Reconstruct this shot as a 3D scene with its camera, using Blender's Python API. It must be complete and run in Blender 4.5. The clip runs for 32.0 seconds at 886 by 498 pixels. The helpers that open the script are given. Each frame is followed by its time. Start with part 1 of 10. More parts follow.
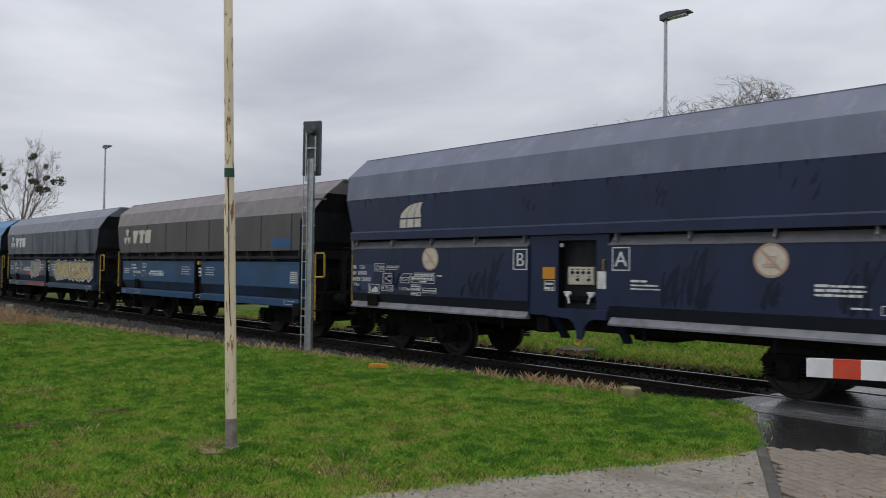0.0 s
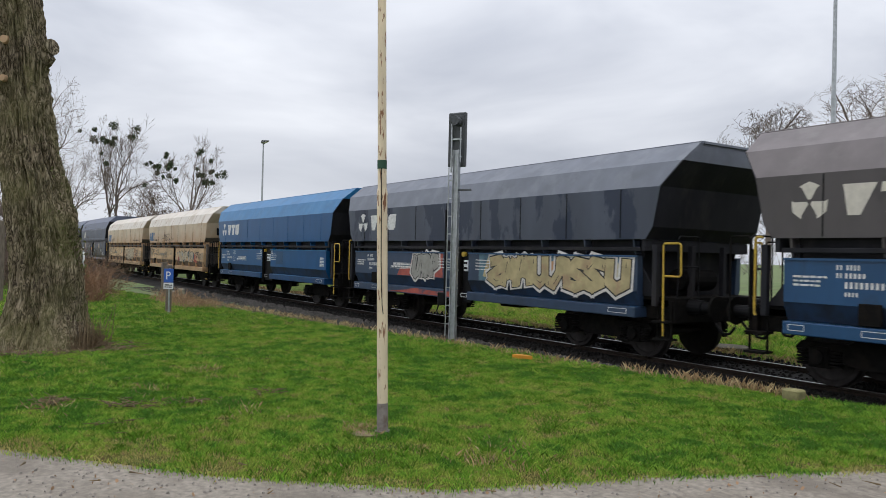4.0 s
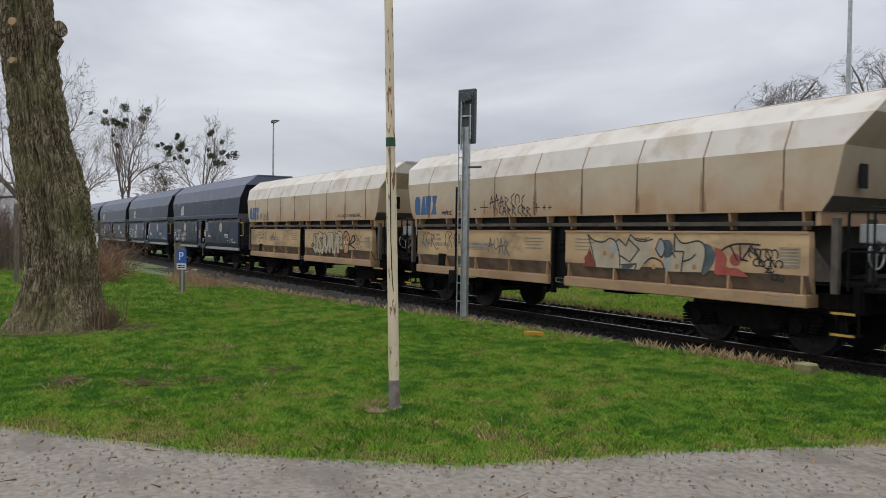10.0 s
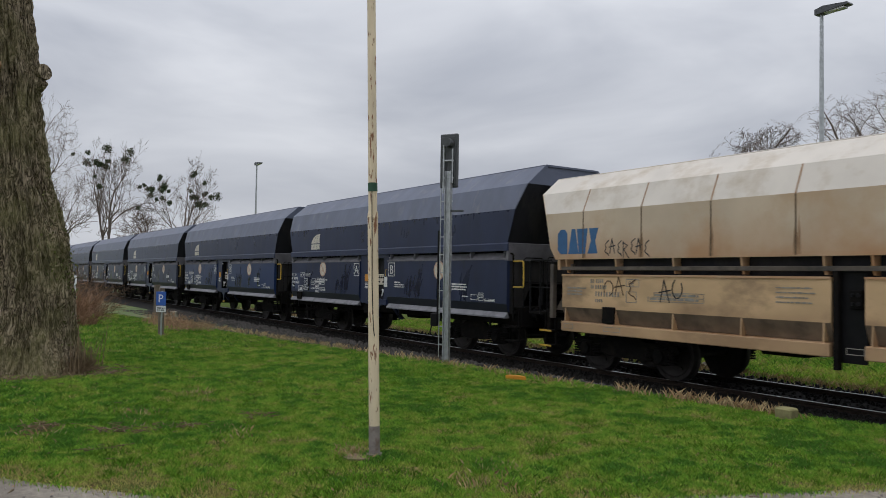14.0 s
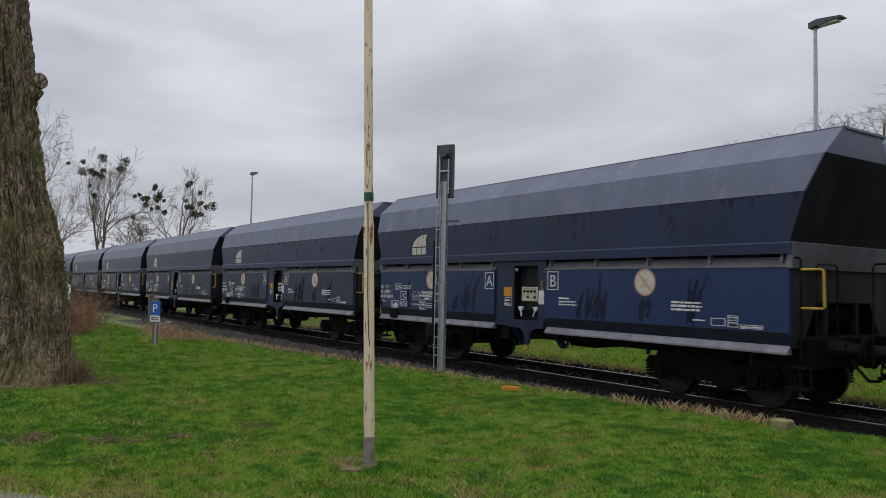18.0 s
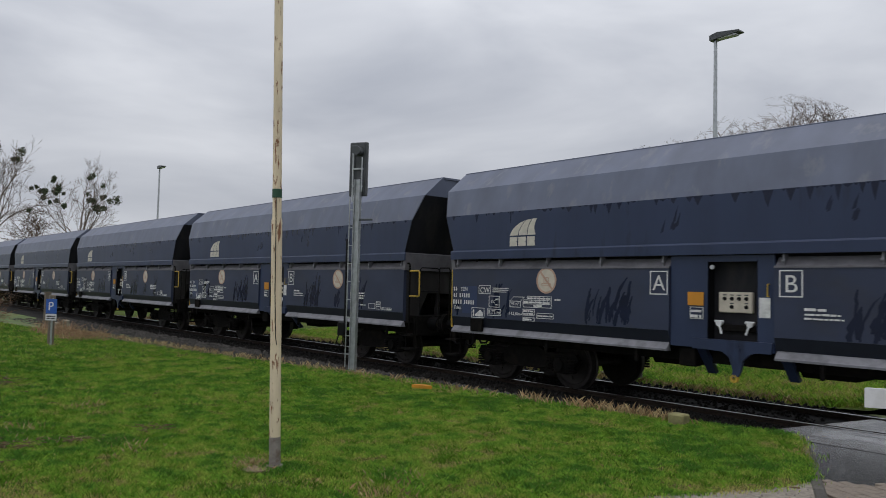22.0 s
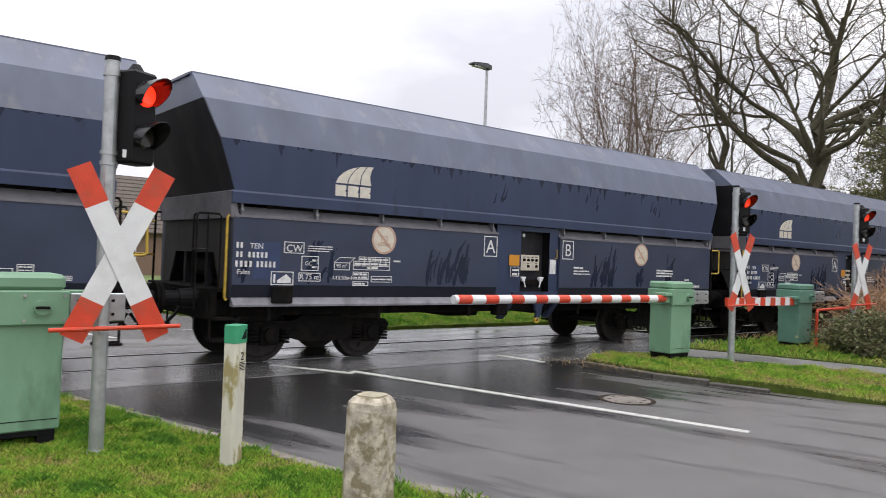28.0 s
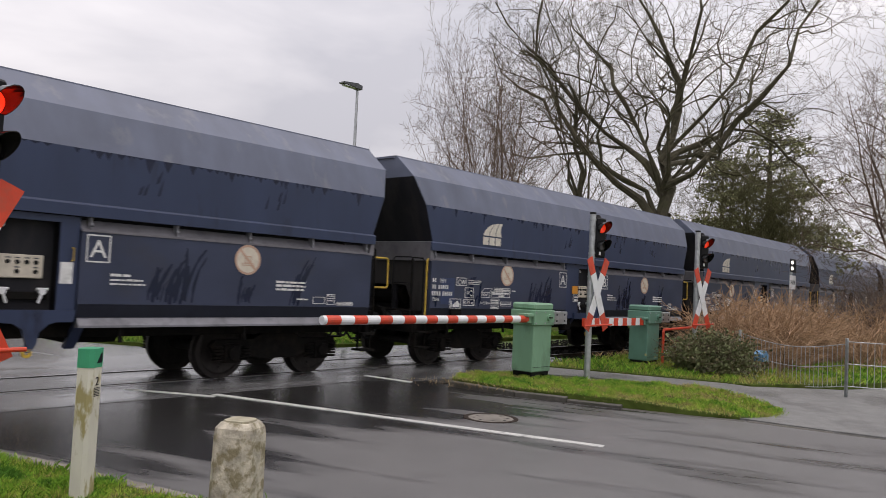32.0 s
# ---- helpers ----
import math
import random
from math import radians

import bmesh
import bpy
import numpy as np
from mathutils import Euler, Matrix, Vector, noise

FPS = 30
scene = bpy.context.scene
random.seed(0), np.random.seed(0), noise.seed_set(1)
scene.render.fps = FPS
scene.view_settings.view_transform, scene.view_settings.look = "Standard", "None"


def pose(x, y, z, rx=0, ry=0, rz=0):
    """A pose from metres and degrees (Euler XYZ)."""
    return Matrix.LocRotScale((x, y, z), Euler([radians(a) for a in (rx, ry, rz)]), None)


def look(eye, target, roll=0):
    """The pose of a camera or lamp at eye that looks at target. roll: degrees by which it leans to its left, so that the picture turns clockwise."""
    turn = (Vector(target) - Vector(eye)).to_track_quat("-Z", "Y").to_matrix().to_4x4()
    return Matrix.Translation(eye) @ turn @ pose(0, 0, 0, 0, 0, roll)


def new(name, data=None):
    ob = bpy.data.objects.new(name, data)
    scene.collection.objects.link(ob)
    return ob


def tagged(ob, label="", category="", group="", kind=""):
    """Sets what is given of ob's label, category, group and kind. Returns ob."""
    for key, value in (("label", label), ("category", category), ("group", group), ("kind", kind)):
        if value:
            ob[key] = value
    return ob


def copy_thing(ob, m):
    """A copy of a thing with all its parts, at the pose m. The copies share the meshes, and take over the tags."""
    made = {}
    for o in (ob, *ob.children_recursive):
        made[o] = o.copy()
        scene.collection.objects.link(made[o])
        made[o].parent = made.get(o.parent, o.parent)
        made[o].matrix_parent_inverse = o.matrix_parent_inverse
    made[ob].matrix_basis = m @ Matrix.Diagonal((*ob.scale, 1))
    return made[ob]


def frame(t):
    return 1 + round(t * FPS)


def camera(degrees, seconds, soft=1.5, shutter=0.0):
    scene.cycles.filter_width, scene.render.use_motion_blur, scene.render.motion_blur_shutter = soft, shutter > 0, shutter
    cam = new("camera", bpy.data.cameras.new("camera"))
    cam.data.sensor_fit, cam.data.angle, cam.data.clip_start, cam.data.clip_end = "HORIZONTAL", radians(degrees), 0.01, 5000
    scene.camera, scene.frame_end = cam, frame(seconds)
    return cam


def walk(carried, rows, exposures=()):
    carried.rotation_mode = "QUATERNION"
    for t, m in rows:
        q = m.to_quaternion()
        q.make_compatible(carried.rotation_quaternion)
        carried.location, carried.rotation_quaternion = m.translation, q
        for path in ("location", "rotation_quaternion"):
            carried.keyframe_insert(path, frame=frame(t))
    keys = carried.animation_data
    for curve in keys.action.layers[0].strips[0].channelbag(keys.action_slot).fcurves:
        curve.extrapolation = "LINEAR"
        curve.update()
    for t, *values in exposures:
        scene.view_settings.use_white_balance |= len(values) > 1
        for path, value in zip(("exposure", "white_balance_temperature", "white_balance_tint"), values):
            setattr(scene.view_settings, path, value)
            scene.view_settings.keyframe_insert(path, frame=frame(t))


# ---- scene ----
# X runs with the train, Y away from the camera (0: the wagons' near side), Z up.
RAIL = -0.12       # top of the rails
TRACK = 1.5        # centre line of the track
PITCH = 13.5       # wagon length over buffers
cam = camera(60.9, 32.0, soft=0.85, shutter=0.2)
PATH = [
    (0, 0.040, -10.203, 1.662, 91.44, -0.75, 45.90),
    (0.5, 0.013, -10.215, 1.654, 91.27, -1.15, 49.84),
    (1, -0.007, -10.219, 1.662, 91.09, -1.39, 53.19),
    (1.5, -0.007, -10.226, 1.656, 91.03, -1.48, 54.69),
    (2, -0.023, -10.232, 1.661, 90.94, -1.48, 55.84),
    (2.5, -0.025, -10.229, 1.662, 90.85, -1.40, 56.04),
    (3, -0.036, -10.235, 1.658, 90.78, -1.43, 56.35),
    (3.5, -0.039, -10.236, 1.662, 90.64, -1.41, 56.47),
    (5.5, -0.018, -10.244, 1.649, 90.25, -1.58, 56.87),
    (6, -0.032, -10.239, 1.651, 90.10, -1.80, 57.07),
    (6.5, -0.026, -10.238, 1.658, 89.98, -1.85, 57.12),
    (7, -0.032, -10.239, 1.649, 89.86, -1.93, 57.01),
    (7.5, -0.024, -10.228, 1.654, 89.71, -1.68, 56.90),
    (8, -0.028, -10.226, 1.648, 89.50, -1.41, 56.91),
    (8.5, -0.044, -10.218, 1.645, 89.14, -1.12, 57.09),
    (9, -0.036, -10.221, 1.643, 88.91, -1.06, 57.29),
    (9.5, -0.027, -10.221, 1.646, 88.78, -0.91, 57.33),
    (10, -0.028, -10.219, 1.652, 88.86, -0.76, 57.42),
    (10.5, -0.021, -10.218, 1.659, 89.25, -0.76, 57.50),
    (11, -0.007, -10.219, 1.665, 89.86, -0.79, 57.33),
    (11.5, -0.001, -10.218, 1.671, 90.39, -0.82, 57.15),
    (12, 0.006, -10.220, 1.673, 90.72, -0.84, 56.99),
    (12.5, 0.005, -10.222, 1.673, 91.11, -0.83, 56.80),
    (13, -0.004, -10.224, 1.668, 91.49, -0.81, 56.50),
    (13.5, -0.002, -10.218, 1.668, 91.82, -0.88, 56.23),
    (14, -0.001, -10.222, 1.675, 92.08, -0.93, 56.10),
    (14.5, 0.007, -10.219, 1.676, 92.29, -0.88, 55.96),
    (16.5, -0.029, -10.222, 1.673, 92.90, -1.01, 55.75),
    (17, -0.018, -10.225, 1.672, 92.87, -1.02, 55.80),
    (17.5, -0.018, -10.225, 1.672, 92.85, -1.03, 55.74),
    (18, -0.012, -10.221, 1.671, 92.89, -1.11, 55.74),
    (18.5, -0.012, -10.218, 1.666, 92.89, -1.17, 55.48),
    (19, 0.010, -10.217, 1.675, 92.84, -1.36, 55.10),
    (19.5, 0.017, -10.214, 1.675, 92.84, -1.41, 54.66),
    (20, 0.025, -10.208, 1.675, 92.91, -1.44, 53.82),
    (20.5, 0.026, -10.199, 1.670, 92.90, -1.51, 52.83),
    (21, 0.016, -10.186, 1.666, 92.91, -1.53, 52.25),
    (21.5, 0.025, -10.188, 1.669, 92.91, -1.52, 51.10),
    (22, 0.033, -10.188, 1.669, 92.95, -1.40, 49.30),
    (22.5, 0.037, -10.166, 1.658, 92.77, -1.23, 45.32),
    (23, 0.058, -10.154, 1.655, 92.52, -1.18, 41.35),
    (23.5, 0.062, -10.162, 1.663, 92.20, -1.24, 38.72),
    (24, 0.078, -10.160, 1.657, 92.01, -1.22, 36.35),
    (24.5, 0.098, -10.175, 1.657, 91.85, -1.24, 31.11),
    (26.5, 0.961, -10.031, 1.572, 90.97, -1.28, -4.94),
    (27, 0.982, -10.049, 1.577, 90.66, -1.28, -19.46),
    (27.5, 0.985, -10.051, 1.575, 90.50, -1.77, -31.89),
    (28, 0.988, -10.063, 1.574, 90.75, -2.20, -38.55),
    (28.5, 0.976, -10.074, 1.579, 90.95, -2.35, -42.61),
    (29, 0.954, -10.107, 1.589, 91.30, -2.35, -45.59),
    (29.5, 0.952, -10.093, 1.587, 91.48, -2.40, -47.61),
    (30, 0.950, -10.080, 1.589, 91.60, -2.52, -48.71),
    (30.5, 0.953, -10.082, 1.587, 91.74, -2.45, -49.30),
    (31, 0.949, -10.078, 1.588, 91.98, -2.58, -49.83),
    (31.5, 0.938, -10.087, 1.586, 92.31, -2.61, -50.09),
    (32, 0.917, -10.083, 1.595, 92.64, -2.76, -48.68),
]
walk(cam, [(t, pose(x, y, z, rx, ry, rz)) for t, x, y, z, rx, ry, rz in PATH],
     exposures=[(0, -0.32, 6500, 11), (1, -0.14, 6500, 11), (2, 0.0, 6500, 11), (9, -0.13, 6500, 11), (10.5, -0.23, 6500, 11), (12, -0.33, 6500, 11), (14.5, -0.38, 6500, 11), (19, -0.4, 6500, 11), (22.0, -0.42, 6500, 11), (24.0, 0.0, 6500, 11), (26.5, 0.46, 6600, 12), (28.5, 0.44, 6900, 15), (30, 0.1, 7000, 17), (32, 0.0, 7000, 17)])

# ---- world and light: overcast winter sky ----
world = bpy.data.worlds.new("overcast_sky")
scene.world = world
world.use_nodes = True
wn, wl = world.node_tree.nodes, world.node_tree.links
wn.clear()
w_out = wn.new("ShaderNodeOutputWorld")
w_bg = wn.new("ShaderNodeBackground")
w_sky = wn.new("ShaderNodeTexSky")
w_sky.sky_type = "NISHITA"
w_sky.sun_disc = False
w_sky.sun_elevation = radians(60)
w_sky.sun_rotation = radians(200)
w_hsv = wn.new("ShaderNodeHueSaturation")
w_hsv.inputs["Saturation"].default_value = 0.25
w_co = wn.new("ShaderNodeTexCoord")
w_map = wn.new("ShaderNodeMapping")
w_map.inputs["Scale"].default_value = (1.0, 1.0, 3.2)
w_no = wn.new("ShaderNodeTexNoise")
w_no.inputs["Scale"].default_value = 2.3
w_no.inputs["Detail"].default_value = 5.0
w_no.inputs["Roughness"].default_value = 0.5
w_no.inputs["Distortion"].default_value = 0.35
w_ramp = wn.new("ShaderNodeValToRGB")
w_ramp.color_ramp.elements[0].position = 0.32
w_ramp.color_ramp.elements[0].color = (4.45, 4.78, 5.45, 1)
w_ramp.color_ramp.elements[1].position = 0.72
w_ramp.color_ramp.elements[1].color = (7.7, 8.0, 8.5, 1)
w_mix = wn.new("ShaderNodeMix")
w_mix.data_type = "RGBA"
w_mix.inputs["Factor"].default_value = 0.9
wl.new(w_sky.outputs["Color"], w_hsv.inputs["Color"])
wl.new(w_hsv.outputs["Color"], w_mix.inputs["A"])
wl.new(w_co.outputs["Generated"], w_map.inputs["Vector"])
wl.new(w_map.outputs["Vector"], w_no.inputs["Vector"])
wl.new(w_no.outputs["Fac"], w_ramp.inputs["Fac"])
wl.new(w_ramp.outputs["Color"], w_mix.inputs["B"])
w_sep = wn.new("ShaderNodeSeparateXYZ")
w_zen = wn.new("ShaderNodeMapRange")
w_zen.inputs["From Min"].default_value, w_zen.inputs["From Max"].default_value = 0.1, 1.0
w_zen.inputs["To Min"].default_value, w_zen.inputs["To Max"].default_value = 0.97, 1.9
w_mul = wn.new("ShaderNodeVectorMath")
w_mul.operation = "SCALE"
wl.new(w_co.outputs["Generated"], w_sep.inputs["Vector"])
wl.new(w_sep.outputs["Z"], w_zen.inputs["Value"])
wl.new(w_mix.outputs["Result"], w_mul.inputs[0])
wl.new(w_zen.outputs["Result"], w_mul.inputs["Scale"])
wl.new(w_mul.outputs["Vector"], w_bg.inputs["Color"])
w_bg.inputs["Strength"].default_value = 0.118
wl.new(w_bg.outputs["Background"], w_out.inputs["Surface"])
sun = new("sun", bpy.data.lights.new("sun", "SUN"))
sun.data.energy = 0.9
sun.data.angle = radians(50)
sun.data.color = (1.0, 0.96, 0.9)
sun.matrix_world = look((0, 0, 30), (-2, 4, 0))

# ---- helpers ----
def part(name, bm, material, parent=None, label=""):
    """One mesh object from a bmesh (or a mesh), under a thing or a part."""
    if isinstance(bm, bmesh.types.BMesh):
        me = bpy.data.meshes.new(name)
        bm.normal_update()
        bm.to_mesh(me)
        bm.free()
    else:
        me = bm
    if material is not None and not me.materials:
        me.materials.append(material)
    ob = new(name, me)
    if parent is not None:
        ob.parent = parent
    if label:
        ob["label"] = label
    return ob


def smooth(ob, angle=40):
    me = ob.data
    me.polygons.foreach_set("use_smooth", [True] * len(me.polygons))
    try:
        me.set_sharp_from_angle(angle=radians(angle))
    except AttributeError:
        pass
    return ob


def bm_new():
    return bmesh.new()


def box(bm, x0, x1, y0, y1, z0, z1, bevel=0.0):
    vs = [bm.verts.new(p) for p in ((x0, y0, z0), (x1, y0, z0), (x1, y1, z0), (x0, y1, z0),
                                    (x0, y0, z1), (x1, y0, z1), (x1, y1, z1), (x0, y1, z1))]
    fs = [bm.faces.new([vs[i] for i in q]) for q in ((0, 3, 2, 1), (4, 5, 6, 7), (0, 1, 5, 4), (1, 2, 6, 5), (2, 3, 7, 6), (3, 0, 4, 7))]
    if bevel:
        es = list({e for f in fs for e in f.edges})
        bmesh.ops.bevel(bm, geom=es, offset=bevel, segments=1, profile=0.5, affect="EDGES")
    return bm


def boxed(x0, x1, y0, y1, z0, z1, bevel=0.0):
    return box(bm_new(), x0, x1, y0, y1, z0, z1, bevel)


def prism(bm, pts, axis, a, b):
    """Extrudes a closed outline of two coordinates along an axis from a to b."""
    def at(p, v):
        return {"x": (v, p[0], p[1]), "y": (p[0], v, p[1]), "z": (p[0], p[1], v)}[axis]
    n = len(pts)
    lo = [bm.verts.new(at(p, a)) for p in pts]
    hi = [bm.verts.new(at(p, b)) for p in pts]
    fs = [bm.faces.new(lo[::-1]), bm.faces.new(hi)]
    for i in range(n):
        fs.append(bm.faces.new((lo[i], lo[(i + 1) % n], hi[(i + 1) % n], hi[i])))
    bmesh.ops.recalc_face_normals(bm, faces=fs)
    return bm


def tube(bm, p0, p1, r0, r1=None, seg=10, caps=True):
    r1 = r0 if r1 is None else r1
    p0, p1 = Vector(p0), Vector(p1)
    d = (p1 - p0).normalized()
    u = d.orthogonal().normalized()
    v = d.cross(u)
    rings = []
    for p, r in ((p0, r0), (p1, r1)):
        rings.append([bm.verts.new(p + (u * math.cos(6.28318 * i / seg) + v * math.sin(6.28318 * i / seg)) * r) for i in range(seg)])
    for i in range(seg):
        bm.faces.new((rings[0][i], rings[0][(i + 1) % seg], rings[1][(i + 1) % seg], rings[1][i]))
    if caps:
        bm.faces.new(rings[0][::-1])
        bm.faces.new(rings[1])
    return bm


def pipe(bm, pts, r, seg=8):
    """A bent tube through points, with shared rings."""
    pts = [Vector(p) for p in pts]
    rings = []
    side = None
    for i, p in enumerate(pts):
        d = (pts[min(i + 1, len(pts) - 1)] - pts[max(i - 1, 0)]).normalized()
        side = d.orthogonal().normalized() if side is None else (side - d * side.dot(d)).normalized()
        up = d.cross(side)
        rings.append([bm.verts.new(p + (side * math.cos(6.28318 * k / seg) + up * math.sin(6.28318 * k / seg)) * r) for k in range(seg)])
    for a, b in zip(rings, rings[1:]):
        for k in range(seg):
            bm.faces.new((a[k], a[(k + 1) % seg], b[(k + 1) % seg], b[k]))
    bm.faces.new(rings[0][::-1])
    bm.faces.new(rings[-1])
    return bm


def flat(bm, pts, y, depth=0.004):
    """A thin plate on an upright face that looks to -Y; outline in x, z."""
    return prism(bm, pts, "y", y - depth, y)


TEXTS = {}


def lettering(text, size, material, parent, x, y, z, align="LEFT", name="lettering", rot=(90, 0, 0), label=""):
    key = (text, round(size, 4), align)
    if key not in TEXTS:
        cu = bpy.data.curves.new("lettering", "FONT")
        cu.body, cu.size, cu.align_x, cu.extrude = text, size, align, 0.0015
        ob = new("lettering", cu)
        bpy.context.view_layer.update()
        me = bpy.data.meshes.new_from_object(ob.evaluated_get(bpy.context.evaluated_depsgraph_get()))
        bpy.data.objects.remove(ob)
        me.materials.clear()
        TEXTS[key] = me
    me = TEXTS[key].copy()
    me.materials.append(material)
    ob = new(name, me)
    ob.matrix_basis = pose(x, y, z, *rot)
    ob.parent = parent
    if label:
        ob["label"] = label
    return ob


def thing(name, m, label, category, group="", kind=""):
    ob = new(name)
    ob.empty_display_size = 0.2
    ob.matrix_basis = m
    return tagged(ob, label, category, group, kind)


# ---- materials ----
def surf(name, col, rough=0.6, metal=0.0, var=0.18, scale=6.0, dirt=None, dirt_amt=0.4, dirt_scale=1.2, dirt_at=0.5,
         bump=0.15, bscale=60.0, stretch=(1, 1, 1), wet=0.0, rand=0.0, spec=0.5, edge=0.14, hem=None):
    """Paint, stone, metal or soil: two scales of variation, patches of dirt, fine relief."""
    m = bpy.data.materials.new(name)
    m.use_nodes = True
    n, l = m.node_tree.nodes, m.node_tree.links
    b = n["Principled BSDF"]
    b.inputs["Metallic"].default_value = metal
    b.inputs["Specular IOR Level"].default_value = spec
    co = n.new("ShaderNodeTexCoord")
    mp = n.new("ShaderNodeMapping")
    mp.inputs["Scale"].default_value = stretch
    l.new(co.outputs["Object"], mp.inputs["Vector"])
    n1 = n.new("ShaderNodeTexNoise")
    n1.inputs["Scale"].default_value = scale
    n1.inputs["Detail"].default_value = 6
    l.new(mp.outputs["Vector"], n1.inputs["Vector"])
    r1 = n.new("ShaderNodeValToRGB")
    r1.color_ramp.elements[0].position, r1.color_ramp.elements[1].position = 0.3, 0.7
    r1.color_ramp.elements[0].color = (*[c * (1 - var) for c in col], 1)
    r1.color_ramp.elements[1].color = (*[min(1, c * (1 + var)) for c in col], 1)
    l.new(n1.outputs["Fac"], r1.inputs["Fac"])
    out = r1.outputs["Color"]
    rough_out = None
    if dirt is not None:
        n2 = n.new("ShaderNodeTexNoise")
        n2.inputs["Scale"].default_value = dirt_scale
        n2.inputs["Detail"].default_value = 9
        n2.inputs["Roughness"].default_value = 0.62
        l.new(mp.outputs["Vector"], n2.inputs["Vector"])
        r2 = n.new("ShaderNodeValToRGB")
        r2.color_ramp.elements[0].position, r2.color_ramp.elements[1].position = dirt_at, min(1, dirt_at + edge)
        r2.color_ramp.elements[0].color, r2.color_ramp.elements[1].color = (0, 0, 0, 1), (dirt_amt,) * 3 + (1,)
        l.new(n2.outputs["Fac"], r2.inputs["Fac"])
        mx = n.new("ShaderNodeMix")
        mx.data_type = "RGBA"
        l.new(r2.outputs["Color"], mx.inputs["Factor"])
        l.new(out, mx.inputs["A"])
        mx.inputs["B"].default_value = (*dirt, 1)
        out = mx.outputs["Result"]
        if wet:
            mr = n.new("ShaderNodeMapRange")
            mr.inputs["From Max"].default_value = dirt_amt
            mr.inputs["To Min"].default_value, mr.inputs["To Max"].default_value = rough, max(0.03, rough - wet)
            l.new(r2.outputs["Color"], mr.inputs["Value"])
            rough_out = mr.outputs["Result"]
    if hem:
        # rust that creeps up from the lower seam: two heights and a colour
        sp = n.new("ShaderNodeSeparateXYZ")
        l.new(co.outputs["Object"], sp.inputs["Vector"])
        hr = n.new("ShaderNodeMapRange")
        hr.inputs["From Min"].default_value, hr.inputs["From Max"].default_value = hem[0], hem[1]
        hr.inputs["To Min"].default_value, hr.inputs["To Max"].default_value = 0.62, -0.25
        l.new(sp.outputs["Z"], hr.inputs["Value"])
        hn = n.new("ShaderNodeTexNoise")
        hn.inputs["Scale"].default_value, hn.inputs["Detail"].default_value = 2.2, 8
        l.new(mp.outputs["Vector"], hn.inputs["Vector"])
        ha = n.new("ShaderNodeMath")
        ha.operation, ha.use_clamp = "MULTIPLY_ADD", True
        ha.inputs[1].default_value = 0.9
        l.new(hn.outputs["Fac"], ha.inputs[0])
        hs = n.new("ShaderNodeMath")
        hs.operation = "SUBTRACT"
        hs.inputs[1].default_value = 0.42
        l.new(hr.outputs["Result"], hs.inputs[0])
        l.new(hs.outputs[0], ha.inputs[2])
        hx = n.new("ShaderNodeMix")
        hx.data_type = "RGBA"
        l.new(ha.outputs[0], hx.inputs["Factor"])
        l.new(out, hx.inputs["A"])
        hx.inputs["B"].default_value = (*hem[2], 1)
        out = hx.outputs["Result"]
    if rand:
        oi = n.new("ShaderNodeObjectInfo")
        hv = n.new("ShaderNodeHueSaturation")
        mr = n.new("ShaderNodeMapRange")
        mr.inputs["To Min"].default_value, mr.inputs["To Max"].default_value = 1 - rand, 1 + rand
        l.new(oi.outputs["Random"], mr.inputs["Value"])
        l.new(mr.outputs["Result"], hv.inputs["Value"])
        l.new(out, hv.inputs["Color"])
        out = hv.outputs["Color"]
    l.new(out, b.inputs["Base Color"])
    if rough_out is not None:
        l.new(rough_out, b.inputs["Roughness"])
    else:
        b.inputs["Roughness"].default_value = rough
    if bump:
        n3 = n.new("ShaderNodeTexNoise")
        n3.inputs["Scale"].default_value = bscale
        n3.inputs["Detail"].default_value = 4
        l.new(co.outputs["Object"], n3.inputs["Vector"])
        bp = n.new("ShaderNodeBump")
        bp.inputs["Strength"].default_value = bump
        bp.inputs["Distance"].default_value = 0.01
        l.new(n3.outputs["Fac"], bp.inputs["Height"])
        l.new(bp.outputs["Normal"], b.inputs["Normal"])
    return m


def glow(name, col, strength):
    m = bpy.data.materials.new(name)
    m.use_nodes = True
    b = m.node_tree.nodes["Principled BSDF"]
    b.inputs["Base Color"].default_value = (*col, 1)
    b.inputs["Emission Color"].default_value = (*col, 1)
    b.inputs["Emission Strength"].default_value = strength
    b.inputs["Roughness"].default_value = 0.25
    return m


M = {}
M["navy"] = surf("wagon_paint_navy", (0.029, 0.043, 0.090), 0.40, var=0.14, scale=1.3, dirt=(0.012, 0.016, 0.032), dirt_amt=0.8, dirt_scale=1.9,
                 dirt_at=0.58, wet=0.15, bump=0.03, bscale=8, stretch=(1.5, 1, 0.36), spec=0.34)
M["navy_film"] = surf("wagon_paint_dust_film", (0.040, 0.050, 0.086), 0.45, var=0.14, scale=2.2, dirt=(0.045, 0.048, 0.064), dirt_amt=0.5, dirt_scale=1.4,
                      dirt_at=0.52, bump=0.03, bscale=10, stretch=(0.6, 1, 0.9), spec=0.28)
M["navy_bright"] = surf("wagon_paint_bright_navy", (0.016, 0.036, 0.105), 0.36, var=0.14, scale=1.3, dirt=(0.010, 0.020, 0.055), dirt_amt=0.7, dirt_scale=1.9, dirt_at=0.58, wet=0.12, bump=0.03, bscale=8, stretch=(1.5, 1, 0.36), spec=0.34)
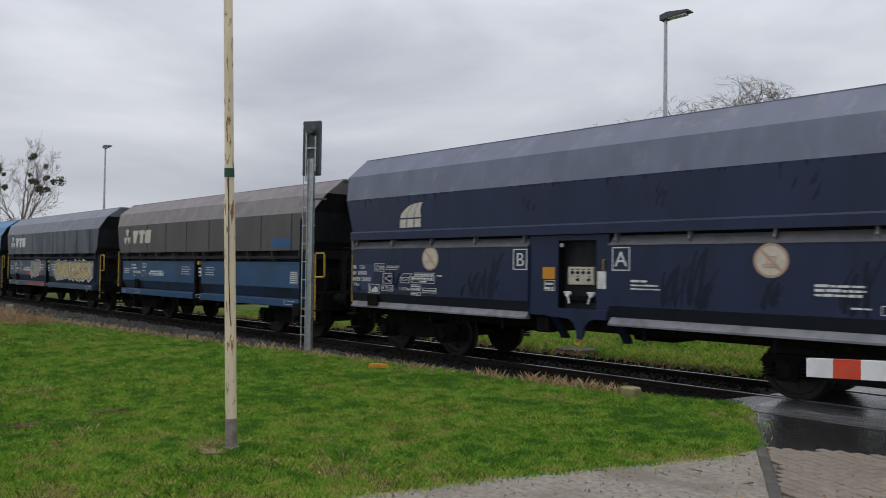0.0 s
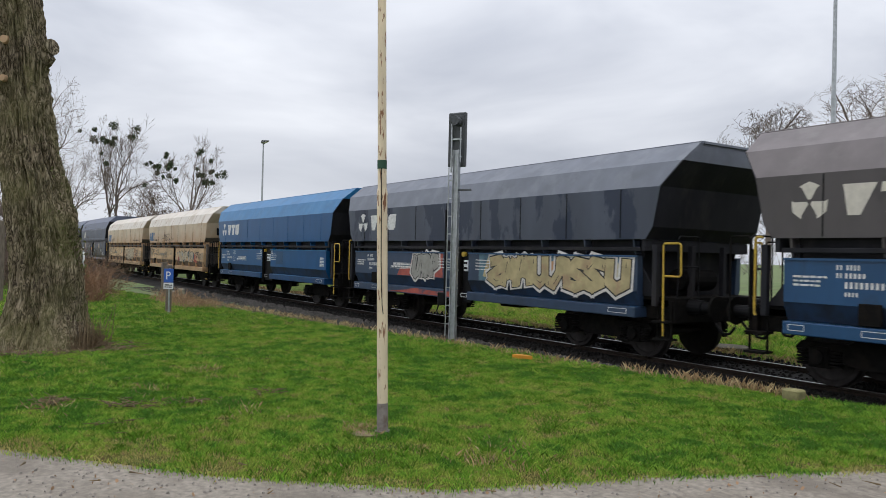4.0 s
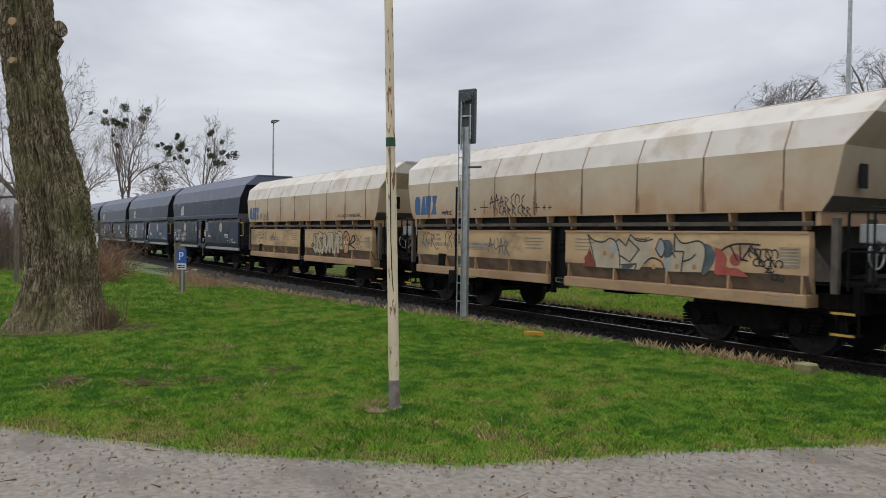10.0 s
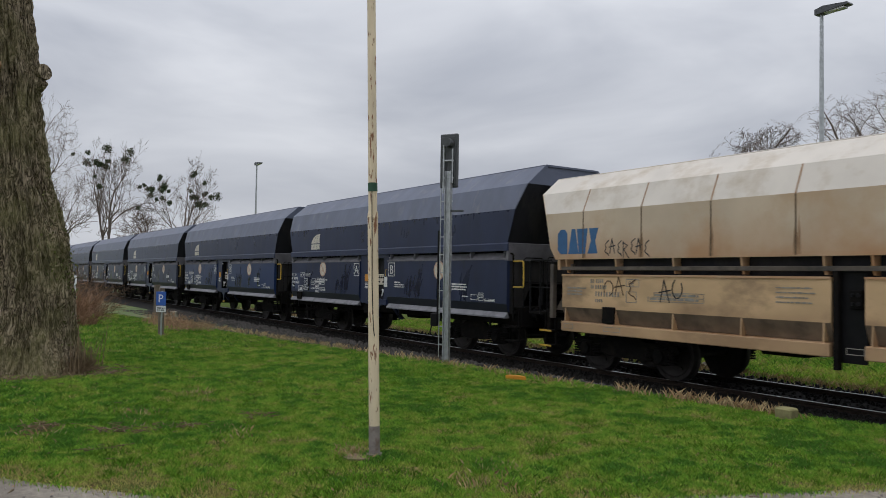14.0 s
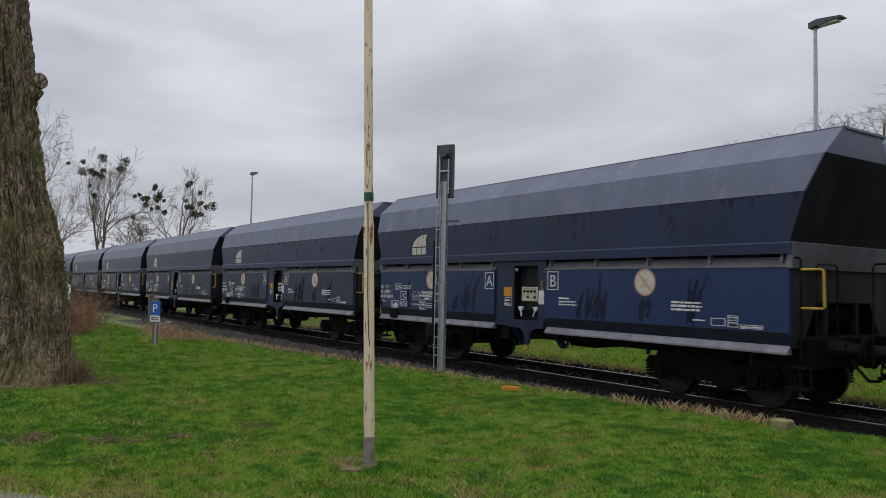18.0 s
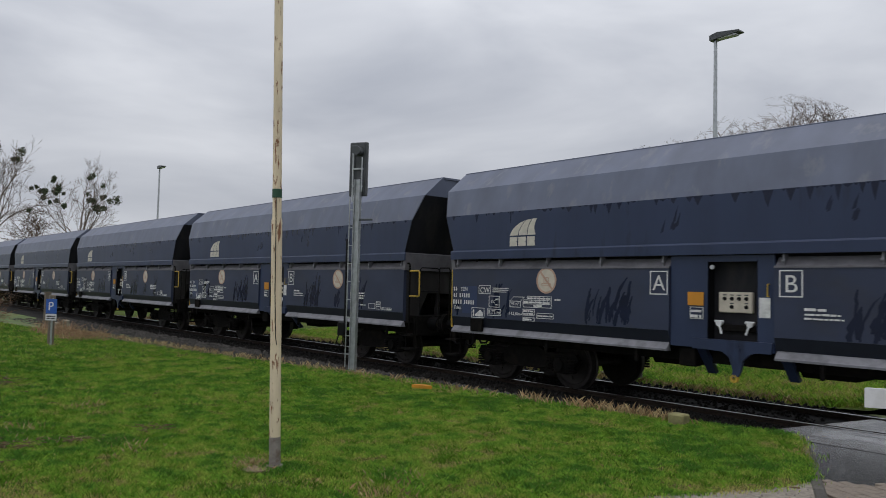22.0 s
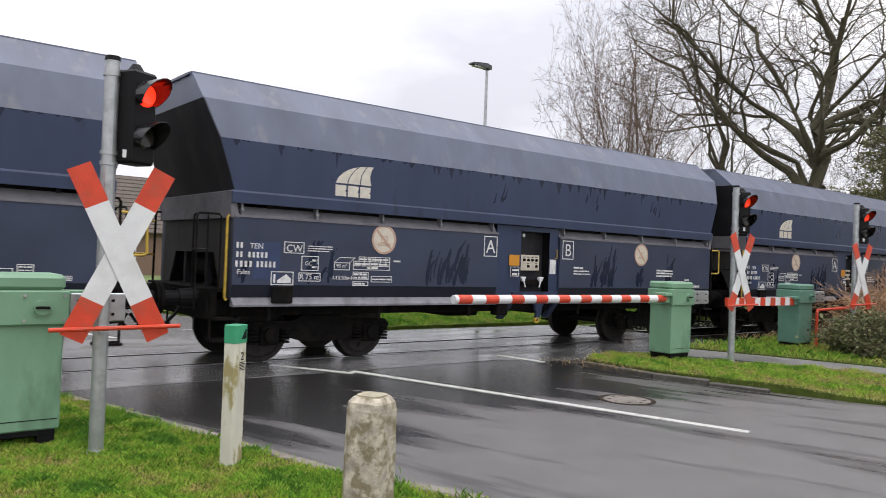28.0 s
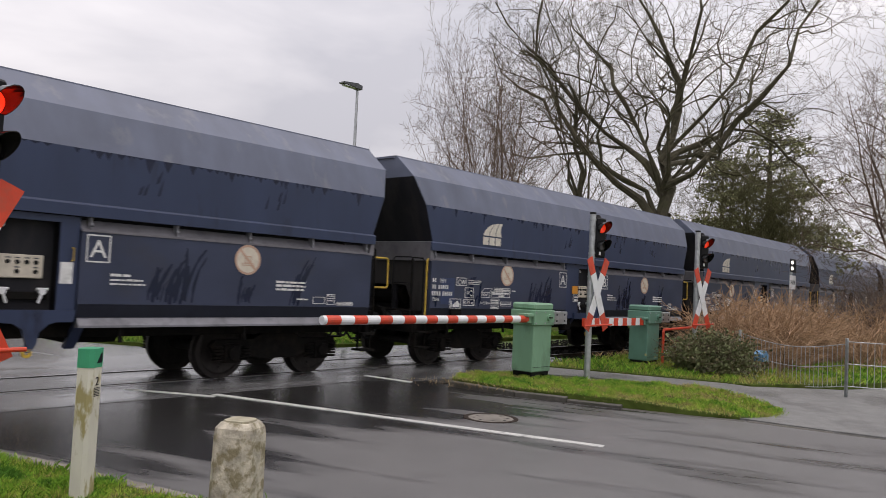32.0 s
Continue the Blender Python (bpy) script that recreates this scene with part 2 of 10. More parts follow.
M["navy_deep"] = surf("wagon_paint_deep_navy", (0.018, 0.028, 0.068), 0.40, var=0.16, scale=1.6, dirt=(0.013, 0.017, 0.034), dirt_amt=0.7, dirt_scale=1.9, dirt_at=0.56, wet=0.12, bump=0.03, bscale=8, stretch=(1.4, 1, 0.4), spec=0.32)
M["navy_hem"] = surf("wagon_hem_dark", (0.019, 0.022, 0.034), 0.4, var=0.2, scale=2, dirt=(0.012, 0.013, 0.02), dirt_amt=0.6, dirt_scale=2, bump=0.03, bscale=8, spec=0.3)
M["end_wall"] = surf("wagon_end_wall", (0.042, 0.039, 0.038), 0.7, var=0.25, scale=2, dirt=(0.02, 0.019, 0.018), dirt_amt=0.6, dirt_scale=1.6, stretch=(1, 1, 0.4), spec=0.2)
M["navy_wet"] = surf("wagon_paint_washed", (0.010, 0.015, 0.038), 0.22, var=0.2, scale=3, bump=0.0, spec=0.3)
# Navy lightened by colour for the sky light on the sloping upper plates.
M["navy_roof"] = surf("wagon_roof_skylit_navy", (0.105, 0.122, 0.175), 0.5, var=0.16, scale=2.2, dirt=(0.185, 0.19, 0.21), dirt_amt=0.55, dirt_scale=3.2,
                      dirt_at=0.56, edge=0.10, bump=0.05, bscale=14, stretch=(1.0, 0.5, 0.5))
M["navy_dust"] = surf("wagon_ledge_dusty", (0.16, 0.155, 0.17), 0.75, var=0.2, dirt=(0.05, 0.05, 0.06), dirt_amt=0.5, dirt_scale=3)
M["grime"] = surf("running_gear_grime", (0.0085, 0.008, 0.0075), 0.85, var=0.3, scale=9, dirt=(0.022, 0.017, 0.013), dirt_amt=0.5, dirt_scale=4, bump=0.4, bscale=40, spec=0.08)
M["steel_rail"] = surf("rail_steel", (0.42, 0.42, 0.43), 0.28, 0.9, var=0.15, scale=12, bump=0.05)
M["rail_rust"] = surf("rail_rust", (0.030, 0.022, 0.017), 0.8, var=0.3, scale=14, bump=0.3, spec=0.15)
M["wheel"] = surf("wheel_steel", (0.035, 0.03, 0.028), 0.6, 0.4, var=0.3, scale=10, bump=0.2)
M["white"] = surf("marking_white", (0.72, 0.72, 0.70), 0.6, var=0.12, scale=14, dirt=(0.3, 0.3, 0.29), dirt_amt=0.35, dirt_scale=8, bump=0)
M["cream"] = surf("logo_cream", (0.62, 0.58, 0.5), 0.6, var=0.1, scale=10, bump=0)
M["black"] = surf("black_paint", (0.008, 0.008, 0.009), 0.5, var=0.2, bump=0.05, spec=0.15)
M["yellow"] = surf("yellow_paint", (0.55, 0.36, 0.04), 0.5, var=0.15, scale=10, dirt=(0.1, 0.07, 0.03), dirt_amt=0.4, dirt_scale=9)
M["orange"] = surf("orange_plate", (0.62, 0.26, 0.02), 0.5, var=0.1)
M["red"] = surf("signal_red", (0.62, 0.055, 0.02), 0.45, var=0.12, scale=8, dirt=(0.3, 0.1, 0.06), dirt_amt=0.35, dirt_scale=5)
M["signwhite"] = surf("sign_white", (0.74, 0.75, 0.76), 0.4, var=0.06, scale=6, dirt=(0.5, 0.5, 0.47), dirt_amt=0.3, dirt_scale=4)
M["sign_ring"] = surf("ring_red", (0.50, 0.33, 0.24), 0.5, var=0.15)
M["signcream"] = surf("sign_cream", (0.62, 0.56, 0.46), 0.5, var=0.1, scale=10)
M["green"] = surf("barrier_box_green", (0.19, 0.36, 0.23), 0.5, var=0.1, scale=2.5, dirt=(0.09, 0.16, 0.10), dirt_amt=0.5, dirt_scale=3, bump=0.06, bscale=30, stretch=(1, 1, 0.4))
M["teal"] = surf("far_box_green", (0.11, 0.24, 0.18), 0.5, var=0.1, scale=3, dirt=(0.07, 0.14, 0.1), dirt_amt=0.4)
M["galv"] = surf("galvanised_steel", (0.45, 0.47, 0.48), 0.42, 0.7, var=0.16, scale=9, dirt=(0.25, 0.26, 0.26), dirt_amt=0.5, dirt_scale=6, bump=0.06)
M["greybox"] = surf("grey_housing", (0.07, 0.075, 0.08), 0.45, var=0.12, scale=5)


def road_material():
    m = bpy.data.materials.new("wet_asphalt")
    m.use_nodes = True
    n, l = m.node_tree.nodes, m.node_tree.links
    b = n["Principled BSDF"]
    co = n.new("ShaderNodeTexCoord")
    def tex(scale, stretch, detail=6, turn=0.0, rough=0.55):
        mp = n.new("ShaderNodeMapping")
        mp.inputs["Scale"].default_value = stretch
        tr = n.new("ShaderNodeMapping")
        tr.inputs["Rotation"].default_value = (0, 0, radians(turn))
        t = n.new("ShaderNodeTexNoise")
        t.inputs["Scale"].default_value, t.inputs["Detail"].default_value, t.inputs["Roughness"].default_value = scale, detail, rough
        l.new(co.outputs["Object"], tr.inputs["Vector"])
        l.new(tr.outputs["Vector"], mp.inputs["Vector"])
        l.new(mp.outputs["Vector"], t.inputs["Vector"])
        return t.outputs["Fac"]
    def calc(op, a, b_, c=0.0, clamp=False):
        q = n.new("ShaderNodeMath")
        q.operation, q.use_clamp = op, clamp
        for i, v in enumerate((a, b_, c)):
            if isinstance(v, (int, float)):
                q.inputs[i].default_value = v
            else:
                l.new(v, q.inputs[i])
        return q.outputs[0]
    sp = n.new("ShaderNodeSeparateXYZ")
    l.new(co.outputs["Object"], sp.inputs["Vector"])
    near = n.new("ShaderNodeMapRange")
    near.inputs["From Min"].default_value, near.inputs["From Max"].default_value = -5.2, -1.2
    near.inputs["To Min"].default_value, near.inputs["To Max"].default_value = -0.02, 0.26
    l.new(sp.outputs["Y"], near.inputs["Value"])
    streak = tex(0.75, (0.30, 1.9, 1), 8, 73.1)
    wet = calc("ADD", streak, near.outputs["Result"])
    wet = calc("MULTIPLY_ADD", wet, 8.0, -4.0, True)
    grain = tex(120, (1, 1, 1), 3)
    patch = tex(2.2, (1, 1, 1), 5)
    tone = calc("MULTIPLY_ADD", grain, 0.5, 0.5)
    tone = calc("MULTIPLY", tone, calc("MULTIPLY_ADD", patch, 0.5, 0.75))
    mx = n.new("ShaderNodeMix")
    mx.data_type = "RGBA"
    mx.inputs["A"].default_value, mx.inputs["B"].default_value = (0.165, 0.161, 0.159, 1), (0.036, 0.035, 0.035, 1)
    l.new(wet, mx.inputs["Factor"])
    hv = n.new("ShaderNodeHueSaturation")
    l.new(mx.outputs["Result"], hv.inputs["Color"])
    l.new(tone, hv.inputs["Value"])
    l.new(hv.outputs["Color"], b.inputs["Base Color"])
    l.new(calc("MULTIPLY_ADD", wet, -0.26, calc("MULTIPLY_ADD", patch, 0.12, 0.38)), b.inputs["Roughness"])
    bp = n.new("ShaderNodeBump")
    bp.inputs["Strength"].default_value, bp.inputs["Distance"].default_value = 0.25, 0.006
    l.new(grain, bp.inputs["Height"])
    l.new(bp.outputs["Normal"], b.inputs["Normal"])
    return m


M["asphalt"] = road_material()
M["footpath"] = surf("footpath_asphalt", (0.17, 0.17, 0.165), 0.55, var=0.18, scale=6, dirt=(0.06, 0.06, 0.058), dirt_amt=0.6, dirt_scale=0.8, wet=0.2, bump=0.5, bscale=150)
M["bare_soil"] = surf("bare_soil", (0.19, 0.135, 0.08), 0.95, var=0.4, scale=16, dirt=(0.12, 0.11, 0.045), dirt_amt=0.7, dirt_scale=6, bump=0.9, bscale=60)
M["gravel"] = surf("gravel_path", (0.255, 0.225, 0.185), 0.85, var=0.3, scale=18, dirt=(0.15, 0.128, 0.102), dirt_amt=0.7, dirt_scale=1.4, bump=0.8, bscale=110)
M["soil"] = surf("soil", (0.075, 0.055, 0.035), 0.9, var=0.35, scale=7, bump=0.6, bscale=40)
M["turf"] = surf("turf", (0.070, 0.098, 0.022), 0.95, spec=0.05, var=0.4, scale=5, dirt=(0.13, 0.12, 0.045), dirt_amt=0.6, dirt_scale=1.1, dirt_at=0.56, bump=0.8, bscale=50)
M["farturf"] = surf("far_turf", (0.10, 0.15, 0.04), 0.85, var=0.35, scale=0.7, dirt=(0.13, 0.11, 0.05), dirt_amt=0.6, dirt_scale=0.25, dirt_at=0.5, bump=0.5, bscale=20)
M["brick"] = surf("paving_brick", (0.225, 0.185, 0.147), 0.62, var=0.22, scale=14, dirt=(0.13, 0.105, 0.08), dirt_amt=0.6, dirt_scale=1.3, bump=0.6, bscale=90, rand=0.11)
M["sand"] = surf("sandy_bed", (0.13, 0.11, 0.085), 0.9, var=0.3, scale=12, bump=0.6, bscale=60)
M["wetkerb"] = surf("wet_dark_kerb", (0.085, 0.078, 0.068), 0.5, var=0.3, scale=9, dirt=(0.04, 0.045, 0.02), dirt_amt=0.6, dirt_scale=3, bump=0.5, bscale=70, rand=0.15)
M["kerb"] = surf("kerb_concrete", (0.21, 0.19, 0.165), 0.75, var=0.22, scale=9, dirt=(0.07, 0.065, 0.05), dirt_amt=0.6, dirt_scale=3, bump=0.5, bscale=70, rand=0.12)
# Near black because the shadow under the train is put into this colour.
M["bed"] = surf("oily_shaded_track_bed", (0.012, 0.011, 0.010), 0.75, var=0.4, scale=9, dirt=(0.024, 0.022, 0.02), dirt_amt=0.5, dirt_scale=2, bump=0.8, bscale=40, spec=0.12)
M["stone"] = surf("ballast_stone", (0.085, 0.079, 0.073), 0.8, var=0.5, scale=12, dirt=(0.028, 0.025, 0.022), dirt_amt=0.6, dirt_scale=2, bump=0.4, bscale=60, spec=0.2)
M["sleeper"] = surf("sleeper_wood", (0.018, 0.015, 0.012), 0.9, spec=0.1, var=0.3, scale=8, bump=0.5, bscale=40, stretch=(4, 1, 4))
M["roadline"] = surf("road_marking", (0.52, 0.52, 0.50), 0.5, var=0.15, scale=20, dirt=(0.12, 0.12, 0.12), dirt_amt=0.7, dirt_scale=7, dirt_at=0.56, bump=0.3, bscale=120)
M["concrete"] = surf("weathered_concrete", (0.30, 0.27, 0.21), 0.85, var=0.2, scale=8, dirt=(0.06, 0.055, 0.045), dirt_amt=0.85, dirt_scale=6, dirt_at=0.5, bump=0.8, bscale=45)

# ---- the ground, the track and the roads ----
def slab(name, outline, top, bottom, material, label, category, kind="structure"):
    bm = bm_new()
    prism(bm, outline, "z", bottom, top)
    ob = part(name, bm, material)
    return tagged(ob, label, category, kind=kind)


bm = bm_new()
R = 1500
GX, GY = (-R, -61, -60, -5.2, -4.6, 0, 60, R), (-R, -60, 0, 3.15, 3.3, 12.5, 13, 60, R)
g = [[bm.verts.new((x, y, -0.7 if -60 <= x <= -5.2 and 3.3 <= y <= 12.5 else -0.22)) for x in GX] for y in GY]
for a, b in zip(g, g[1:]):
    for i in range(len(GX) - 1):
        bm.faces.new((a[i], a[i + 1], b[i + 1], b[i]))
tagged(part("ground", bm, M["farturf"]), "winter grass and bare soil that run to the horizon", "ground", kind="structure")

ROAD = -0.125
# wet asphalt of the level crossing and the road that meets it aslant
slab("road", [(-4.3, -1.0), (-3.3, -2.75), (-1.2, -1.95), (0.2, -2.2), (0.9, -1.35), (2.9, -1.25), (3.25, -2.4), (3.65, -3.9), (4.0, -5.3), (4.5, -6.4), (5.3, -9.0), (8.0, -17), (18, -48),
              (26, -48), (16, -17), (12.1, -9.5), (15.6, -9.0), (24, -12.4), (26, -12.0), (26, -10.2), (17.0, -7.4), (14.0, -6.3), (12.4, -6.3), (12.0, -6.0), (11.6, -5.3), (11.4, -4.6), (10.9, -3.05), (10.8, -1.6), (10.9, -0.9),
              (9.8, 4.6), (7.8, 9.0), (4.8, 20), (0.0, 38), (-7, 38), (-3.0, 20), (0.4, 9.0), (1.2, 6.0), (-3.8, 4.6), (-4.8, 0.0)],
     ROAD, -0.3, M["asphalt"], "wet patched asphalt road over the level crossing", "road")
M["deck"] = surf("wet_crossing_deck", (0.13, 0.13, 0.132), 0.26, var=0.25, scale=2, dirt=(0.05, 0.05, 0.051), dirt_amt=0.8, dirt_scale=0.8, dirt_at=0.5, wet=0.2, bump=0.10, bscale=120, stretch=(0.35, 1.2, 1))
slab("crossing_deck", [(-4.4, -0.55), (9.9, -0.55), (10.4, -0.95), (12.6, -1.35), (17.2, -1.2), (17.0, 4.2), (9.6, 4.4), (-3.9, 4.4)], ROAD + 0.004, -0.2, M["deck"], "shining wet deck of the level crossing", "crossing")
DROP = 0.085


def tilted(bm, outline, top, tilt):
    """A slab that falls towards the road between y -4.7 and -6.2."""
    k = len(bm.verts)
    prism(bm, outline, "z", -0.3, top)
    bm.verts.ensure_lookup_table()
    for v in list(bm.verts)[k:]:
        if v.co.z > -0.25:
            v.co.z -= DROP * ((-4.7 - v.co.y) / 1.5 if tilt else 1)


bm = bm_new()
prism(bm, [(12.6, -1.6), (13.3, -2.6), (14.15, -4.7), (15.15, -4.7), (14.7, -3.2), (14.0, -1.2)], "z", -0.3, -0.012)
tilted(bm, [(14.15, -4.7), (13.55, -6.2), (17.2, -6.2), (15.15, -4.7)], -0.012, True)
tilted(bm, [(13.55, -6.2), (11.82, -6.2), (11.95, -7.4), (12.25, -8.8), (15.6, -8.9), (24, -12.3), (26, -12.0), (26, -9.0), (17.2, -6.2)], -0.012, False)
tagged(part("footpath", bm, M["footpath"]), "damp grey asphalt footpath beside the grass", "footpath", kind="structure")
GRAVEL = [(-3.0, -3.12), (-3.1, -3.65), (-3.6, -4.75), (-3.97, -5.6), (-4.5, -7.25), (-5.6, -8.55), (-7.3, -9.95), (-12, -12.6), (-24, -17), (-60, -26), (-60, -30), (-20, -24), (-3, -24), (2.0, -13.2), (0.75, -10.6), (-0.6, -8.0), (-2.25, -4.6)]
slab("gravel_path", GRAVEL, 0.0, -0.3, M["gravel"], "pale gravel path with scattered twigs", "path")
slab("paving_bed", [(-3.05, -2.95), (-2.2, -4.6), (-0.5, -8.0), (0.85, -10.6), (2.1, -13.2), (6.5, -13.2), (4.0, -9.9), (2.0, -6.7), (0.95, -4.7), (0.36, -3.6), (0.28, -2.9), (0.55, -1.95), (-1.2, -1.8)],
     -0.022, -0.3, M["sand"], "sandy bed under the brick paving", "path")

LAWN_A = [(-3.06, -3.0), (-3.09, -3.6), (-3.59, -4.75), (-3.95, -5.6), (-4.47, -7.2), (-5.58, -8.5), (-7.28, -9.9), (-12, -12.5), (-24, -16.8), (-60, -25.5), (-60, -6.5), (-33, -4.6), (-24, -3.7), (-16, -2.8), (-12, -1.95), (-8, -1.6), (-5.2, -1.25), (-4.1, -0.95), (-3.6, -1.9)]
LAWN_B = [(0.32, -2.95), (0.55, -2.1), (1.05, -1.42), (2.0, -1.3), (2.75, -1.35), (3.05, -2.4), (3.45, -3.9), (3.8, -5.3), (4.3, -6.4), (5.1, -9.0), (6.3, -12.6), (5.6, -12.3), (3.95, -9.8), (1.95, -6.65), (0.98, -4.7), (0.4, -3.6)]
LAWN_C = [(10.75, -1.75), (10.8, -3.1), (11.28, -4.7), (11.5, -5.5), (11.85, -6.2), (12.4, -6.5), (13.1, -6.4), (13.7, -5.8), (14.1, -4.7), (13.25, -3.5), (12.5, -2.6), (12.1, -1.7), (11.5, -1.35)]
LAWN_D = [(14.1, -1.2), (14.8, -3.2), (15.3, -5.1), (17.5, -6.3), (26, -8.9), (60, -20), (60, -2.2), (24, -1.3)]
LAWN_E = [(-60, 12), (-4.9, 12), (-4.75, 4.45), (-3.9, 4.7), (1.0, 6.3), (0.2, 9.0), (-3.2, 16.8), (-60, 16.8)]
LAWN_F = [(10.4, 4.8), (60, 5.2), (60, 20), (5.1, 20), (8.1, 9.0)]
for outline, label in ((LAWN_A, "lush green lawn with dead twigs and moss"), (LAWN_B, "grass island between road and brick path"),
                       (LAWN_D, "rough grass strip along the track"), (LAWN_E, "green verge beyond the track"), (LAWN_F, "green verge beyond the road")):
    slab("lawn", outline, -0.095 if outline in (LAWN_E, LAWN_F) else 0.0, -0.3, M["turf"], label, "lawn")


def dip(x, y):
    """Height of the verge beyond the track."""
    z = np.interp(y, (3.1, 3.7, 4.6, 6.5, 9.0, 12.2), (-0.235, -0.34, -0.47, -0.50, -0.36, -0.10))
    k = np.clip((x + 6.2) / 1.4, 0, 1)
    return z * (1 - k) + np.maximum(z, -0.15) * k


bm = bm_new()
VX, VY = [-60, -45, -30, -20] + [-14 + 0.6 * i for i in range(16)] + [-4.75], [3.1, 3.4, 3.7, 4.1, 4.6, 5.5, 6.5, 7.8, 9.0, 10.6, 12.2]
g = [[bm.verts.new((x, y, float(dip(x, y)))) for x in VX] for y in VY]
for a, b in zip(g, g[1:]):
    for i in range(len(VX) - 1):
        bm.faces.new((a[i], a[i + 1], b[i + 1], b[i]))
tagged(part("verge", bm, M["turf"]), "grassy verge that dips beyond the track", "verge", kind="structure")
bm = bm_new()
prism(bm, [LAWN_C[i] for i in (0, 1, 2, 8, 9, 10, 11, 12)], "z", -0.3, 0.0)
tilted(bm, LAWN_C[2:9], 0.0, True)
tagged(part("lawn", bm, M["turf"]), "small kerbed lawn beside the footpath", "lawn", kind="structure")

# track bed, rails and sleepers
for x0, x1 in ((-320, -4.6), (10.2, 320)):
    bm = bm_new()
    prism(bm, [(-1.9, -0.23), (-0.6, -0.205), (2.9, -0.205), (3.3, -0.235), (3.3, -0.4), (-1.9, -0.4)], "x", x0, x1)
    tagged(part("track_bed", bm, M["bed"]), "stony bed of the railway track, darkened for the train shadow", "track bed", kind="structure")


def rail_profile(y):
    pr = [(-0.07, -0.16), (0.07, -0.16), (0.07, -0.148), (0.012, -0.13), (0.012, -0.045), (0.034, -0.03), (0.034, -0.004), (0.028, 0), (-0.028, 0), (-0.034, -0.004), (-0.034, -0.03), (-0.012, -0.045), (-0.012, -0.13), (-0.07, -0.148)]
    return [(y + a, RAIL + b) for a, b in pr]


for y in (TRACK - 0.7175, TRACK + 0.7175):
    bm = bm_new()
    prism(bm, rail_profile(y), "x", -330, 330)
    rail = part("rail", bm, M["rail_rust"])
    tagged(rail, "brown steel rail with a bright running edge", "rail", kind="structure")
    part("running_surface", boxed(-330, 330, y - 0.026, y + 0.026, RAIL + 0.0005, RAIL + 0.004), M["steel_rail"], rail, "polished running surface")
# flangeway edges in the crossing
for y in (TRACK - 0.7175 + 0.09, TRACK + 0.7175 - 0.09):
    tagged(part("guard_rail", boxed(-4.7, 17.0, y - 0.02, y + 0.02, RAIL - 0.1, RAIL + 0.004), M["rail_rust"]), "check rail set in the asphalt", "rail", kind="structure")
bm0 = boxed(-0.13, 0.13, -1.3, 1.3, -0.14, 0.0, 0.01)
sl0 = part("sleeper", bm0, M["sleeper"])
sl0.location = (-5.3, TRACK, RAIL - 0.155)
tagged(sl0, "dark creosoted wooden sleeper in the track", "sleeper", "sleepers of the track", "structure")
for i in range(1, 62):
    copy_thing(sl0, pose(-5.3 - 0.62 * i, TRACK, RAIL - 0.155))
for i in range(26):
    copy_thing(sl0, pose(10.8 + 0.62 * i, TRACK, RAIL - 0.155))

# ---- hopper wagons ----
HW = 1.5           # half width of the wagon body
Z = dict(sole=0.70, sill=0.94, strip=1.04, fold=1.22, panel=2.20, lip0=2.37, lip1=2.55, brk=3.26, fold2=3.81, rim=4.265)


def bars(parent, material, rows, y, name="small_lettering"):
    """Lines of unreadable print as thin bars: x, z, length, height."""
    bm = bm_new()
    rng = random.Random(len(rows))
    for x, z, ln, h in rows:
        if h > 0.055:
            k = max(1, round(ln / (h * 0.80)))
            step = ln / k
            for i in range(k):
                box(bm, x + i * step, x + i * step + step * 0.52, y - 0.003, y, z, z + h)
        else:
            u = 0.0
            while u < ln:
                wd = min(ln - u, h * rng.uniform(1.2, 4.5))
                box(bm, x + u, x + u + wd, y - 0.003, y, z, z + h * rng.uniform(0.7, 0.95))
                u += wd + h * 0.45
    return tagged(part(name, bm, material, parent), kind="stuff")


def frame_lines(bm, x0, x1, z0, z1, y, w=0.012):
    for a, b, c, d in ((x0, x1, z0, z0 + w), (x0, x1, z1 - w, z1), (x0, x0 + w, z0 + w, z1 - w), (x1 - w, x1, z0 + w, z1 - w)):
        box(bm, a, b, y - 0.003, y, c, d)


def disc(bm, x, z, r, y, depth=0.004, seg=28):
    return prism(bm, [(x + r * math.cos(6.28318 * i / seg), z + r * math.sin(6.28318 * i / seg)) for i in range(seg)], "y", y - depth, y)


def ring(bm, x, z, r0, r1, y, depth=0.004, seg=28):
    loops = []
    for r, yy in ((r0, y), (r1, y), (r1, y - depth), (r0, y - depth)):
        loops.append([bm.verts.new((x + r * math.cos(6.28318 * i / seg), yy, z + r * math.sin(6.28318 * i / seg))) for i in range(seg)])
    fs = []
    for q in range(4):
        a, b = loops[q], loops[(q + 1) % 4]
        for i in range(seg):
            fs.append(bm.faces.new((a[i], a[(i + 1) % seg], b[(i + 1) % seg], b[i])))
    bmesh.ops.recalc_face_normals(bm, faces=fs)
    return bm


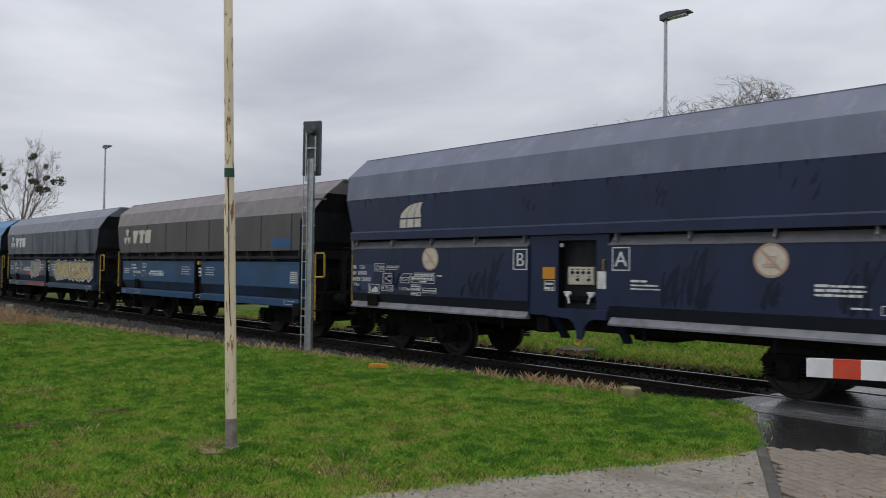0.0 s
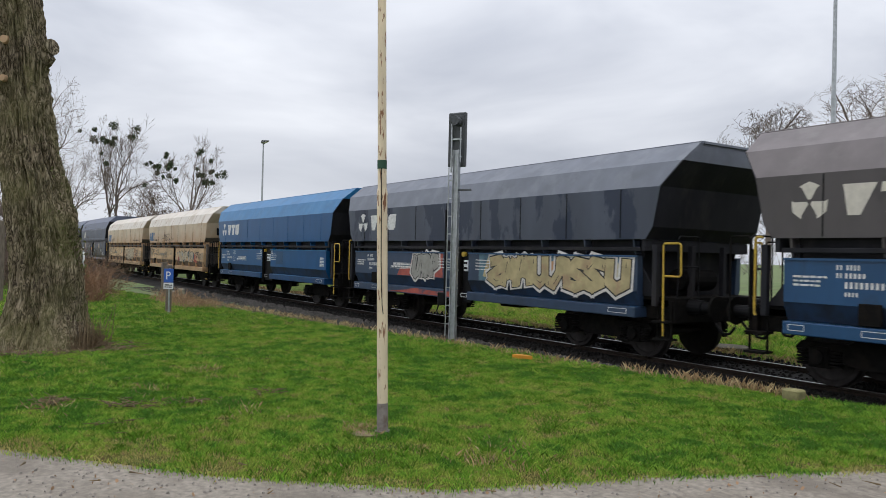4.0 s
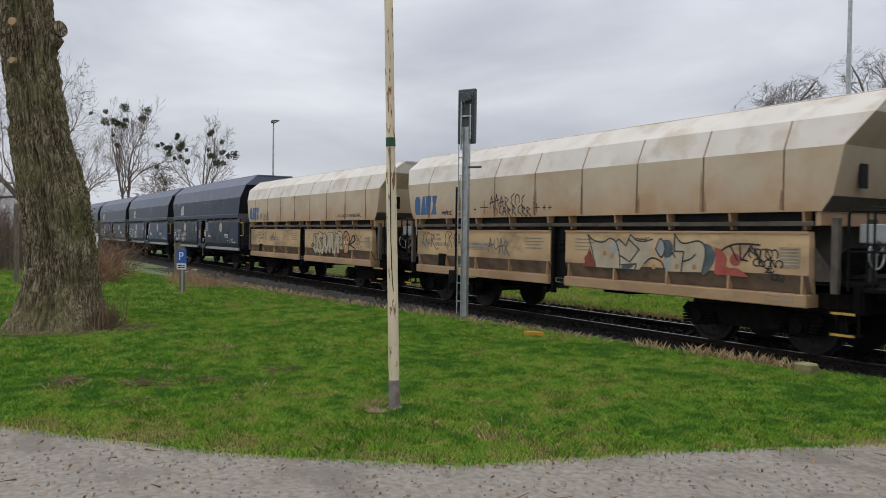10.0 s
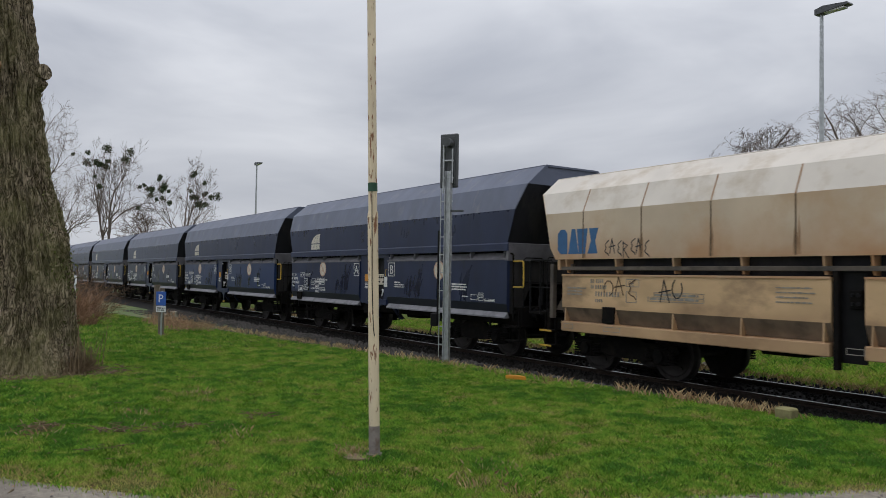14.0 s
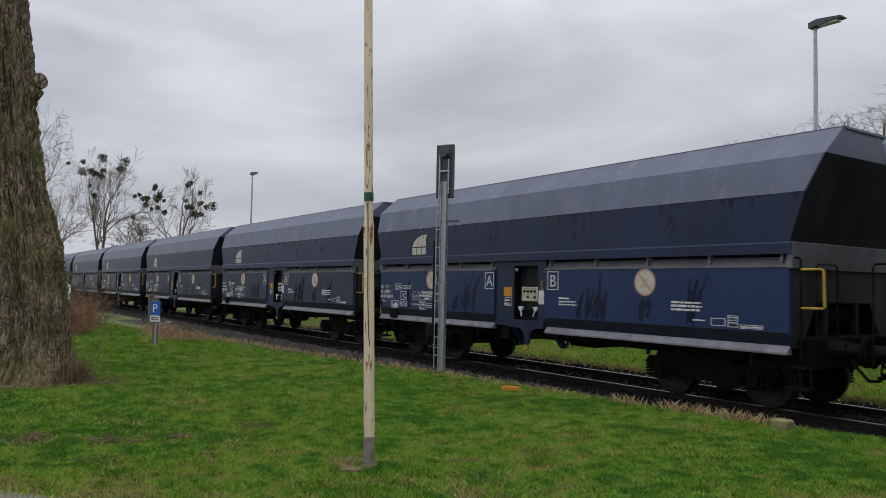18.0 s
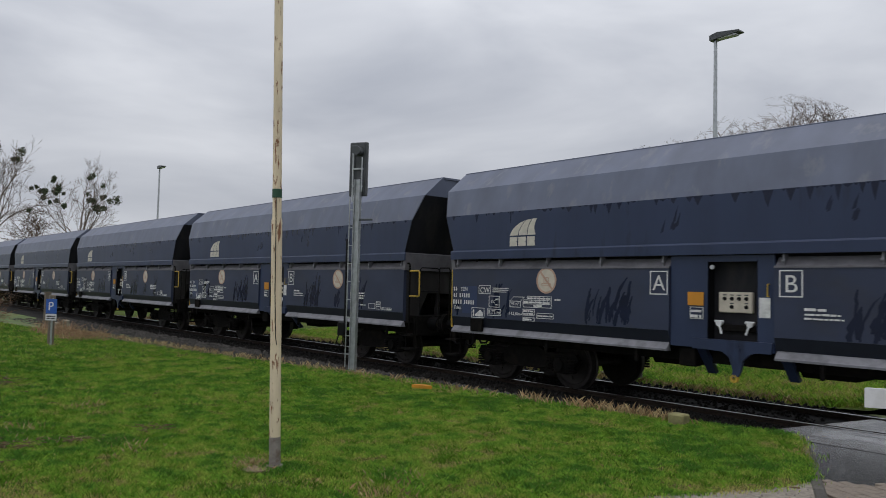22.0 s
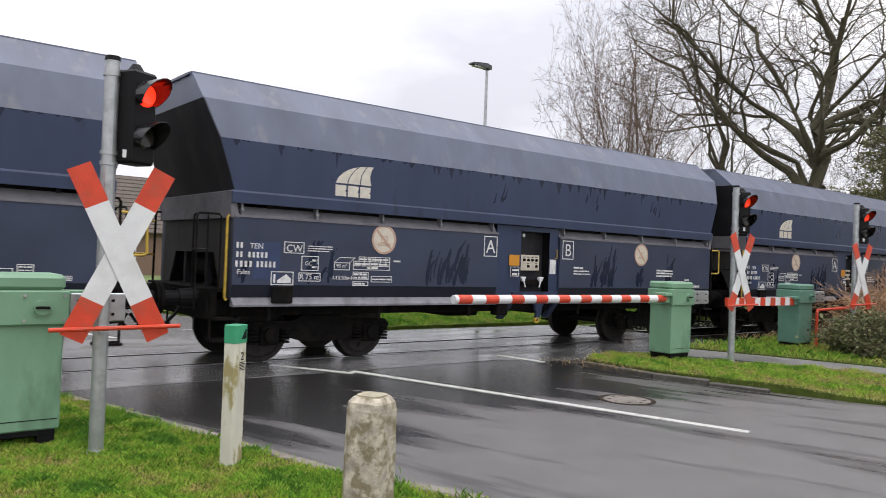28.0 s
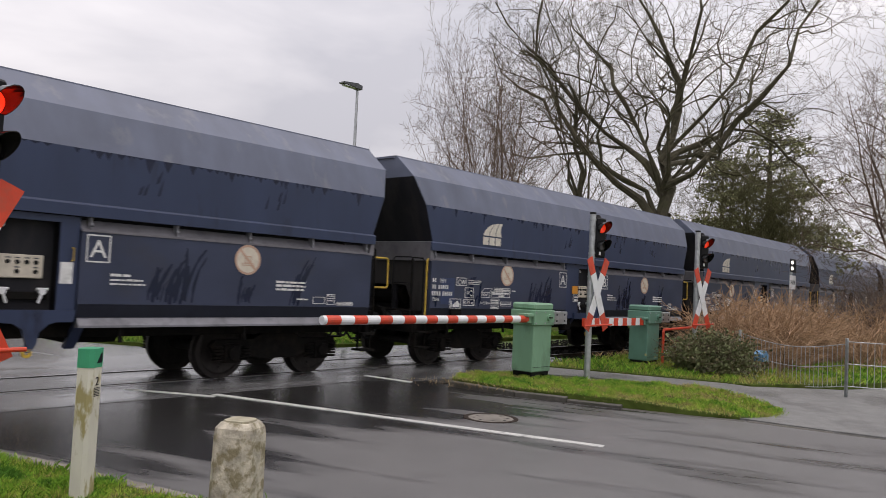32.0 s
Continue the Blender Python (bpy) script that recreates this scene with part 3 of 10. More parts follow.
def upper_shell(w, mats, style):
    """The upper hopper: sides, two roofward folds, outward leaning ends, open top with wall thickness."""
    navy = style == "navy"
    e0, e1, e2 = (5.94, 6.37, 6.36) if navy else (5.69, 6.30, 6.33)
    zb, zf, zr = Z["brk"], Z["fold2"], Z["rim"]
    lf, lr = (0.19, 0.72) if navy else (0.19, 0.66)
    em = e0 + (e1 - e0) * (zb - Z["lip1"]) / (zf - Z["lip1"]) if navy else 5.99
    ek, zk = (e0 + (em - e0) * 0.2, Z["lip1"] + 0.2 * (zb - Z["lip1"])) if navy else (5.84, 2.38)
    def quad(name, pts, mat, label=""):
        p = [Vector(q) for q in pts]
        nn = (p[1] - p[0]).cross(p[-1] - p[0]).normalized() * 0.012
        bm = bm_new()
        out = [bm.verts.new(q) for q in p]
        inn = [bm.verts.new(q - nn) for q in p]
        bm.faces.new(out)
        bm.faces.new(inn[::-1])
        n = len(p)
        for i in range(n):
            bm.faces.new((out[i], inn[i], inn[(i + 1) % n], out[(i + 1) % n]))
        return part(name, bm, mat, w, label)
    for s in (-1, 1):
        y0, y1, y2 = s * HW, s * (HW - lf), s * (HW - lr)
        o = (lambda p: p) if s < 0 else (lambda p: p[::-1])
        quad("side_plate", o([(-e0, y0, Z["lip1"]), (e0, y0, Z["lip1"]), (ek, y0, zk), (em, y0, zb), (-em, y0, zb), (-ek, y0, zk)]), mats["side"])
        quad("shoulder_plate", o([(-em, y0, zb), (em, y0, zb), (e1, y1, zf), (-e1, y1, zf)]), mats["roof"], "dusty sloping shoulder plate, paint lightened as if skylit")
        quad("rim_plate", o([(-e1, y1, zf), (e1, y1, zf), (e2, y2, zr), (-e2, y2, zr)]), mats["roof"], "dusty sloping rim plate, paint lightened as if skylit")
    for s in (-1, 1):
        o = (lambda p: p[::-1]) if s < 0 else (lambda p: p)
        x = s
        yb, yf, yr = HW, HW - lf, HW - lr
        # end plate follows the side's outline
        quad("end_foot_plate", o([(x * e0, -yb, Z["lip1"]), (x * e0, yb, Z["lip1"]), (x * ek, yb, zk), (x * ek, -yb, zk)]), mats["end"] if navy else mats["dim"])
        quad("end_plate", o([(x * ek, -yb, zk), (x * ek, yb, zk), (x * em, yb, zb), (x * em, -yb, zb)]), mats["end"])
        quad("end_plate", o([(x * em, -yb, zb), (x * em, yb, zb), (x * e1, yf, zf), (x * e1, -yf, zf)]), mats["end"])
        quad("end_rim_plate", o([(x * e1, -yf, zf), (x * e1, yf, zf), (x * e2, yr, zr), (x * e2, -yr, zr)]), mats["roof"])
    # the coal bed inside and the coaming round the top
    part("load", boxed(-5.5, 5.5, -0.72, 0.72, 3.3, 3.6), M["black"], w, "dark coal inside the hopper")
    bm = bm_new()
    for s in (-1, 1):
        box(bm, -e2, e2, s * (HW - lr) - 0.03, s * (HW - lr) + 0.03, zr - 0.05, zr - 0.012)
        box(bm, s * e2 - 0.03, s * e2 + 0.03, -(HW - lr) + 0.03, HW - lr - 0.03, zr - 0.05, zr - 0.012)
    part("top_coaming", bm, mats["roof"], w)
    # the lip below the upper body, with its dark undercut
    if not navy:
        for s in (-1, 1):
            ya, yb = sorted((s * (HW - 0.22), s * (HW - 0.20)))
            # Plate coloured near black to give the shade under the side plate.
            part("hopper_recess", boxed(-5.5, 5.5, ya, yb, Z["panel"] - 0.05, Z["lip1"] + 0.02), M["navy_end"], w, "recess below the hopper, blackened for its shade")
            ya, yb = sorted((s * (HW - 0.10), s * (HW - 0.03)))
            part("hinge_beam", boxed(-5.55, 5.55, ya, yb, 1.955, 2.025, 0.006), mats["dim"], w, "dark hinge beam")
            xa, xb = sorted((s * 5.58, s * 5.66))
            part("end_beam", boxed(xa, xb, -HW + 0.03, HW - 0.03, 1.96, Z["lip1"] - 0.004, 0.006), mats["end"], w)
        return
    for s in (-1, 1):
        bm = bm_new()
        y0 = s * HW
        prism(bm, [(y0, Z["lip1"]), (y0 + s * 0.03, Z["lip1"] - 0.03), (y0 + s * 0.03, Z["lip0"]), (y0 - s * 0.06, Z["lip0"])], "x", -5.98, 5.98)
        part("lower_lip", bm, mats["side"], w)
        ex = s * 5.95
        bm = bm_new()
        prism(bm, [(ex, Z["lip1"]), (ex + s * 0.05, Z["lip1"] - 0.02), (ex + s * 0.02, 2.16), (ex - s * 0.1, 2.16)], "y", -HW, HW)
        part("end_lip", bm, mats["ledge"], w, "dust-grey end lip")


def bogie(w, x):
    b = part("bogie", boxed(x - 0.35, x + 0.35, -1.0, 1.0, 0.42, 0.62, 0.03), M["grime"], w, "sooty four-wheeled bogie")
    for s in (-1, 1):
        y = s * 1.06
        bm = bm_new()
        prism(bm, [(x - 1.28, 0.56), (x - 1.2, 0.66), (x - 0.5, 0.66), (x - 0.28, 0.78), (x + 0.28, 0.78), (x + 0.5, 0.66), (x + 1.2, 0.66), (x + 1.28, 0.56), (x + 1.15, 0.40), (x + 0.62, 0.42), (x + 0.34, 0.34), (x - 0.34, 0.34), (x - 0.62, 0.42), (x - 1.15, 0.40)], "y", y - 0.05, y + 0.05)
        part("side_frame", bm, M["grime"], b)
        for a in (-0.9, 0.9):
            bm = boxed(x + a - 0.15, x + a + 0.15, y - 0.11, y + 0.11, 0.30, 0.60, 0.02)
            tube(bm, (x + a, y + s * 0.11, 0.46), (x + a, y + s * 0.17, 0.46), 0.11, seg=12)
            part("axle_box", bm, M["grime"], b)
            for c in (-0.25, 0.25):
                bm = bm_new()
                for i in range(5):
                    tube(bm, (x + a + c, y + s * 0.06, 0.33 + i * 0.05), (x + a + c, y + s * 0.06, 0.358 + i * 0.05), 0.085, seg=10)
                part("coil_spring", bm, M["grime"], b)
    return b


def wheelset(w, x):
    bm = bm_new()
    tube(bm, (0, -0.95, 0), (0, 0.95, 0), 0.08, seg=12)
    for s in (-1, 1):
        prof = [(0.0, 0.12), (0.69 * s, 0.12), (0.70 * s, 0.36), (0.683 * s, 0.39), (0.655 * s, 0.485), (0.685 * s, 0.487), (0.70 * s, 0.462), (0.81 * s, 0.452), (0.815 * s, 0.39), (0.79 * s, 0.36), (0.77 * s, 0.16), (0.83 * s, 0.14), (0.83 * s, 0.0)][1:]
        seg = 24
        rings = [[bm.verts.new((r * math.sin(6.28318 * i / seg), y, r * math.cos(6.28318 * i / seg))) for i in range(seg)] for y, r in prof[:-1]]
        for a, b in zip(rings, rings[1:]):
            for i in range(seg):
                bm.faces.new((a[i], a[(i + 1) % seg], b[(i + 1) % seg], b[i]))
        bm.faces.new(rings[-1])
        bm.faces.new(rings[0][::-1])
        # rim marks that show the turning
        for q in range(4):
            c, d = math.cos(q * 1.5708), math.sin(q * 1.5708)
            tube(bm, (0.27 * d, 0.765 * s, 0.27 * c), (0.27 * d, 0.80 * s, 0.27 * c), 0.035, seg=8)
    bmesh.ops.recalc_face_normals(bm, faces=bm.faces[:])
    ob = part("wheelset", bm, M["wheel"], w, "dark steel wheels on one axle")
    ob.location = (x, 0, 0.46)
    return ob


def running_gear(w):
    for s in (-1, 1):
        bogie(w, s * 4.25)
        for a in (-0.9, 0.9):
            wheelset(w, s * 4.25 + a)
        # solebar and cross members
        part("solebar", boxed(-6.15, 6.15, s * 1.16 - 0.05, s * 1.16 + 0.05, 0.76, 1.0, 0.01), M["grime"], w)
    part("underframe", boxed(-5.9, 5.9, -1.08, 1.08, 0.80, 0.98), M["grime"], w)
    for i, x in enumerate((-1.2, 1.2)):
        bm = bm_new()
        prism(bm, [(x - 0.5, 0.98), (x + 0.5, 0.98), (x + 0.35, 0.66), (x - 0.35, 0.66)], "y", -0.9, 0.9)
        part("discharge_chute", bm, M["grime"], w)
    for s in (-1, 1):
        part("headstock", boxed(s * 6.12 - 0.08, s * 6.12 + 0.08, -1.3, 1.3, 0.72, 1.12, 0.015), M["grime"], w, "black buffer beam")
        for y in (-0.875, 0.875):
            bm = bm_new()
            tube(bm, (s * 6.18, y, 1.0), (s * 6.46, y, 1.0), 0.15, 0.13, seg=16)
            tube(bm, (s * 6.44, y, 1.0), (s * 6.70, y, 1.0), 0.105, seg=16)
            bf = part("buffer", bm, M["black"], w, "greasy black buffer")
            part("buffer_head", tube(bm_new(), (s * 6.70, y, 1.0), (s * 6.742, y, 1.0), 0.23, 0.215, seg=20), M["grime"], bf)
        bm = bm_new()
        box(bm, s * 6.2 - 0.05, s * 6.2 + 0.05, -0.08, 0.08, 0.9, 1.1)
        pipe(bm, [(s * 6.2, 0.02, 0.98), (s * 6.45, 0.0, 0.88), (s * 6.62, 0, 0.8), (s * 6.72, 0, 0.86)], 0.035, 8)
        part("screw_coupling", bm, M["grime"], w)
        for y in (-0.42, 0.36):
            bm = pipe(bm_new(), [(s * 6.2, y, 0.9), (s * 6.34, y, 0.72), (s * 6.5, y, 0.55), (s * 6.64, y + 0.02, 0.56), (s * 6.73, y + 0.03, 0.68)], 0.026, 8)
            part("brake_hose", bm, M["black"], w)


def platform_end(w, s, grab, mats, rails=True):
    """Open end below the hopper: floor, posts, grab rails, steps, brake gear."""
    part("end_platform", boxed(min(s * 5.2, s * 6.2), max(s * 5.2, s * 6.2), -1.3, 1.3, 1.1, 1.16, 0.01), M["grime"], w)
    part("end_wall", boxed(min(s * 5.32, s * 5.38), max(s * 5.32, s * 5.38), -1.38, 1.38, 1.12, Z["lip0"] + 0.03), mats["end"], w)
    for y in (-1.4, -0.45, 0.45, 1.4):
        part("end_post", boxed(s * 5.85 - 0.05, s * 5.85 + 0.05, y - 0.05, y + 0.05, 1.0, Z["lip0"] + 0.02, 0.008), mats["end"], w)
    if Z["rim"] > 4:
        bm = bm_new()
        prism(bm, [(-1.42, 2.2), (1.42, 2.2), (1.42, 1.0), (1.15, 1.0), (0.8, 1.66), (-0.8, 1.66), (-1.15, 1.0), (-1.42, 1.0)], "x", min(s * 5.905, s * 5.93), max(s * 5.905, s * 5.93))
        part("end_wall", bm, M["end_wall"], w, "grimy end wall with a dark opening")
        for y in (-1.41, 1.41):
            part("corner_plate", boxed(min(s * 5.4, s * 5.93), max(s * 5.4, s * 5.93), y - 0.012, y + 0.012, 1.0, 2.2), M["end_wall"], w)
    else:
        bm = bm_new()
        prism(bm, [(s * 5.4, 1.16), (s * 5.85, 1.16), (s * 5.4, 1.75)], "y", -1.33, -1.29)
        part("gusset", bm, mats["end"], w)
    if grab is M["yellow"]:
        for y in (-1.44, 1.44):
            old = Z["rim"] < 4
            top, low = (2.09, 1.53) if old else (2.14, 1.59)
            if s * y < 0:
                # yellow hoop beside a grey hooked post
                leg = [(s * 6.06, y, 0.5), (s * 6.04, y, top - 0.03)] if old else [(s * 6.08, y, top)]
                bm = pipe(bm_new(), leg + [(s * 6.07, y, top), (s * 6.38, y, top), (s * 6.41, y, top - 0.03), (s * 6.42, y, low + 0.03), (s * 6.39, y, low), (s * 6.08, y, low)], 0.018, 8)
                part("grab_rail", bm, grab, w, "yellow hooped grab rail")
                if not old:
                    bm = pipe(bm_new(), [(s * 5.93, y, 2.16), (s * 5.94, y, 2.27), (s * 5.97, y, 2.31), (s * 6.04, y, 2.31), (s * 6.07, y, 2.27), (s * 6.08, y, 0.86)], 0.02, 8)
                    part("hooked_post", bm, M["grime"], w, "dark hooked hand post")
            else:
                bm = pipe(bm_new(), [(s * 5.98, y, 1.0), (s * 6.0, y, 1.04), (s * 6.0, y, 2.16), (s * 5.98, y, 2.19), (s * 5.88, y, 2.19)], 0.019, 8)
                part("grab_rail", bm, grab, w, "upright yellow grab rail")
                bm = pipe(bm_new(), [(s * 6.09, y, 1.12), (s * 6.09, y, 2.16), (s * 6.12, y, 2.2), (s * 6.40, y, 2.2), (s * 6.43, y, 2.16), (s * 6.43, y, 0.86)], 0.014, 8)
                part("hand_hoop", bm, M["grime"], w, "dark hand hoop")
    else:
        for y in (-1.32, 1.32):
            bm = pipe(bm_new(), [(s * 5.98, y, 1.04), (s * 5.98, y, 2.13), (s * 6.01, y, 2.16), (s * 6.62, y, 2.16), (s * 6.65, y, 2.13), (s * 6.65, y, 1.04)], 0.019, 8)
            pipe(bm, [(s * 6.33, y, 1.04), (s * 6.33, y, 2.16)], 0.017, 8)
            pipe(bm, [(s * 5.98, y, 1.6), (s * 6.65, y, 1.6)], 0.015, 8)
            part("platform_railing", bm, M["black"], w, "black tube railing of the end platform")
        part("platform_extension", boxed(min(s * 6.2, s * 6.66), max(s * 6.2, s * 6.66), -1.33, 1.33, 1.04, 1.10, 0.008), M["grime"], w)
        bm = pipe(bm_new(), [(s * 6.0, -0.62 + 0.21 * math.cos(a * 0.3927), 1.55 + 0.21 * math.sin(a * 0.3927)) for a in range(17)], 0.016, 6)
        for a in (0.5, 2.6, 4.7):
            tube(bm, (s * 6.0, -0.62, 1.55), (s * 6.0, -0.62 + 0.21 * math.cos(a), 1.55 + 0.21 * math.sin(a)), 0.012, seg=6)
        part("brake_wheel", bm, M["galv"], w, "pale brake handwheel")
        part("brake_box", boxed(min(s * 5.7, s * 5.95), max(s * 5.7, s * 5.95), -0.55, -0.2, 1.72, 2.0, 0.015), M["signwhite"], w, "white equipment box")
    if rails:
        bm = pipe(bm_new(), [(s * 6.2, -1.25, 1.14), (s * 6.2, -1.25, 2.18), (s * 6.2, -1.2, 2.22), (s * 6.2, -0.75, 2.22), (s * 6.2, -0.7, 2.18), (s * 6.2, -0.7, 1.14)], 0.014, 8)
        pipe(bm, [(s * 6.2, -1.25, 1.7), (s * 6.2, -0.7, 1.7)], 0.015, 6)
        part("platform_railing", bm, M["black"], w)
    # brake cylinder and equipment box
    bm = tube(bm_new(), (s * 5.65, -0.6, 1.45), (s * 5.65, 0.3, 1.45), 0.2, seg=14)
    part("air_tank", bm, M["grime"], w)
    for y in (-1.32, 1.32):
        bm = bm_new()
        for z in (0.42, 0.72):
            box(bm, s * 6.0 - 0.16, s * 6.0 + 0.16, y - 0.14, y + 0.14, z, z + 0.035)
        for a in (-0.15, 0.15):
            box(bm, s * 6.0 + a - 0.012, s * 6.0 + a + 0.012, y - 0.02, y + 0.02, 0.42, 1.1)
        part("step", bm, M["grime"], w, "two-tread entry step")


def lower_sides(w, mats, cut, ribs=(), lugs=5):
    """Two discharge flaps a side with a bay between; cut: the bay's two ends."""
    for s in (-1, 1):
        for x0, x1 in ((-5.93, cut[0]), (cut[1], 5.93)):
            y = s * HW
            bm = bm_new()
            prism(bm, [(y - s * 0.05, Z["strip"]), (y, Z["fold"]), (y, Z["panel"] - 0.02), (y - s * 0.03, Z["panel"]), (y - s * 0.13, Z["panel"] + 0.13), (y - s * 0.17, Z["panel"] + 0.13), (y - s * 0.08, Z["strip"])], "x", x0, x1)
            flap = part("discharge_flap", bm, mats["film"], w)
            bm = bm_new()
            prism(bm, [(y - s * 0.034, Z["panel"] + 0.008), (y - s * 0.128, Z["panel"] + 0.132), (y - s * 0.135, Z["panel"] + 0.126), (y - s * 0.04, Z["panel"])], "x", x0 + 0.01, x1 - 0.01)
            part("flap_shoulder", bm, mats["ledge"], flap, "dusty mauve-grey flap shoulder")
            bm = bm_new()
            prism(bm, [(y - s * 0.046, Z["strip"]), (y + s * 0.004, Z["fold"] + 0.002), (y - s * 0.004, Z["fold"] + 0.004), (y - s * 0.06, Z["strip"])], "x", x0 + 0.005, x1 - 0.005)
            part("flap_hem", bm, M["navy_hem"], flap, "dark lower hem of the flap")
            bm = bm_new()
            prism(bm, [(y - s * 0.055, Z["strip"] + 0.004), (y + s * 0.03, Z["sill"]), (y + s * 0.03, Z["sill"] - 0.03), (y - s * 0.1, Z["sill"] - 0.03)], "x", x0 + 0.02, x1 - 0.02)
            part("sill_strip", bm, mats["strip"], w, "pale worn sill strip")
            part("flap_edge", boxed(x0, x1, min(y - s * 0.012, y + s * 0.012), max(y - s * 0.012, y + s * 0.012), Z["panel"] - 0.025, Z["panel"] + 0.005), mats["ledge"], w, "dusty upper edge")
            for i in range(lugs):
                x = x0 + 0.12 + (x1 - x0 - 0.24) * i / (lugs - 1)
                bm = boxed(x - 0.013, x + 0.013, min(y - s * 0.13, y - s * 0.01), max(y - s * 0.13, y - s * 0.01), Z["panel"] + 0.01, Z["lip0"])
                tube(bm, (x - 0.022, y - s * 0.02, Z["panel"] + 0.07), (x + 0.022, y - s * 0.02, Z["panel"] + 0.07), 0.026, seg=8)
                part("hinge_lug", bm, mats["strip"], w, "worn grey hinge lug")
            for f in ribs:
                x = x0 + (x1 - x0) * f
                part("rib", boxed(x - 0.02, x + 0.02, min(y, y + s * 0.03), max(y, y + s * 0.03), Z["fold"], Z["panel"] - 0.03), mats["side"], w)
            # curved hooks along the bottom
            for f in (0.12, 0.5, 0.88):
                x = x0 + (x1 - x0) * f
                part("locking_hook", boxed(x - 0.03, x + 0.03, min(y - s * 0.06, y - s * 0.02), max(y - s * 0.06, y - s * 0.02), Z["sole"], Z["sill"] - 0.02, 0.008), M["grime"], w)
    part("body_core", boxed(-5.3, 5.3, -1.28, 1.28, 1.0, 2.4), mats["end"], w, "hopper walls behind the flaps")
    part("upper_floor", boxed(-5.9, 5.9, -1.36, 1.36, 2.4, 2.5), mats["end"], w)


def control_bay(w, mats, x0, x1, flip=1):
    """The recessed bay with its control panel, between the flaps."""
    for s in (-1, 1):
        y = s * (HW - 0.04)
        xm0, xm1 = x0 + 0.63, x1 - 0.26
        for a, b in ((x0 + 0.01, xm0), (xm1, x1 - 0.01)):
            part("bay_plate", boxed(a, b, min(y, y - s * 0.03), max(y, y - s * 0.03), 1.0, 2.36), mats["side"], w)
        # Cheeks and back are near black, unlike the front plates.
        for xe in (xm0 - 0.012, xm1):
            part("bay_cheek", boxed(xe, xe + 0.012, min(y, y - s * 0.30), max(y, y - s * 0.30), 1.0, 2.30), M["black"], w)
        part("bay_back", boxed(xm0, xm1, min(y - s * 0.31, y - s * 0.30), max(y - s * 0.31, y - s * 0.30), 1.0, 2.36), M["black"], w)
        part("bay_head", boxed(xm0, xm1, min(y, y - s * 0.03), max(y, y - s * 0.03), 2.27, 2.36), mats["side"], w)
        yp = y - s * 0.12
        xp = xm0 + 0.10 if s < 0 else xm1 - 0.62
        cp = part("control_panel", boxed(xp, xp + 0.52, min(yp - s * 0.1, yp), max(yp - s * 0.1, yp), 1.53, 1.83, 0.012), M["signcream"], w, "cream control panel with dark knobs")
        for i in range(4):
            for j in range(2):
                if j and i in (0, 2):
                    continue
                xk, zk = xp + 0.10 + i * 0.11, 1.735 - j * 0.12
                part("knob", tube(bm_new(), (xk, yp, zk), (xk, yp + s * 0.03, zk), 0.030, 0.022, seg=10), M["black"], cp)
                part("knob_label", boxed(xk - 0.03, xk + 0.03, min(yp, yp + s * 0.002), max(yp, yp + s * 0.002), zk + 0.045, zk + 0.06), M["greybox"], cp)
        part("bay_lamp", tube(bm_new(), (xm0 + 0.06, y - s * 0.03, 2.19), (xm0 + 0.06, y, 2.19), 0.035, seg=12), M["galv"], w, "small round knob in the bay")
        part("valve_shelf", boxed(xm0 + 0.10, xm1 - 0.06, min(yp - s * 0.1, yp + s * 0.03), max(yp - s * 0.1, yp + s * 0.03), 1.26, 1.36, 0.01), M["grime"], w)
        for xk, q in ((xm0 + 0.14, 1), (xm1 - 0.14, -1)):
            bm = tube(bm_new(), (xk, yp, 1.37), (xk, yp + s * 0.07, 1.37), 0.045, seg=10)
            tube(bm, (xk, yp + s * 0.06, 1.37), (xk + q * 0.05, yp + s * 0.07, 1.22), 0.016, seg=6)
            tube(bm, (xk - 0.07, yp + s * 0.05, 1.40), (xk + 0.07, yp + s * 0.05, 1.40), 0.018, seg=6)
            part("coupling_cock", bm, M["signwhite"], w, "white air cock with a handle")
        xc = (xm0 + xm1) / 2 + 0.02
        bm = bm_new()
        prism(bm, [(xm0 - 0.22, 1.14), (xm1 + 0.24, 1.14), (xm1 + 0.22, 0.985), (xm1 + 0.02, 0.985), (xm1 - 0.08, 0.96), (xc + 0.17, 0.86), (xc + 0.14, 0.70), (xc + 0.08, 0.61), (xc, 0.61), (xc + 0.02, 0.72), (xc - 0.04, 0.90), (xc - 0.14, 0.97), (xm0 - 0.02, 0.985), (xm0 - 0.22, 0.985)], "y", y - 0.05, y)
        part("tie_bracket", bm, mats["side"], w, "dark blue bracket with a hanging tongue")
        part("lashing_eye", ring(bm_new(), xc + 0.04, 0.60, 0.025, 0.06, y + 0.0, 0.05, 14), M["yellow"], w, "yellow lashing eye")
        for xa in (x0 + 0.50, x1 + 0.10):
            bm = bm_new()
            prism(bm, [(y, 1.03), (y - s * 0.08, 1.03), (y - s * 0.44, 0.62), (y - s * 0.36, 0.60)], "x", xa - 0.07, xa + 0.07)
            part("flap_strut", bm, mats["strut"], w)
        part("valve_box", boxed(x0 + 0.12, x0 + 0.40, min(y - s * 0.25, y - s * 0.05), max(y - s * 0.25, y - s * 0.05), 0.70, 0.98, 0.02), M["grime"], w)
        part("placard", boxed(xm1 + 0.03, xm1 + 0.19, min(y, y + s * 0.006), max(y, y + s * 0.006), 1.48, 1.76), M["white"], w, "blank white paper placard")
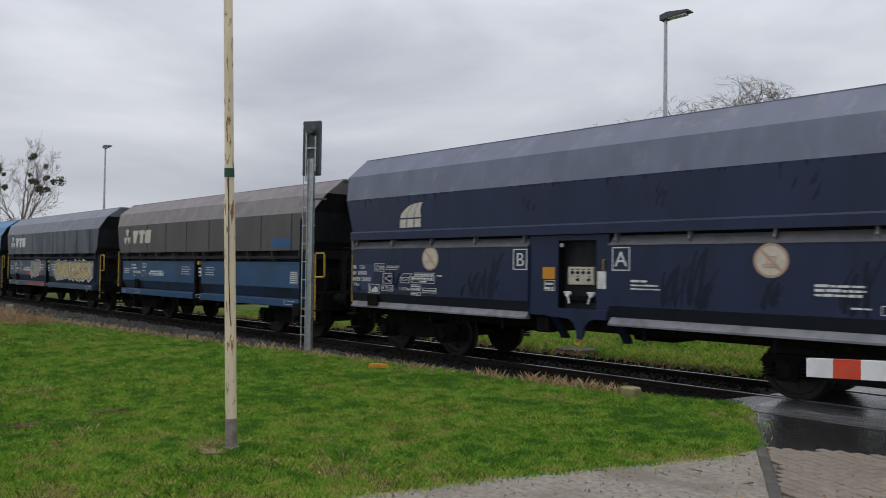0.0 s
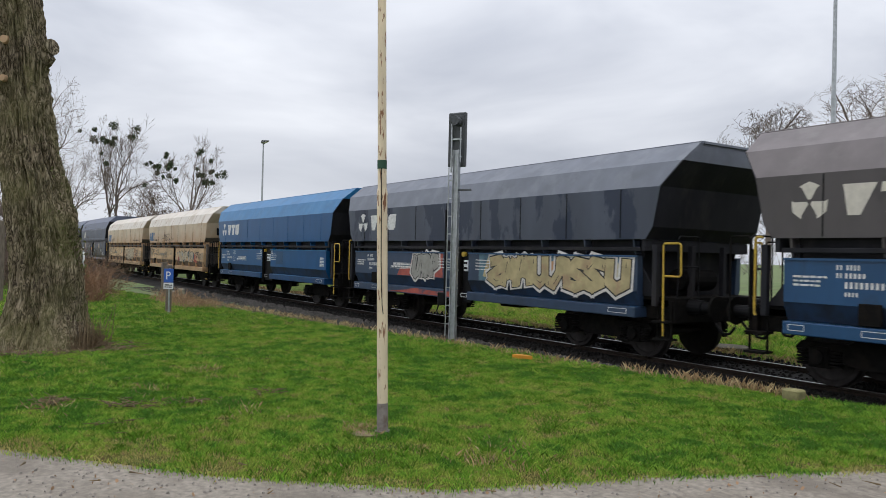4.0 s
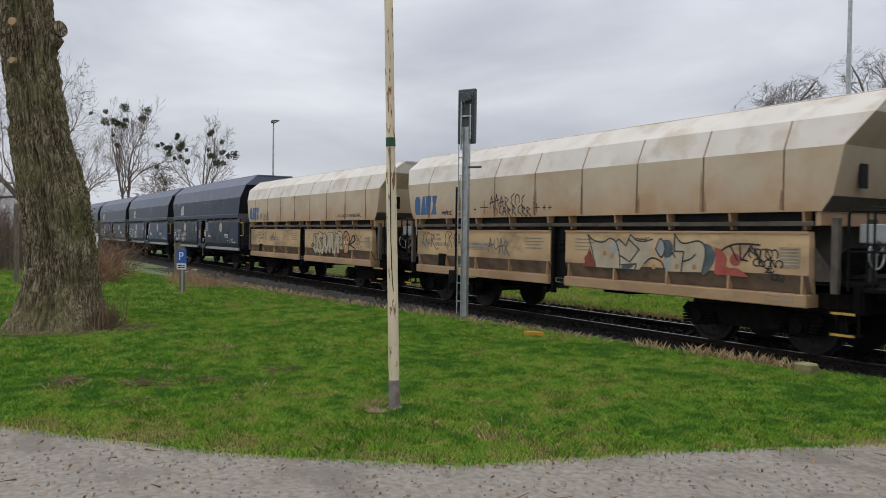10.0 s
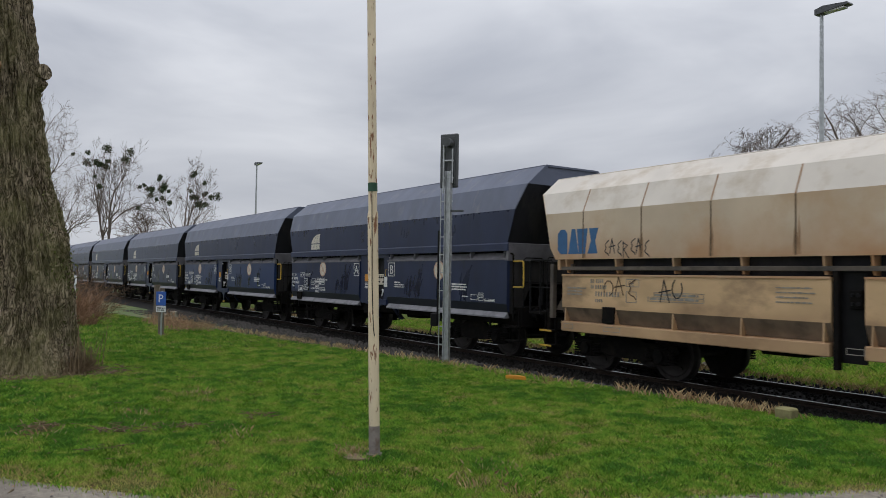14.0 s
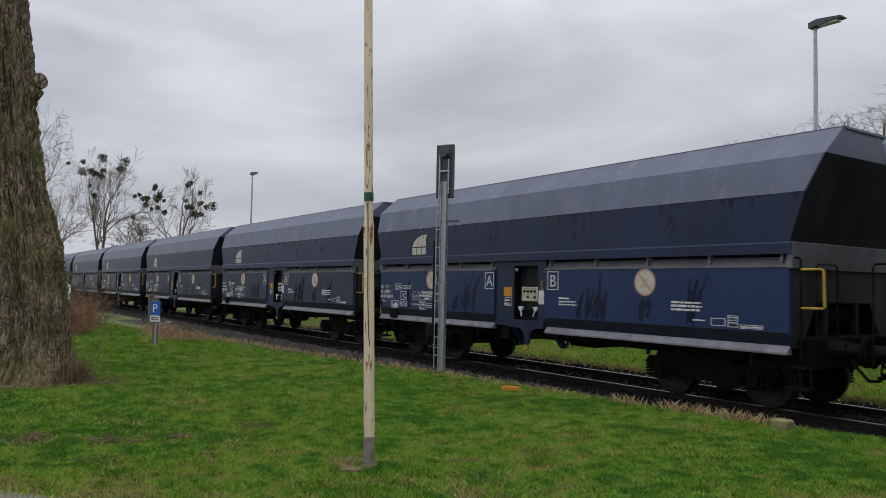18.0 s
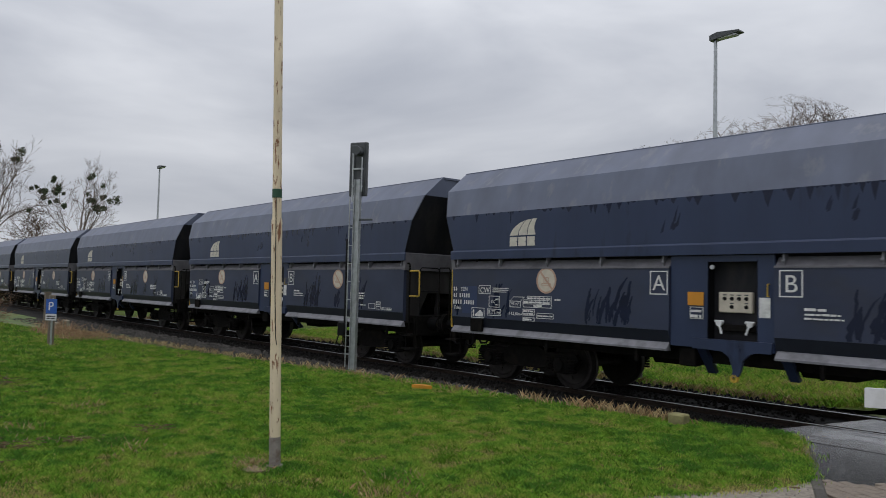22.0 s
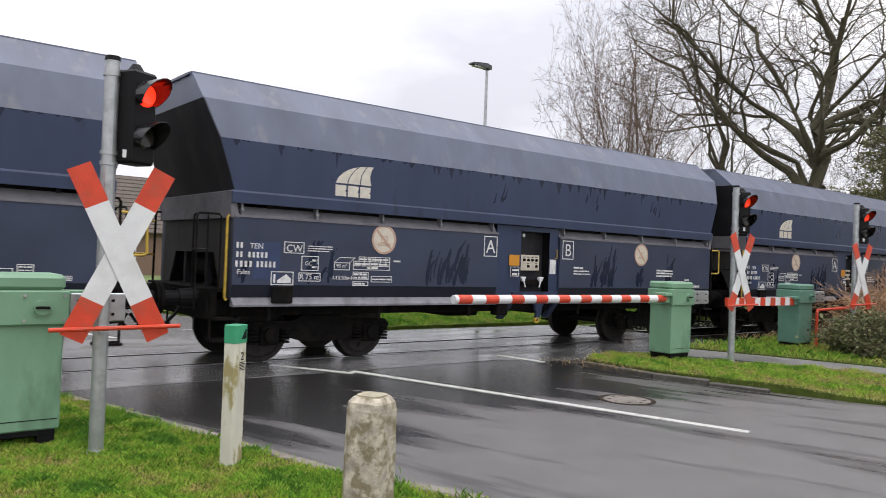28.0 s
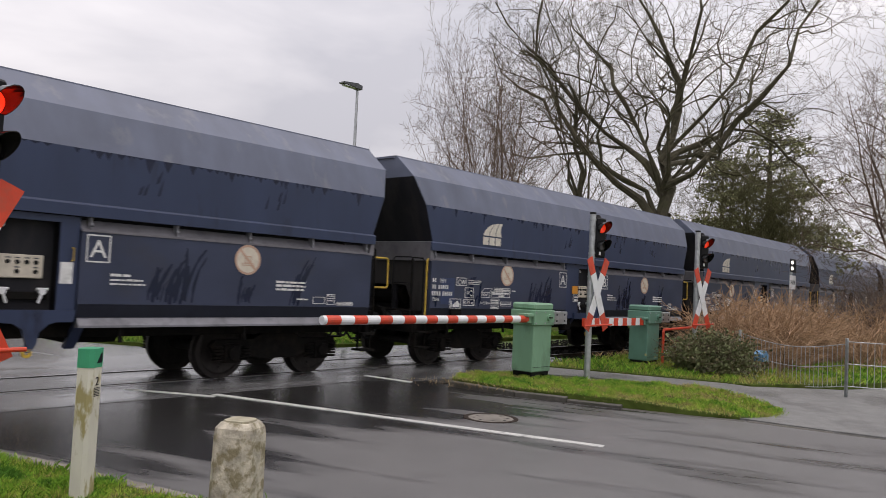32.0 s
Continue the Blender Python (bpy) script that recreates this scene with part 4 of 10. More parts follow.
        bm = pipe(bm_new(), [(x1 - 0.09, y, 1.78), (x1 - 0.09, y + s * 0.05, 1.78), (x1 - 0.09, y + s * 0.05, 1.95), (x1 - 0.09, y, 1.95)], 0.01, 6)
        part("side_handle", bm, M["yellow"], w)


def letter_box(w, ch, x, z, y, name):
    fr = bm_new()
    frame_lines(fr, x - 0.16, x + 0.16, z - 0.185, z + 0.185, y, 0.018)
    ob = part(name, fr, M["white"], w, "white-framed end letter")
    lettering(ch, 0.34, M["white"], ob, x, y - 0.002, z - 0.118, "CENTER", "letter")
    return ob


def no_hump_sign(w, x, z, y, red=True):
    ob = part("round_sign", disc(bm_new(), x, z, 0.225, y, 0.004), M["signcream"], w, "round cream sign with a faded red bar")
    part("sign_ring", ring(bm_new(), x, z, 0.2, 0.235, y - 0.004, 0.003), M["sign_ring"], ob)
    bm = bm_new()
    prism(bm, [(x - 0.155, z + 0.135), (x - 0.125, z + 0.16), (x + 0.155, z - 0.135), (x + 0.125, z - 0.16)], "y", y - 0.007, y - 0.004)
    part("sign_bar", bm, M["sign_ring"], ob)
    bm = bm_new()
    frame_lines(bm, x - 0.11, x + 0.11, z - 0.09, z - 0.05, y - 0.008, 0.01)
    frame_lines(bm, x - 0.06, x + 0.06, z - 0.05, z + 0.06, y - 0.008, 0.01)
    part("sign_figure", bm, M["sign_ring"], ob)
    return ob


def sail_logo(w, x, z, y, sc=1.0):
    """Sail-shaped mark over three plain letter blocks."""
    bm = bm_new()
    for pts in ([(0, .2), (.05, .29), (.14, .37), (.26, .435), (.40, .475), (.33, .42), (.26, .34), (.215, .26), (.205, .2)],
                [(.225, .2), (.235, .26), (.28, .34), (.35, .42), (.425, .48), (.55, .492), (.50, .43), (.455, .35), (.435, .27), (.43, .2)],
                [(.45, .2), (.455, .27), (.475, .35), (.52, .43), (.57, .494), (.68, .5), (.635, .42), (.615, .34), (.625, .27), (.65, .2)]):
        prism(bm, [(x + sc * p, z + sc * q) for p, q in pts], "y", y - 0.004, y)
    ob = part("logo_mark", bm, M["cream"], w, "cream sail-shaped mark")
    bm = bm_new()
    for i in range(3):
        a = x + sc * (0.0 + i * 0.222)
        prism(bm, [(a, z), (a + sc * 0.19, z), (a + sc * 0.19, z + sc * 0.07), (a + sc * 0.165, z + sc * 0.085), (a + sc * 0.19, z + sc * 0.10), (a + sc * 0.19, z + sc * 0.17), (a, z + sc * 0.17)], "y", y - 0.004, y)
    part("logo_shape", bm, M["cream"], w)
    return ob


def wash(w, seed):
    """Streaks where rain has washed the dust film off, and drips under the shoulder."""
    rng = random.Random(seed)
    y = -HW - 0.0012
    for cx, half, z0, z1, n in ((-4.55, 0.22, 1.24, 1.95, 8), (-2.3, 0.25, 1.23, 1.9, 9), (-1.85, 0.2, 1.23, 2.14, 12), (1.85, 0.22, 1.23, 1.9, 9), (2.25, 0.16, 1.23, 2.12, 9), (3.25, 0.12, 1.24, 1.70, 7), (4.3, 0.16, 1.23, 2.08, 9), (-5.75, 0.12, 1.24, 1.6, 3)):
        bm = bm_new()
        for i in range(n):
            x = cx + rng.uniform(-half, half)
            a, b = z0 + rng.uniform(0.0, 0.3) * rng.random(), rng.uniform(z0 + 0.35 * (z1 - z0), z1)
            wd, sl = rng.uniform(0.02, 0.075), rng.uniform(0.02, 0.22) * (b - a)
            k = 7
            lf, rt = [], []
            for j in range(k + 1):
                f = j / k
                q = wd * (0.35 + 0.9 * math.sin(3.14159 * min(1, 0.12 + f * 0.8)) + rng.uniform(-0.3, 0.3))
                xm = x + sl * f * f * 2 + rng.uniform(-0.012, 0.012)
                lf.append((xm - q / 2, a + (b - a) * f))
                rt.append((xm + q / 2, a + (b - a) * f))
            fill(bm, lf + rt[::-1], y - 0.00025 * (i % 4))
        tagged(part("rain_streak", bm, M["navy_wet"], w, "dark washed rain streaks"), kind="stuff")
    bm = bm_new()
    x = -6.0
    while x < 6.0:
        d = rng.choice((0.02, 0.03, 0.03, 0.05, 0.05, 0.10, 0.22)) * rng.uniform(0.6, 1.2)
        q = rng.uniform(0.05, 0.16)
        if rng.random() < 0.75:
            fill(bm, [(x, Z["brk"] - 0.002), (x + q * 0.25, Z["brk"] - d * 0.6), (x + q * 0.5, Z["brk"] - d), (x + q * 0.7, Z["brk"] - d * 0.55), (x + q, Z["brk"] - 0.002)], y)
        x += q
    for cx in (-0.9, 1.6, 3.7):
        for i in range(5):
            xx, zz = cx + rng.uniform(-0.2, 0.2), rng.uniform(2.7, 2.95)
            fill(bm, [(xx, zz), (xx + 0.05, zz + 0.02), (xx + 0.09, zz + rng.uniform(0.12, 0.3)), (xx + 0.03, zz + 0.1)], y - 0.0003 * (i + 1))
    tagged(part("rain_drip", bm, M["navy_wet"], w, "dark drips below the shoulder"), kind="stuff")


def navy_wagon(first, number, paint="navy", film="navy_film", roof="navy_roof"):
    """Dark blue hopper wagon; first: the letter of the flap with the number."""
    w = thing("hopper_wagon", pose(0, 0, 0), "dark navy hopper wagon with cream sail mark, rolling on rails", "wagon", "wagons of the coal train")
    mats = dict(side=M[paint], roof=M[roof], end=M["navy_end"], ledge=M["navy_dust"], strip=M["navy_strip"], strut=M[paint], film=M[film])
    upper_shell(w, mats, "navy")
    lower_sides(w, mats, (-0.91, 0.73))
    control_bay(w, mats, -0.91, 0.73)
    running_gear(w)
    platform_end(w, -1, M["yellow"], mats)
    platform_end(w, 1, M["yellow"], mats)
    y = -HW - 0.002
    sail_logo(w, -4.33, 2.60, y)
    letter_box(w, first, -1.09, 1.95, y, "letter_plate")
    letter_box(w, "B" if first == "A" else "A", 0.96, 1.96, y, "letter_plate")
    no_hump_sign(w, -3.40, 1.965, y)
    no_hump_sign(w, 3.29, 1.94, y)
    yb = -HW + 0.04 - 0.002
    part("warning_plate", boxed(-0.60, -0.34, yb - 0.02, yb - 0.012, 1.62, 1.82), M["orange"], w, "orange warning plate")
    part("number_field", boxed(-5.62, -5.2, y - 0.001, y + 0.001, 1.30, 1.84), M["field"], w, "brighter blue field behind the numbers")
    yn = y - 0.003
    bars(w, M["white"], [(-5.88, 1.74, 0.12, 0.08), (-5.88, 1.61, 0.12, 0.08), (-5.70, 1.61, 0.32, 0.08), (-5.89, 1.475, 0.28, 0.085), (-5.57, 1.475, 0.32, 0.085)], yn, "number_print")
    lettering("TEN", 0.11, M["white"], w, -5.68, y, 1.74, "LEFT", "country_lettering")
    lettering("Falns", 0.10, M["white"], w, -5.86, y, 1.37, "LEFT", "type_lettering")
    lettering("CW", 0.15, M["white"], w, -5.11, y, 1.715, "LEFT", "class_lettering")
    lettering("GC", 0.085, M["white"], w, -4.80, y, 1.52, "LEFT", "gauge_lettering")
    lettering("R 75 m", 0.11, M["white"], w, -4.88, y, 1.31, "LEFT", "radius_lettering")
    lettering("93 m³", 0.08, M["white"], w, -4.26, y, 1.50, "LEFT", "volume_lettering")
    lettering("I-13,50m-I", 0.085, M["white"], w, -4.32, y, 1.315, "LEFT", "length_lettering")
    bm = bm_new()
    frame_lines(bm, -5.15, -4.82, 1.69, 1.86, y)
    frame_lines(bm, -4.86, -4.57, 1.44, 1.66, y)
    frame_lines(bm, -4.90, -4.53, 1.28, 1.41, y)
    frame_lines(bm, -5.34, -4.98, 1.22, 1.42, y)
    frame_lines(bm, -4.30, -4.02, 1.46, 1.58, y)
    prism(bm, [(-4.30, 1.58), (-4.20, 1.66), (-4.19, 1.66), (-4.29, 1.58)], "y", y - 0.003, y)
    prism(bm, [(-4.03, 1.58), (-3.93, 1.66), (-3.92, 1.66), (-4.02, 1.58)], "y", y - 0.003, y)
    box(bm, -4.20, -3.93, y - 0.003, y, 1.648, 1.66)
    frame_lines(bm, -3.96, -3.27, 1.47, 1.54, y, 0.01)
    frame_lines(bm, -3.96, -3.27, 1.53, 1.61, y, 0.01)
    frame_lines(bm, -3.86, -3.27, 1.60, 1.68, y, 0.01)
    for i in range(1, 6):
        box(bm, -3.86 + i * 0.1, -3.85 + i * 0.1, y - 0.003, y, 1.53, 1.68)
    frame_lines(bm, -3.96, -3.67, 1.32, 1.44, y, 0.01)
    frame_lines(bm, -3.96, -3.67, 1.22, 1.29, y, 0.01)
    frame_lines(bm, -3.62, -3.22, 1.28, 1.38, y, 0.01)
    box(bm, -5.30, -5.27, y - 0.003, y, 1.25, 1.38)
    prism(bm, [(-5.24, 1.25), (-5.02, 1.25), (-5.02, 1.32), (-5.10, 1.38), (-5.24, 1.29)], "y", y - 0.003, y)
    frame_lines(bm, 4.62, 4.88, 1.27, 1.39, y, 0.01)
    frame_lines(bm, 4.92, 5.10, 1.26, 1.44, y, 0.01)
    frame_lines(bm, 5.14, 5.52, 1.25, 1.31, y, 0.008)
    frame_lines(bm, -0.56, -0.34, 1.42, 1.60, yb - 0.02, 0.01)
    tagged(part("marking_frames", bm, M["white"], w), kind="stuff")
    bars(w, M["white"], [(-3.84, 1.625, 0.54, 0.035), (-3.94, 1.55, 0.64, 0.035), (-3.7, 1.488, 0.2, 0.035), (-3.94, 1.385, 0.24, 0.035), (-3.94, 1.335, 0.24, 0.035), (-3.94, 1.24, 0.2, 0.035), (-3.6, 1.315, 0.36, 0.03),
                         (-4.76, 1.80, 0.42, 0.018), (-4.76, 1.765, 0.42, 0.018), (-4.76, 1.73, 0.36, 0.018), (-4.68, 1.58, 0.08, 0.04), (-4.68, 1.48, 0.08, 0.04),
                         (-3.20, 1.61, 0.14, 0.03), (1.14, 1.60, 0.28, 0.045), (1.14, 1.54, 0.46, 0.03), (1.14, 1.485, 0.5, 0.03),
                         (3.85, 1.60, 0.6, 0.04), (3.85, 1.54, 0.6, 0.04), (3.85, 1.48, 0.56, 0.04), (4.28, 1.33, 0.24, 0.03),
                         (4.94, 1.40, 0.14, 0.02), (4.94, 1.36, 0.14, 0.02), (4.94, 1.32, 0.14, 0.02), (5.16, 1.265, 0.34, 0.028), (-0.54, 1.52, 0.18, 0.05), (-0.54, 1.44, 0.18, 0.05)], yn)
    part("battery_grille", boxed(-5.33, -5.0, y - 0.05, y, 0.96, 1.2, 0.01), M["grime"], w)
    wash(w, 7 + number)
    return w


# Soot tone of the ends, also used as painted shade in the recesses.
M["navy_end"] = surf("wagon_end_soot_and_shade", (0.020, 0.020, 0.024), 0.6, var=0.25, scale=2, dirt=(0.055, 0.050, 0.048), dirt_amt=0.5, dirt_scale=1.6, stretch=(1, 1, 0.4), spec=0.15)
M["navy_strip"] = surf("sill_worn", (0.20, 0.20, 0.22), 0.6, var=0.15, scale=3, dirt=(0.06, 0.06, 0.07), dirt_amt=0.5, dirt_scale=2.5)
M["field"] = surf("number_field_blue", (0.022, 0.040, 0.105), 0.4, var=0.1)
WAGONS = {}
NAVY_Z = dict(Z)
OLD_Z = dict(sole=0.55, sill=0.77, strip=0.96, fold=1.24, panel=1.875, lip0=2.05, lip1=2.165, brk=3.08, fold2=3.52, rim=3.89)
M["rental_brown"] = surf("wagon_paint_brown_grey", (0.080, 0.070, 0.070), 0.45, var=0.18, scale=1.5, dirt=(0.03, 0.028, 0.027), dirt_amt=0.7, dirt_scale=1.6, dirt_at=0.6, bump=0.03, bscale=8, stretch=(1.2, 1, 0.5))
# Roof paints are paler than the sides: sky light put into the colour.
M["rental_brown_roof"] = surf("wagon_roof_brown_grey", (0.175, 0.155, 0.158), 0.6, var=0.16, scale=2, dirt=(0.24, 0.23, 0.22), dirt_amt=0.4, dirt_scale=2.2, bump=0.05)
M["rental_slate"] = surf("wagon_paint_slate", (0.058, 0.070, 0.100), 0.4, var=0.2, scale=1.2, dirt=(0.010, 0.020, 0.048), dirt_amt=0.9, dirt_scale=1.1, dirt_at=0.53, edge=0.035, bump=0.03, bscale=8, stretch=(1.2, 1, 0.45))
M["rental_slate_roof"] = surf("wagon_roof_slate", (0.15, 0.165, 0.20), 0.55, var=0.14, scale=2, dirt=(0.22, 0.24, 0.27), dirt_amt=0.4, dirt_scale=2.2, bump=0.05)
M["rental_blue"] = surf("wagon_paint_blue", (0.004, 0.082, 0.225), 0.33, var=0.16, scale=1.5, dirt=(0.004, 0.055, 0.16), dirt_amt=0.8, dirt_scale=1.5, dirt_at=0.57, bump=0.03, bscale=8, stretch=(1.2, 1, 0.45))
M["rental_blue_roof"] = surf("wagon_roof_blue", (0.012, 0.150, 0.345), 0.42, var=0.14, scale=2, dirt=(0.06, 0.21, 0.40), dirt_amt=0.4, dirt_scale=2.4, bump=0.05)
M["rental_flap"] = surf("wagon_flap_blue", (0.016, 0.070, 0.165), 0.36, var=0.16, scale=2, dirt=(0.02, 0.03, 0.05), dirt_amt=0.8, dirt_scale=1.0, dirt_at=0.56, bump=0.03, bscale=8, stretch=(1.2, 1, 0.5))
M["rental_sill"] = surf("wagon_sill_blue", (0.006, 0.055, 0.16), 0.4, var=0.2, scale=2, dirt=(0.012, 0.03, 0.07), dirt_amt=0.8, dirt_scale=1.4, dirt_at=0.5, bump=0.03, bscale=8, stretch=(1.2, 1, 0.5))
# Fold tones are darker than the flap colours above them.
M["sandpaint_fold"] = surf("beige_fold_dark", (0.17, 0.125, 0.085), 0.75, var=0.3, scale=3, dirt=(0.07, 0.055, 0.042), dirt_amt=0.7, dirt_scale=2, bump=0.1)
M["blue_fold"] = surf("blue_fold_dark", (0.014, 0.036, 0.082), 0.6, var=0.3, scale=3, dirt=(0.012, 0.015, 0.022), dirt_amt=0.8, dirt_scale=1.6, dirt_at=0.48, bump=0.1)
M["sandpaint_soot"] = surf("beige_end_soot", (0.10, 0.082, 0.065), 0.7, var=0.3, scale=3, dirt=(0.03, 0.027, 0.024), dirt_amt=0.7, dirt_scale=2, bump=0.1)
M["sandpaint"] = surf("wagon_paint_beige", (0.60, 0.485, 0.35), 0.5, var=0.10, scale=1.2, hem=(2.1, 3.0, (0.43, 0.205, 0.075)), dirt=(0.50, 0.33, 0.185), dirt_amt=0.65, dirt_scale=0.9, dirt_at=0.5, bump=0.04, bscale=10, stretch=(0.8, 1, 0.7))
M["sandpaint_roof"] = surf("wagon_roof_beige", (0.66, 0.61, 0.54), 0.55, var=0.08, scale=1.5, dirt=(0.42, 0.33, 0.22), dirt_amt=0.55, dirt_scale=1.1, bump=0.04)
M["sandpaint_flap"] = surf("wagon_flap_beige", (0.64, 0.435, 0.235), 0.55, hem=(1.1, 1.6, (0.36, 0.22, 0.115)), var=0.14, scale=1.4, dirt=(0.28, 0.185, 0.105), dirt_amt=0.75, dirt_scale=1.2, dirt_at=0.5, bump=0.06, bscale=12, stretch=(0.7, 1, 1.2))
M["sandpaint_dark"] = surf("beige_seam_rust", (0.13, 0.085, 0.05), 0.8, var=0.3, scale=12)
M["logo_blue"] = surf("logo_blue", (0.03, 0.12, 0.27), 0.5, var=0.1)
M["spray_black"] = surf("spray_black", (0.02, 0.02, 0.022), 0.6, var=0.2)
M["spray_silver"] = surf("spray_silver", (0.34, 0.33, 0.30), 0.4, 0.2, var=0.2, scale=6)
M["spray_white"] = surf("spray_white", (0.62, 0.60, 0.57), 0.6, var=0.12)
M["spray_red"] = surf("spray_red", (0.40, 0.085, 0.06), 0.6, var=0.25, scale=4, dirt=(0.05, 0.06, 0.10), dirt_amt=0.9, dirt_scale=2.6, dirt_at=0.5)
M["spray_yellow"] = surf("spray_yellow", (0.46, 0.38, 0.20), 0.6, var=0.2, scale=5, dirt=(0.40, 0.26, 0.16), dirt_amt=0.8, dirt_scale=3, dirt_at=0.5)
M["spray_orange"] = surf("spray_orange", (0.46, 0.24, 0.11), 0.6, var=0.2, scale=5)
M["spray_teal"] = surf("spray_teal", (0.10, 0.19, 0.24), 0.6, var=0.2, scale=5, dirt=(0.03, 0.06, 0.12), dirt_amt=0.9, dirt_scale=2.2, dirt_at=0.47)
M["spray_pale"] = surf("spray_pale_blue", (0.34, 0.37, 0.37), 0.6, var=0.25, scale=4)
M["spray_mute"] = surf("spray_muted_teal", (0.15, 0.17, 0.165), 0.7, var=0.35, scale=5)
M["spray_grey"] = surf("spray_grey", (0.28, 0.26, 0.22), 0.6, var=0.3, scale=5)


def blob(rng, x, z, rx, rz, n=16, wob=0.22):
    ph = rng.random() * 6
    return [(x + rx * math.cos(6.28318 * i / n) * (1 + wob * math.sin(3 * 6.28318 * i / n + ph)), z + rz * math.sin(6.28318 * i / n) * (1 + wob * math.cos(2 * 6.28318 * i / n + ph))) for i in range(n)]


def stroke(bm, pts, wd, y, closed=False):
    """A sprayed line as a thin ribbon on the side."""
    if closed:
        pts = pts + [pts[0]]
    for (a, b), (c, d) in zip(pts, pts[1:]):
        ln = math.hypot(c - a, d - b) or 1e-6
        ox, oz = -(d - b) / ln * wd / 2, (c - a) / ln * wd / 2
        ex, ez = (c - a) / ln * wd * 0.3, (d - b) / ln * wd * 0.3
        vs = [bm.verts.new(p) for p in ((a - ex + ox, y, b - ez + oz), (c + ex + ox, y, d + ez + oz), (c + ex - ox, y, d + ez - oz), (a - ex - ox, y, b - ez - oz))]
        f = bm.faces.new(vs)
        f.normal_update()
        if f.normal.y > 0:
            f.normal_flip()


def fill(bm, pts, y):
    vs = [bm.verts.new((a, y, b)) for a, b in pts]
    f = bm.faces.new(vs)
    f.normal_update()
    if f.normal.y > 0:
        f.normal_flip()


def scribble(rng, x0, x1, z0, z1, n):
    """A run of loops and zigzags that reads as a sprayed tag."""
    lines = []
    m = max(2, n // 3)
    for i in range(m):
        w, h = (x1 - x0) / m, z1 - z0
        cx = x0 + w * (i + 0.5)
        cz = (z0 + z1) / 2 + h * 0.12 * math.sin(i * 1.7)
        k = rng.randrange(4)
        if k == 0:
            a = rng.uniform(0, 6)
            lines.append([(cx + w * 0.42 * math.cos(a + j * 0.62), cz + h * 0.4 * math.sin(a + j * 0.62)) for j in range(9)])
        elif k == 1:
            lines.append([(cx - w * 0.4, cz - h * 0.45), (cx - w * 0.1, cz + h * 0.48), (cx + w * 0.35, cz - h * 0.45)])
            lines.append([(cx - w * 0.5, cz - h * 0.05), (cx + w * 0.45, cz + h * 0.06)])
        elif k == 2:
            lines.append([(cx + w * (0.4 - 0.1 * j) * math.cos(j * 1.1), cz + h * (0.5 - j * 0.11)) for j in range(10)])
        else:
            lines.append([(cx - w * 0.35, cz + h * 0.5), (cx - w * 0.3, cz - h * 0.5)])
            lines.append([(cx - w * 0.35, cz + h * 0.45), (cx + w * 0.3, cz + h * 0.25), (cx - w * 0.25, cz), (cx + w * 0.5, cz - h * 0.55)])
    return lines


def fat_strokes(w, seed, x0, x1, z0, z1, n, fill_mat, line_mat, halo=None, fat=0.42):
    """A sprayed piece: thick overlapping strokes with outlines and hooks, no readable letters."""
    rng = random.Random(seed)
    forms = ([(0.1, 0.0), (0.05, 0.5), (0.2, 1.0), (0.75, 0.95), (0.85, 0.6), (0.5, 0.48)],
             [(0.0, 0.1), (0.25, 0.0), (0.5, 0.5), (0.45, 1.0), (0.8, 0.9), (0.95, 0.1)],
             [(0.9, 0.9), (0.4, 1.0), (0.1, 0.7), (0.55, 0.45), (0.9, 0.2), (0.45, 0.0), (0.0, 0.12)],
             [(0.15, 1.0), (0.1, 0.2), (0.45, 0.0), (0.8, 0.25), (0.85, 1.0)],
             [(0.1, 0.0), (0.3, 1.0), (0.55, 0.35), (0.8, 1.0), (0.95, 0.0)])
    step = (x1 - x0) / n
    def spread(pts):
        out = []
        for (a, b), (c, d) in zip(pts, pts[1:]):
            out += [(a + (c - a) * k / 4, b + (d - b) * k / 4) for k in range(4)]
        return out + [pts[-1]]
    lines = []
    for i in range(n):
        f, ln = rng.choice(forms), rng.uniform(-0.05, 0.12)
        flip, sc = rng.random() < 0.3, rng.uniform(0.9, 1.2)
        lift = rng.uniform(-0.04, 0.04)
        lines.append(spread([(x0 + step * (i + (1 - p if flip else p) * sc) + ln * q, z0 + lift + (z1 - z0) * q) for p, q in f]))
    wd = step * fat
    for mat, k, y, label in ((halo, wd + 0.16, YF - 0.001, "pale sprayed halo"), (line_mat, wd + 0.055, YF - 0.003, "dark sprayed outline"), (fill_mat, wd, YF - 0.005, "sprayed fat strokes")):
        if mat is None:
            continue
        bm = bm_new()
        for i, line in enumerate(lines):
            stroke(bm, line, k, y - 0.0003 * (i % 3))
        tagged(part("graffiti_layer", bm, mat, w, label), kind="stuff")
    bm = bm_new()
    for line in lines:
        if rng.random() < 0.7:
            m = rng.randrange(2, len(line) - 5)
            stroke(bm, [(a + wd * 0.12, b) for a, b in line[m:m + 4]], 0.014, YF - 0.007)
        a, b = line[0]
        stroke(bm, [(a, b), (a + rng.uniform(-0.01, 0.01), max(1.25, b - rng.uniform(0.05, 0.15)))], 0.016, YF - 0.007)
    tagged(part("graffiti_outline", bm, line_mat, w, "thin sprayed detail lines"), kind="stuff")


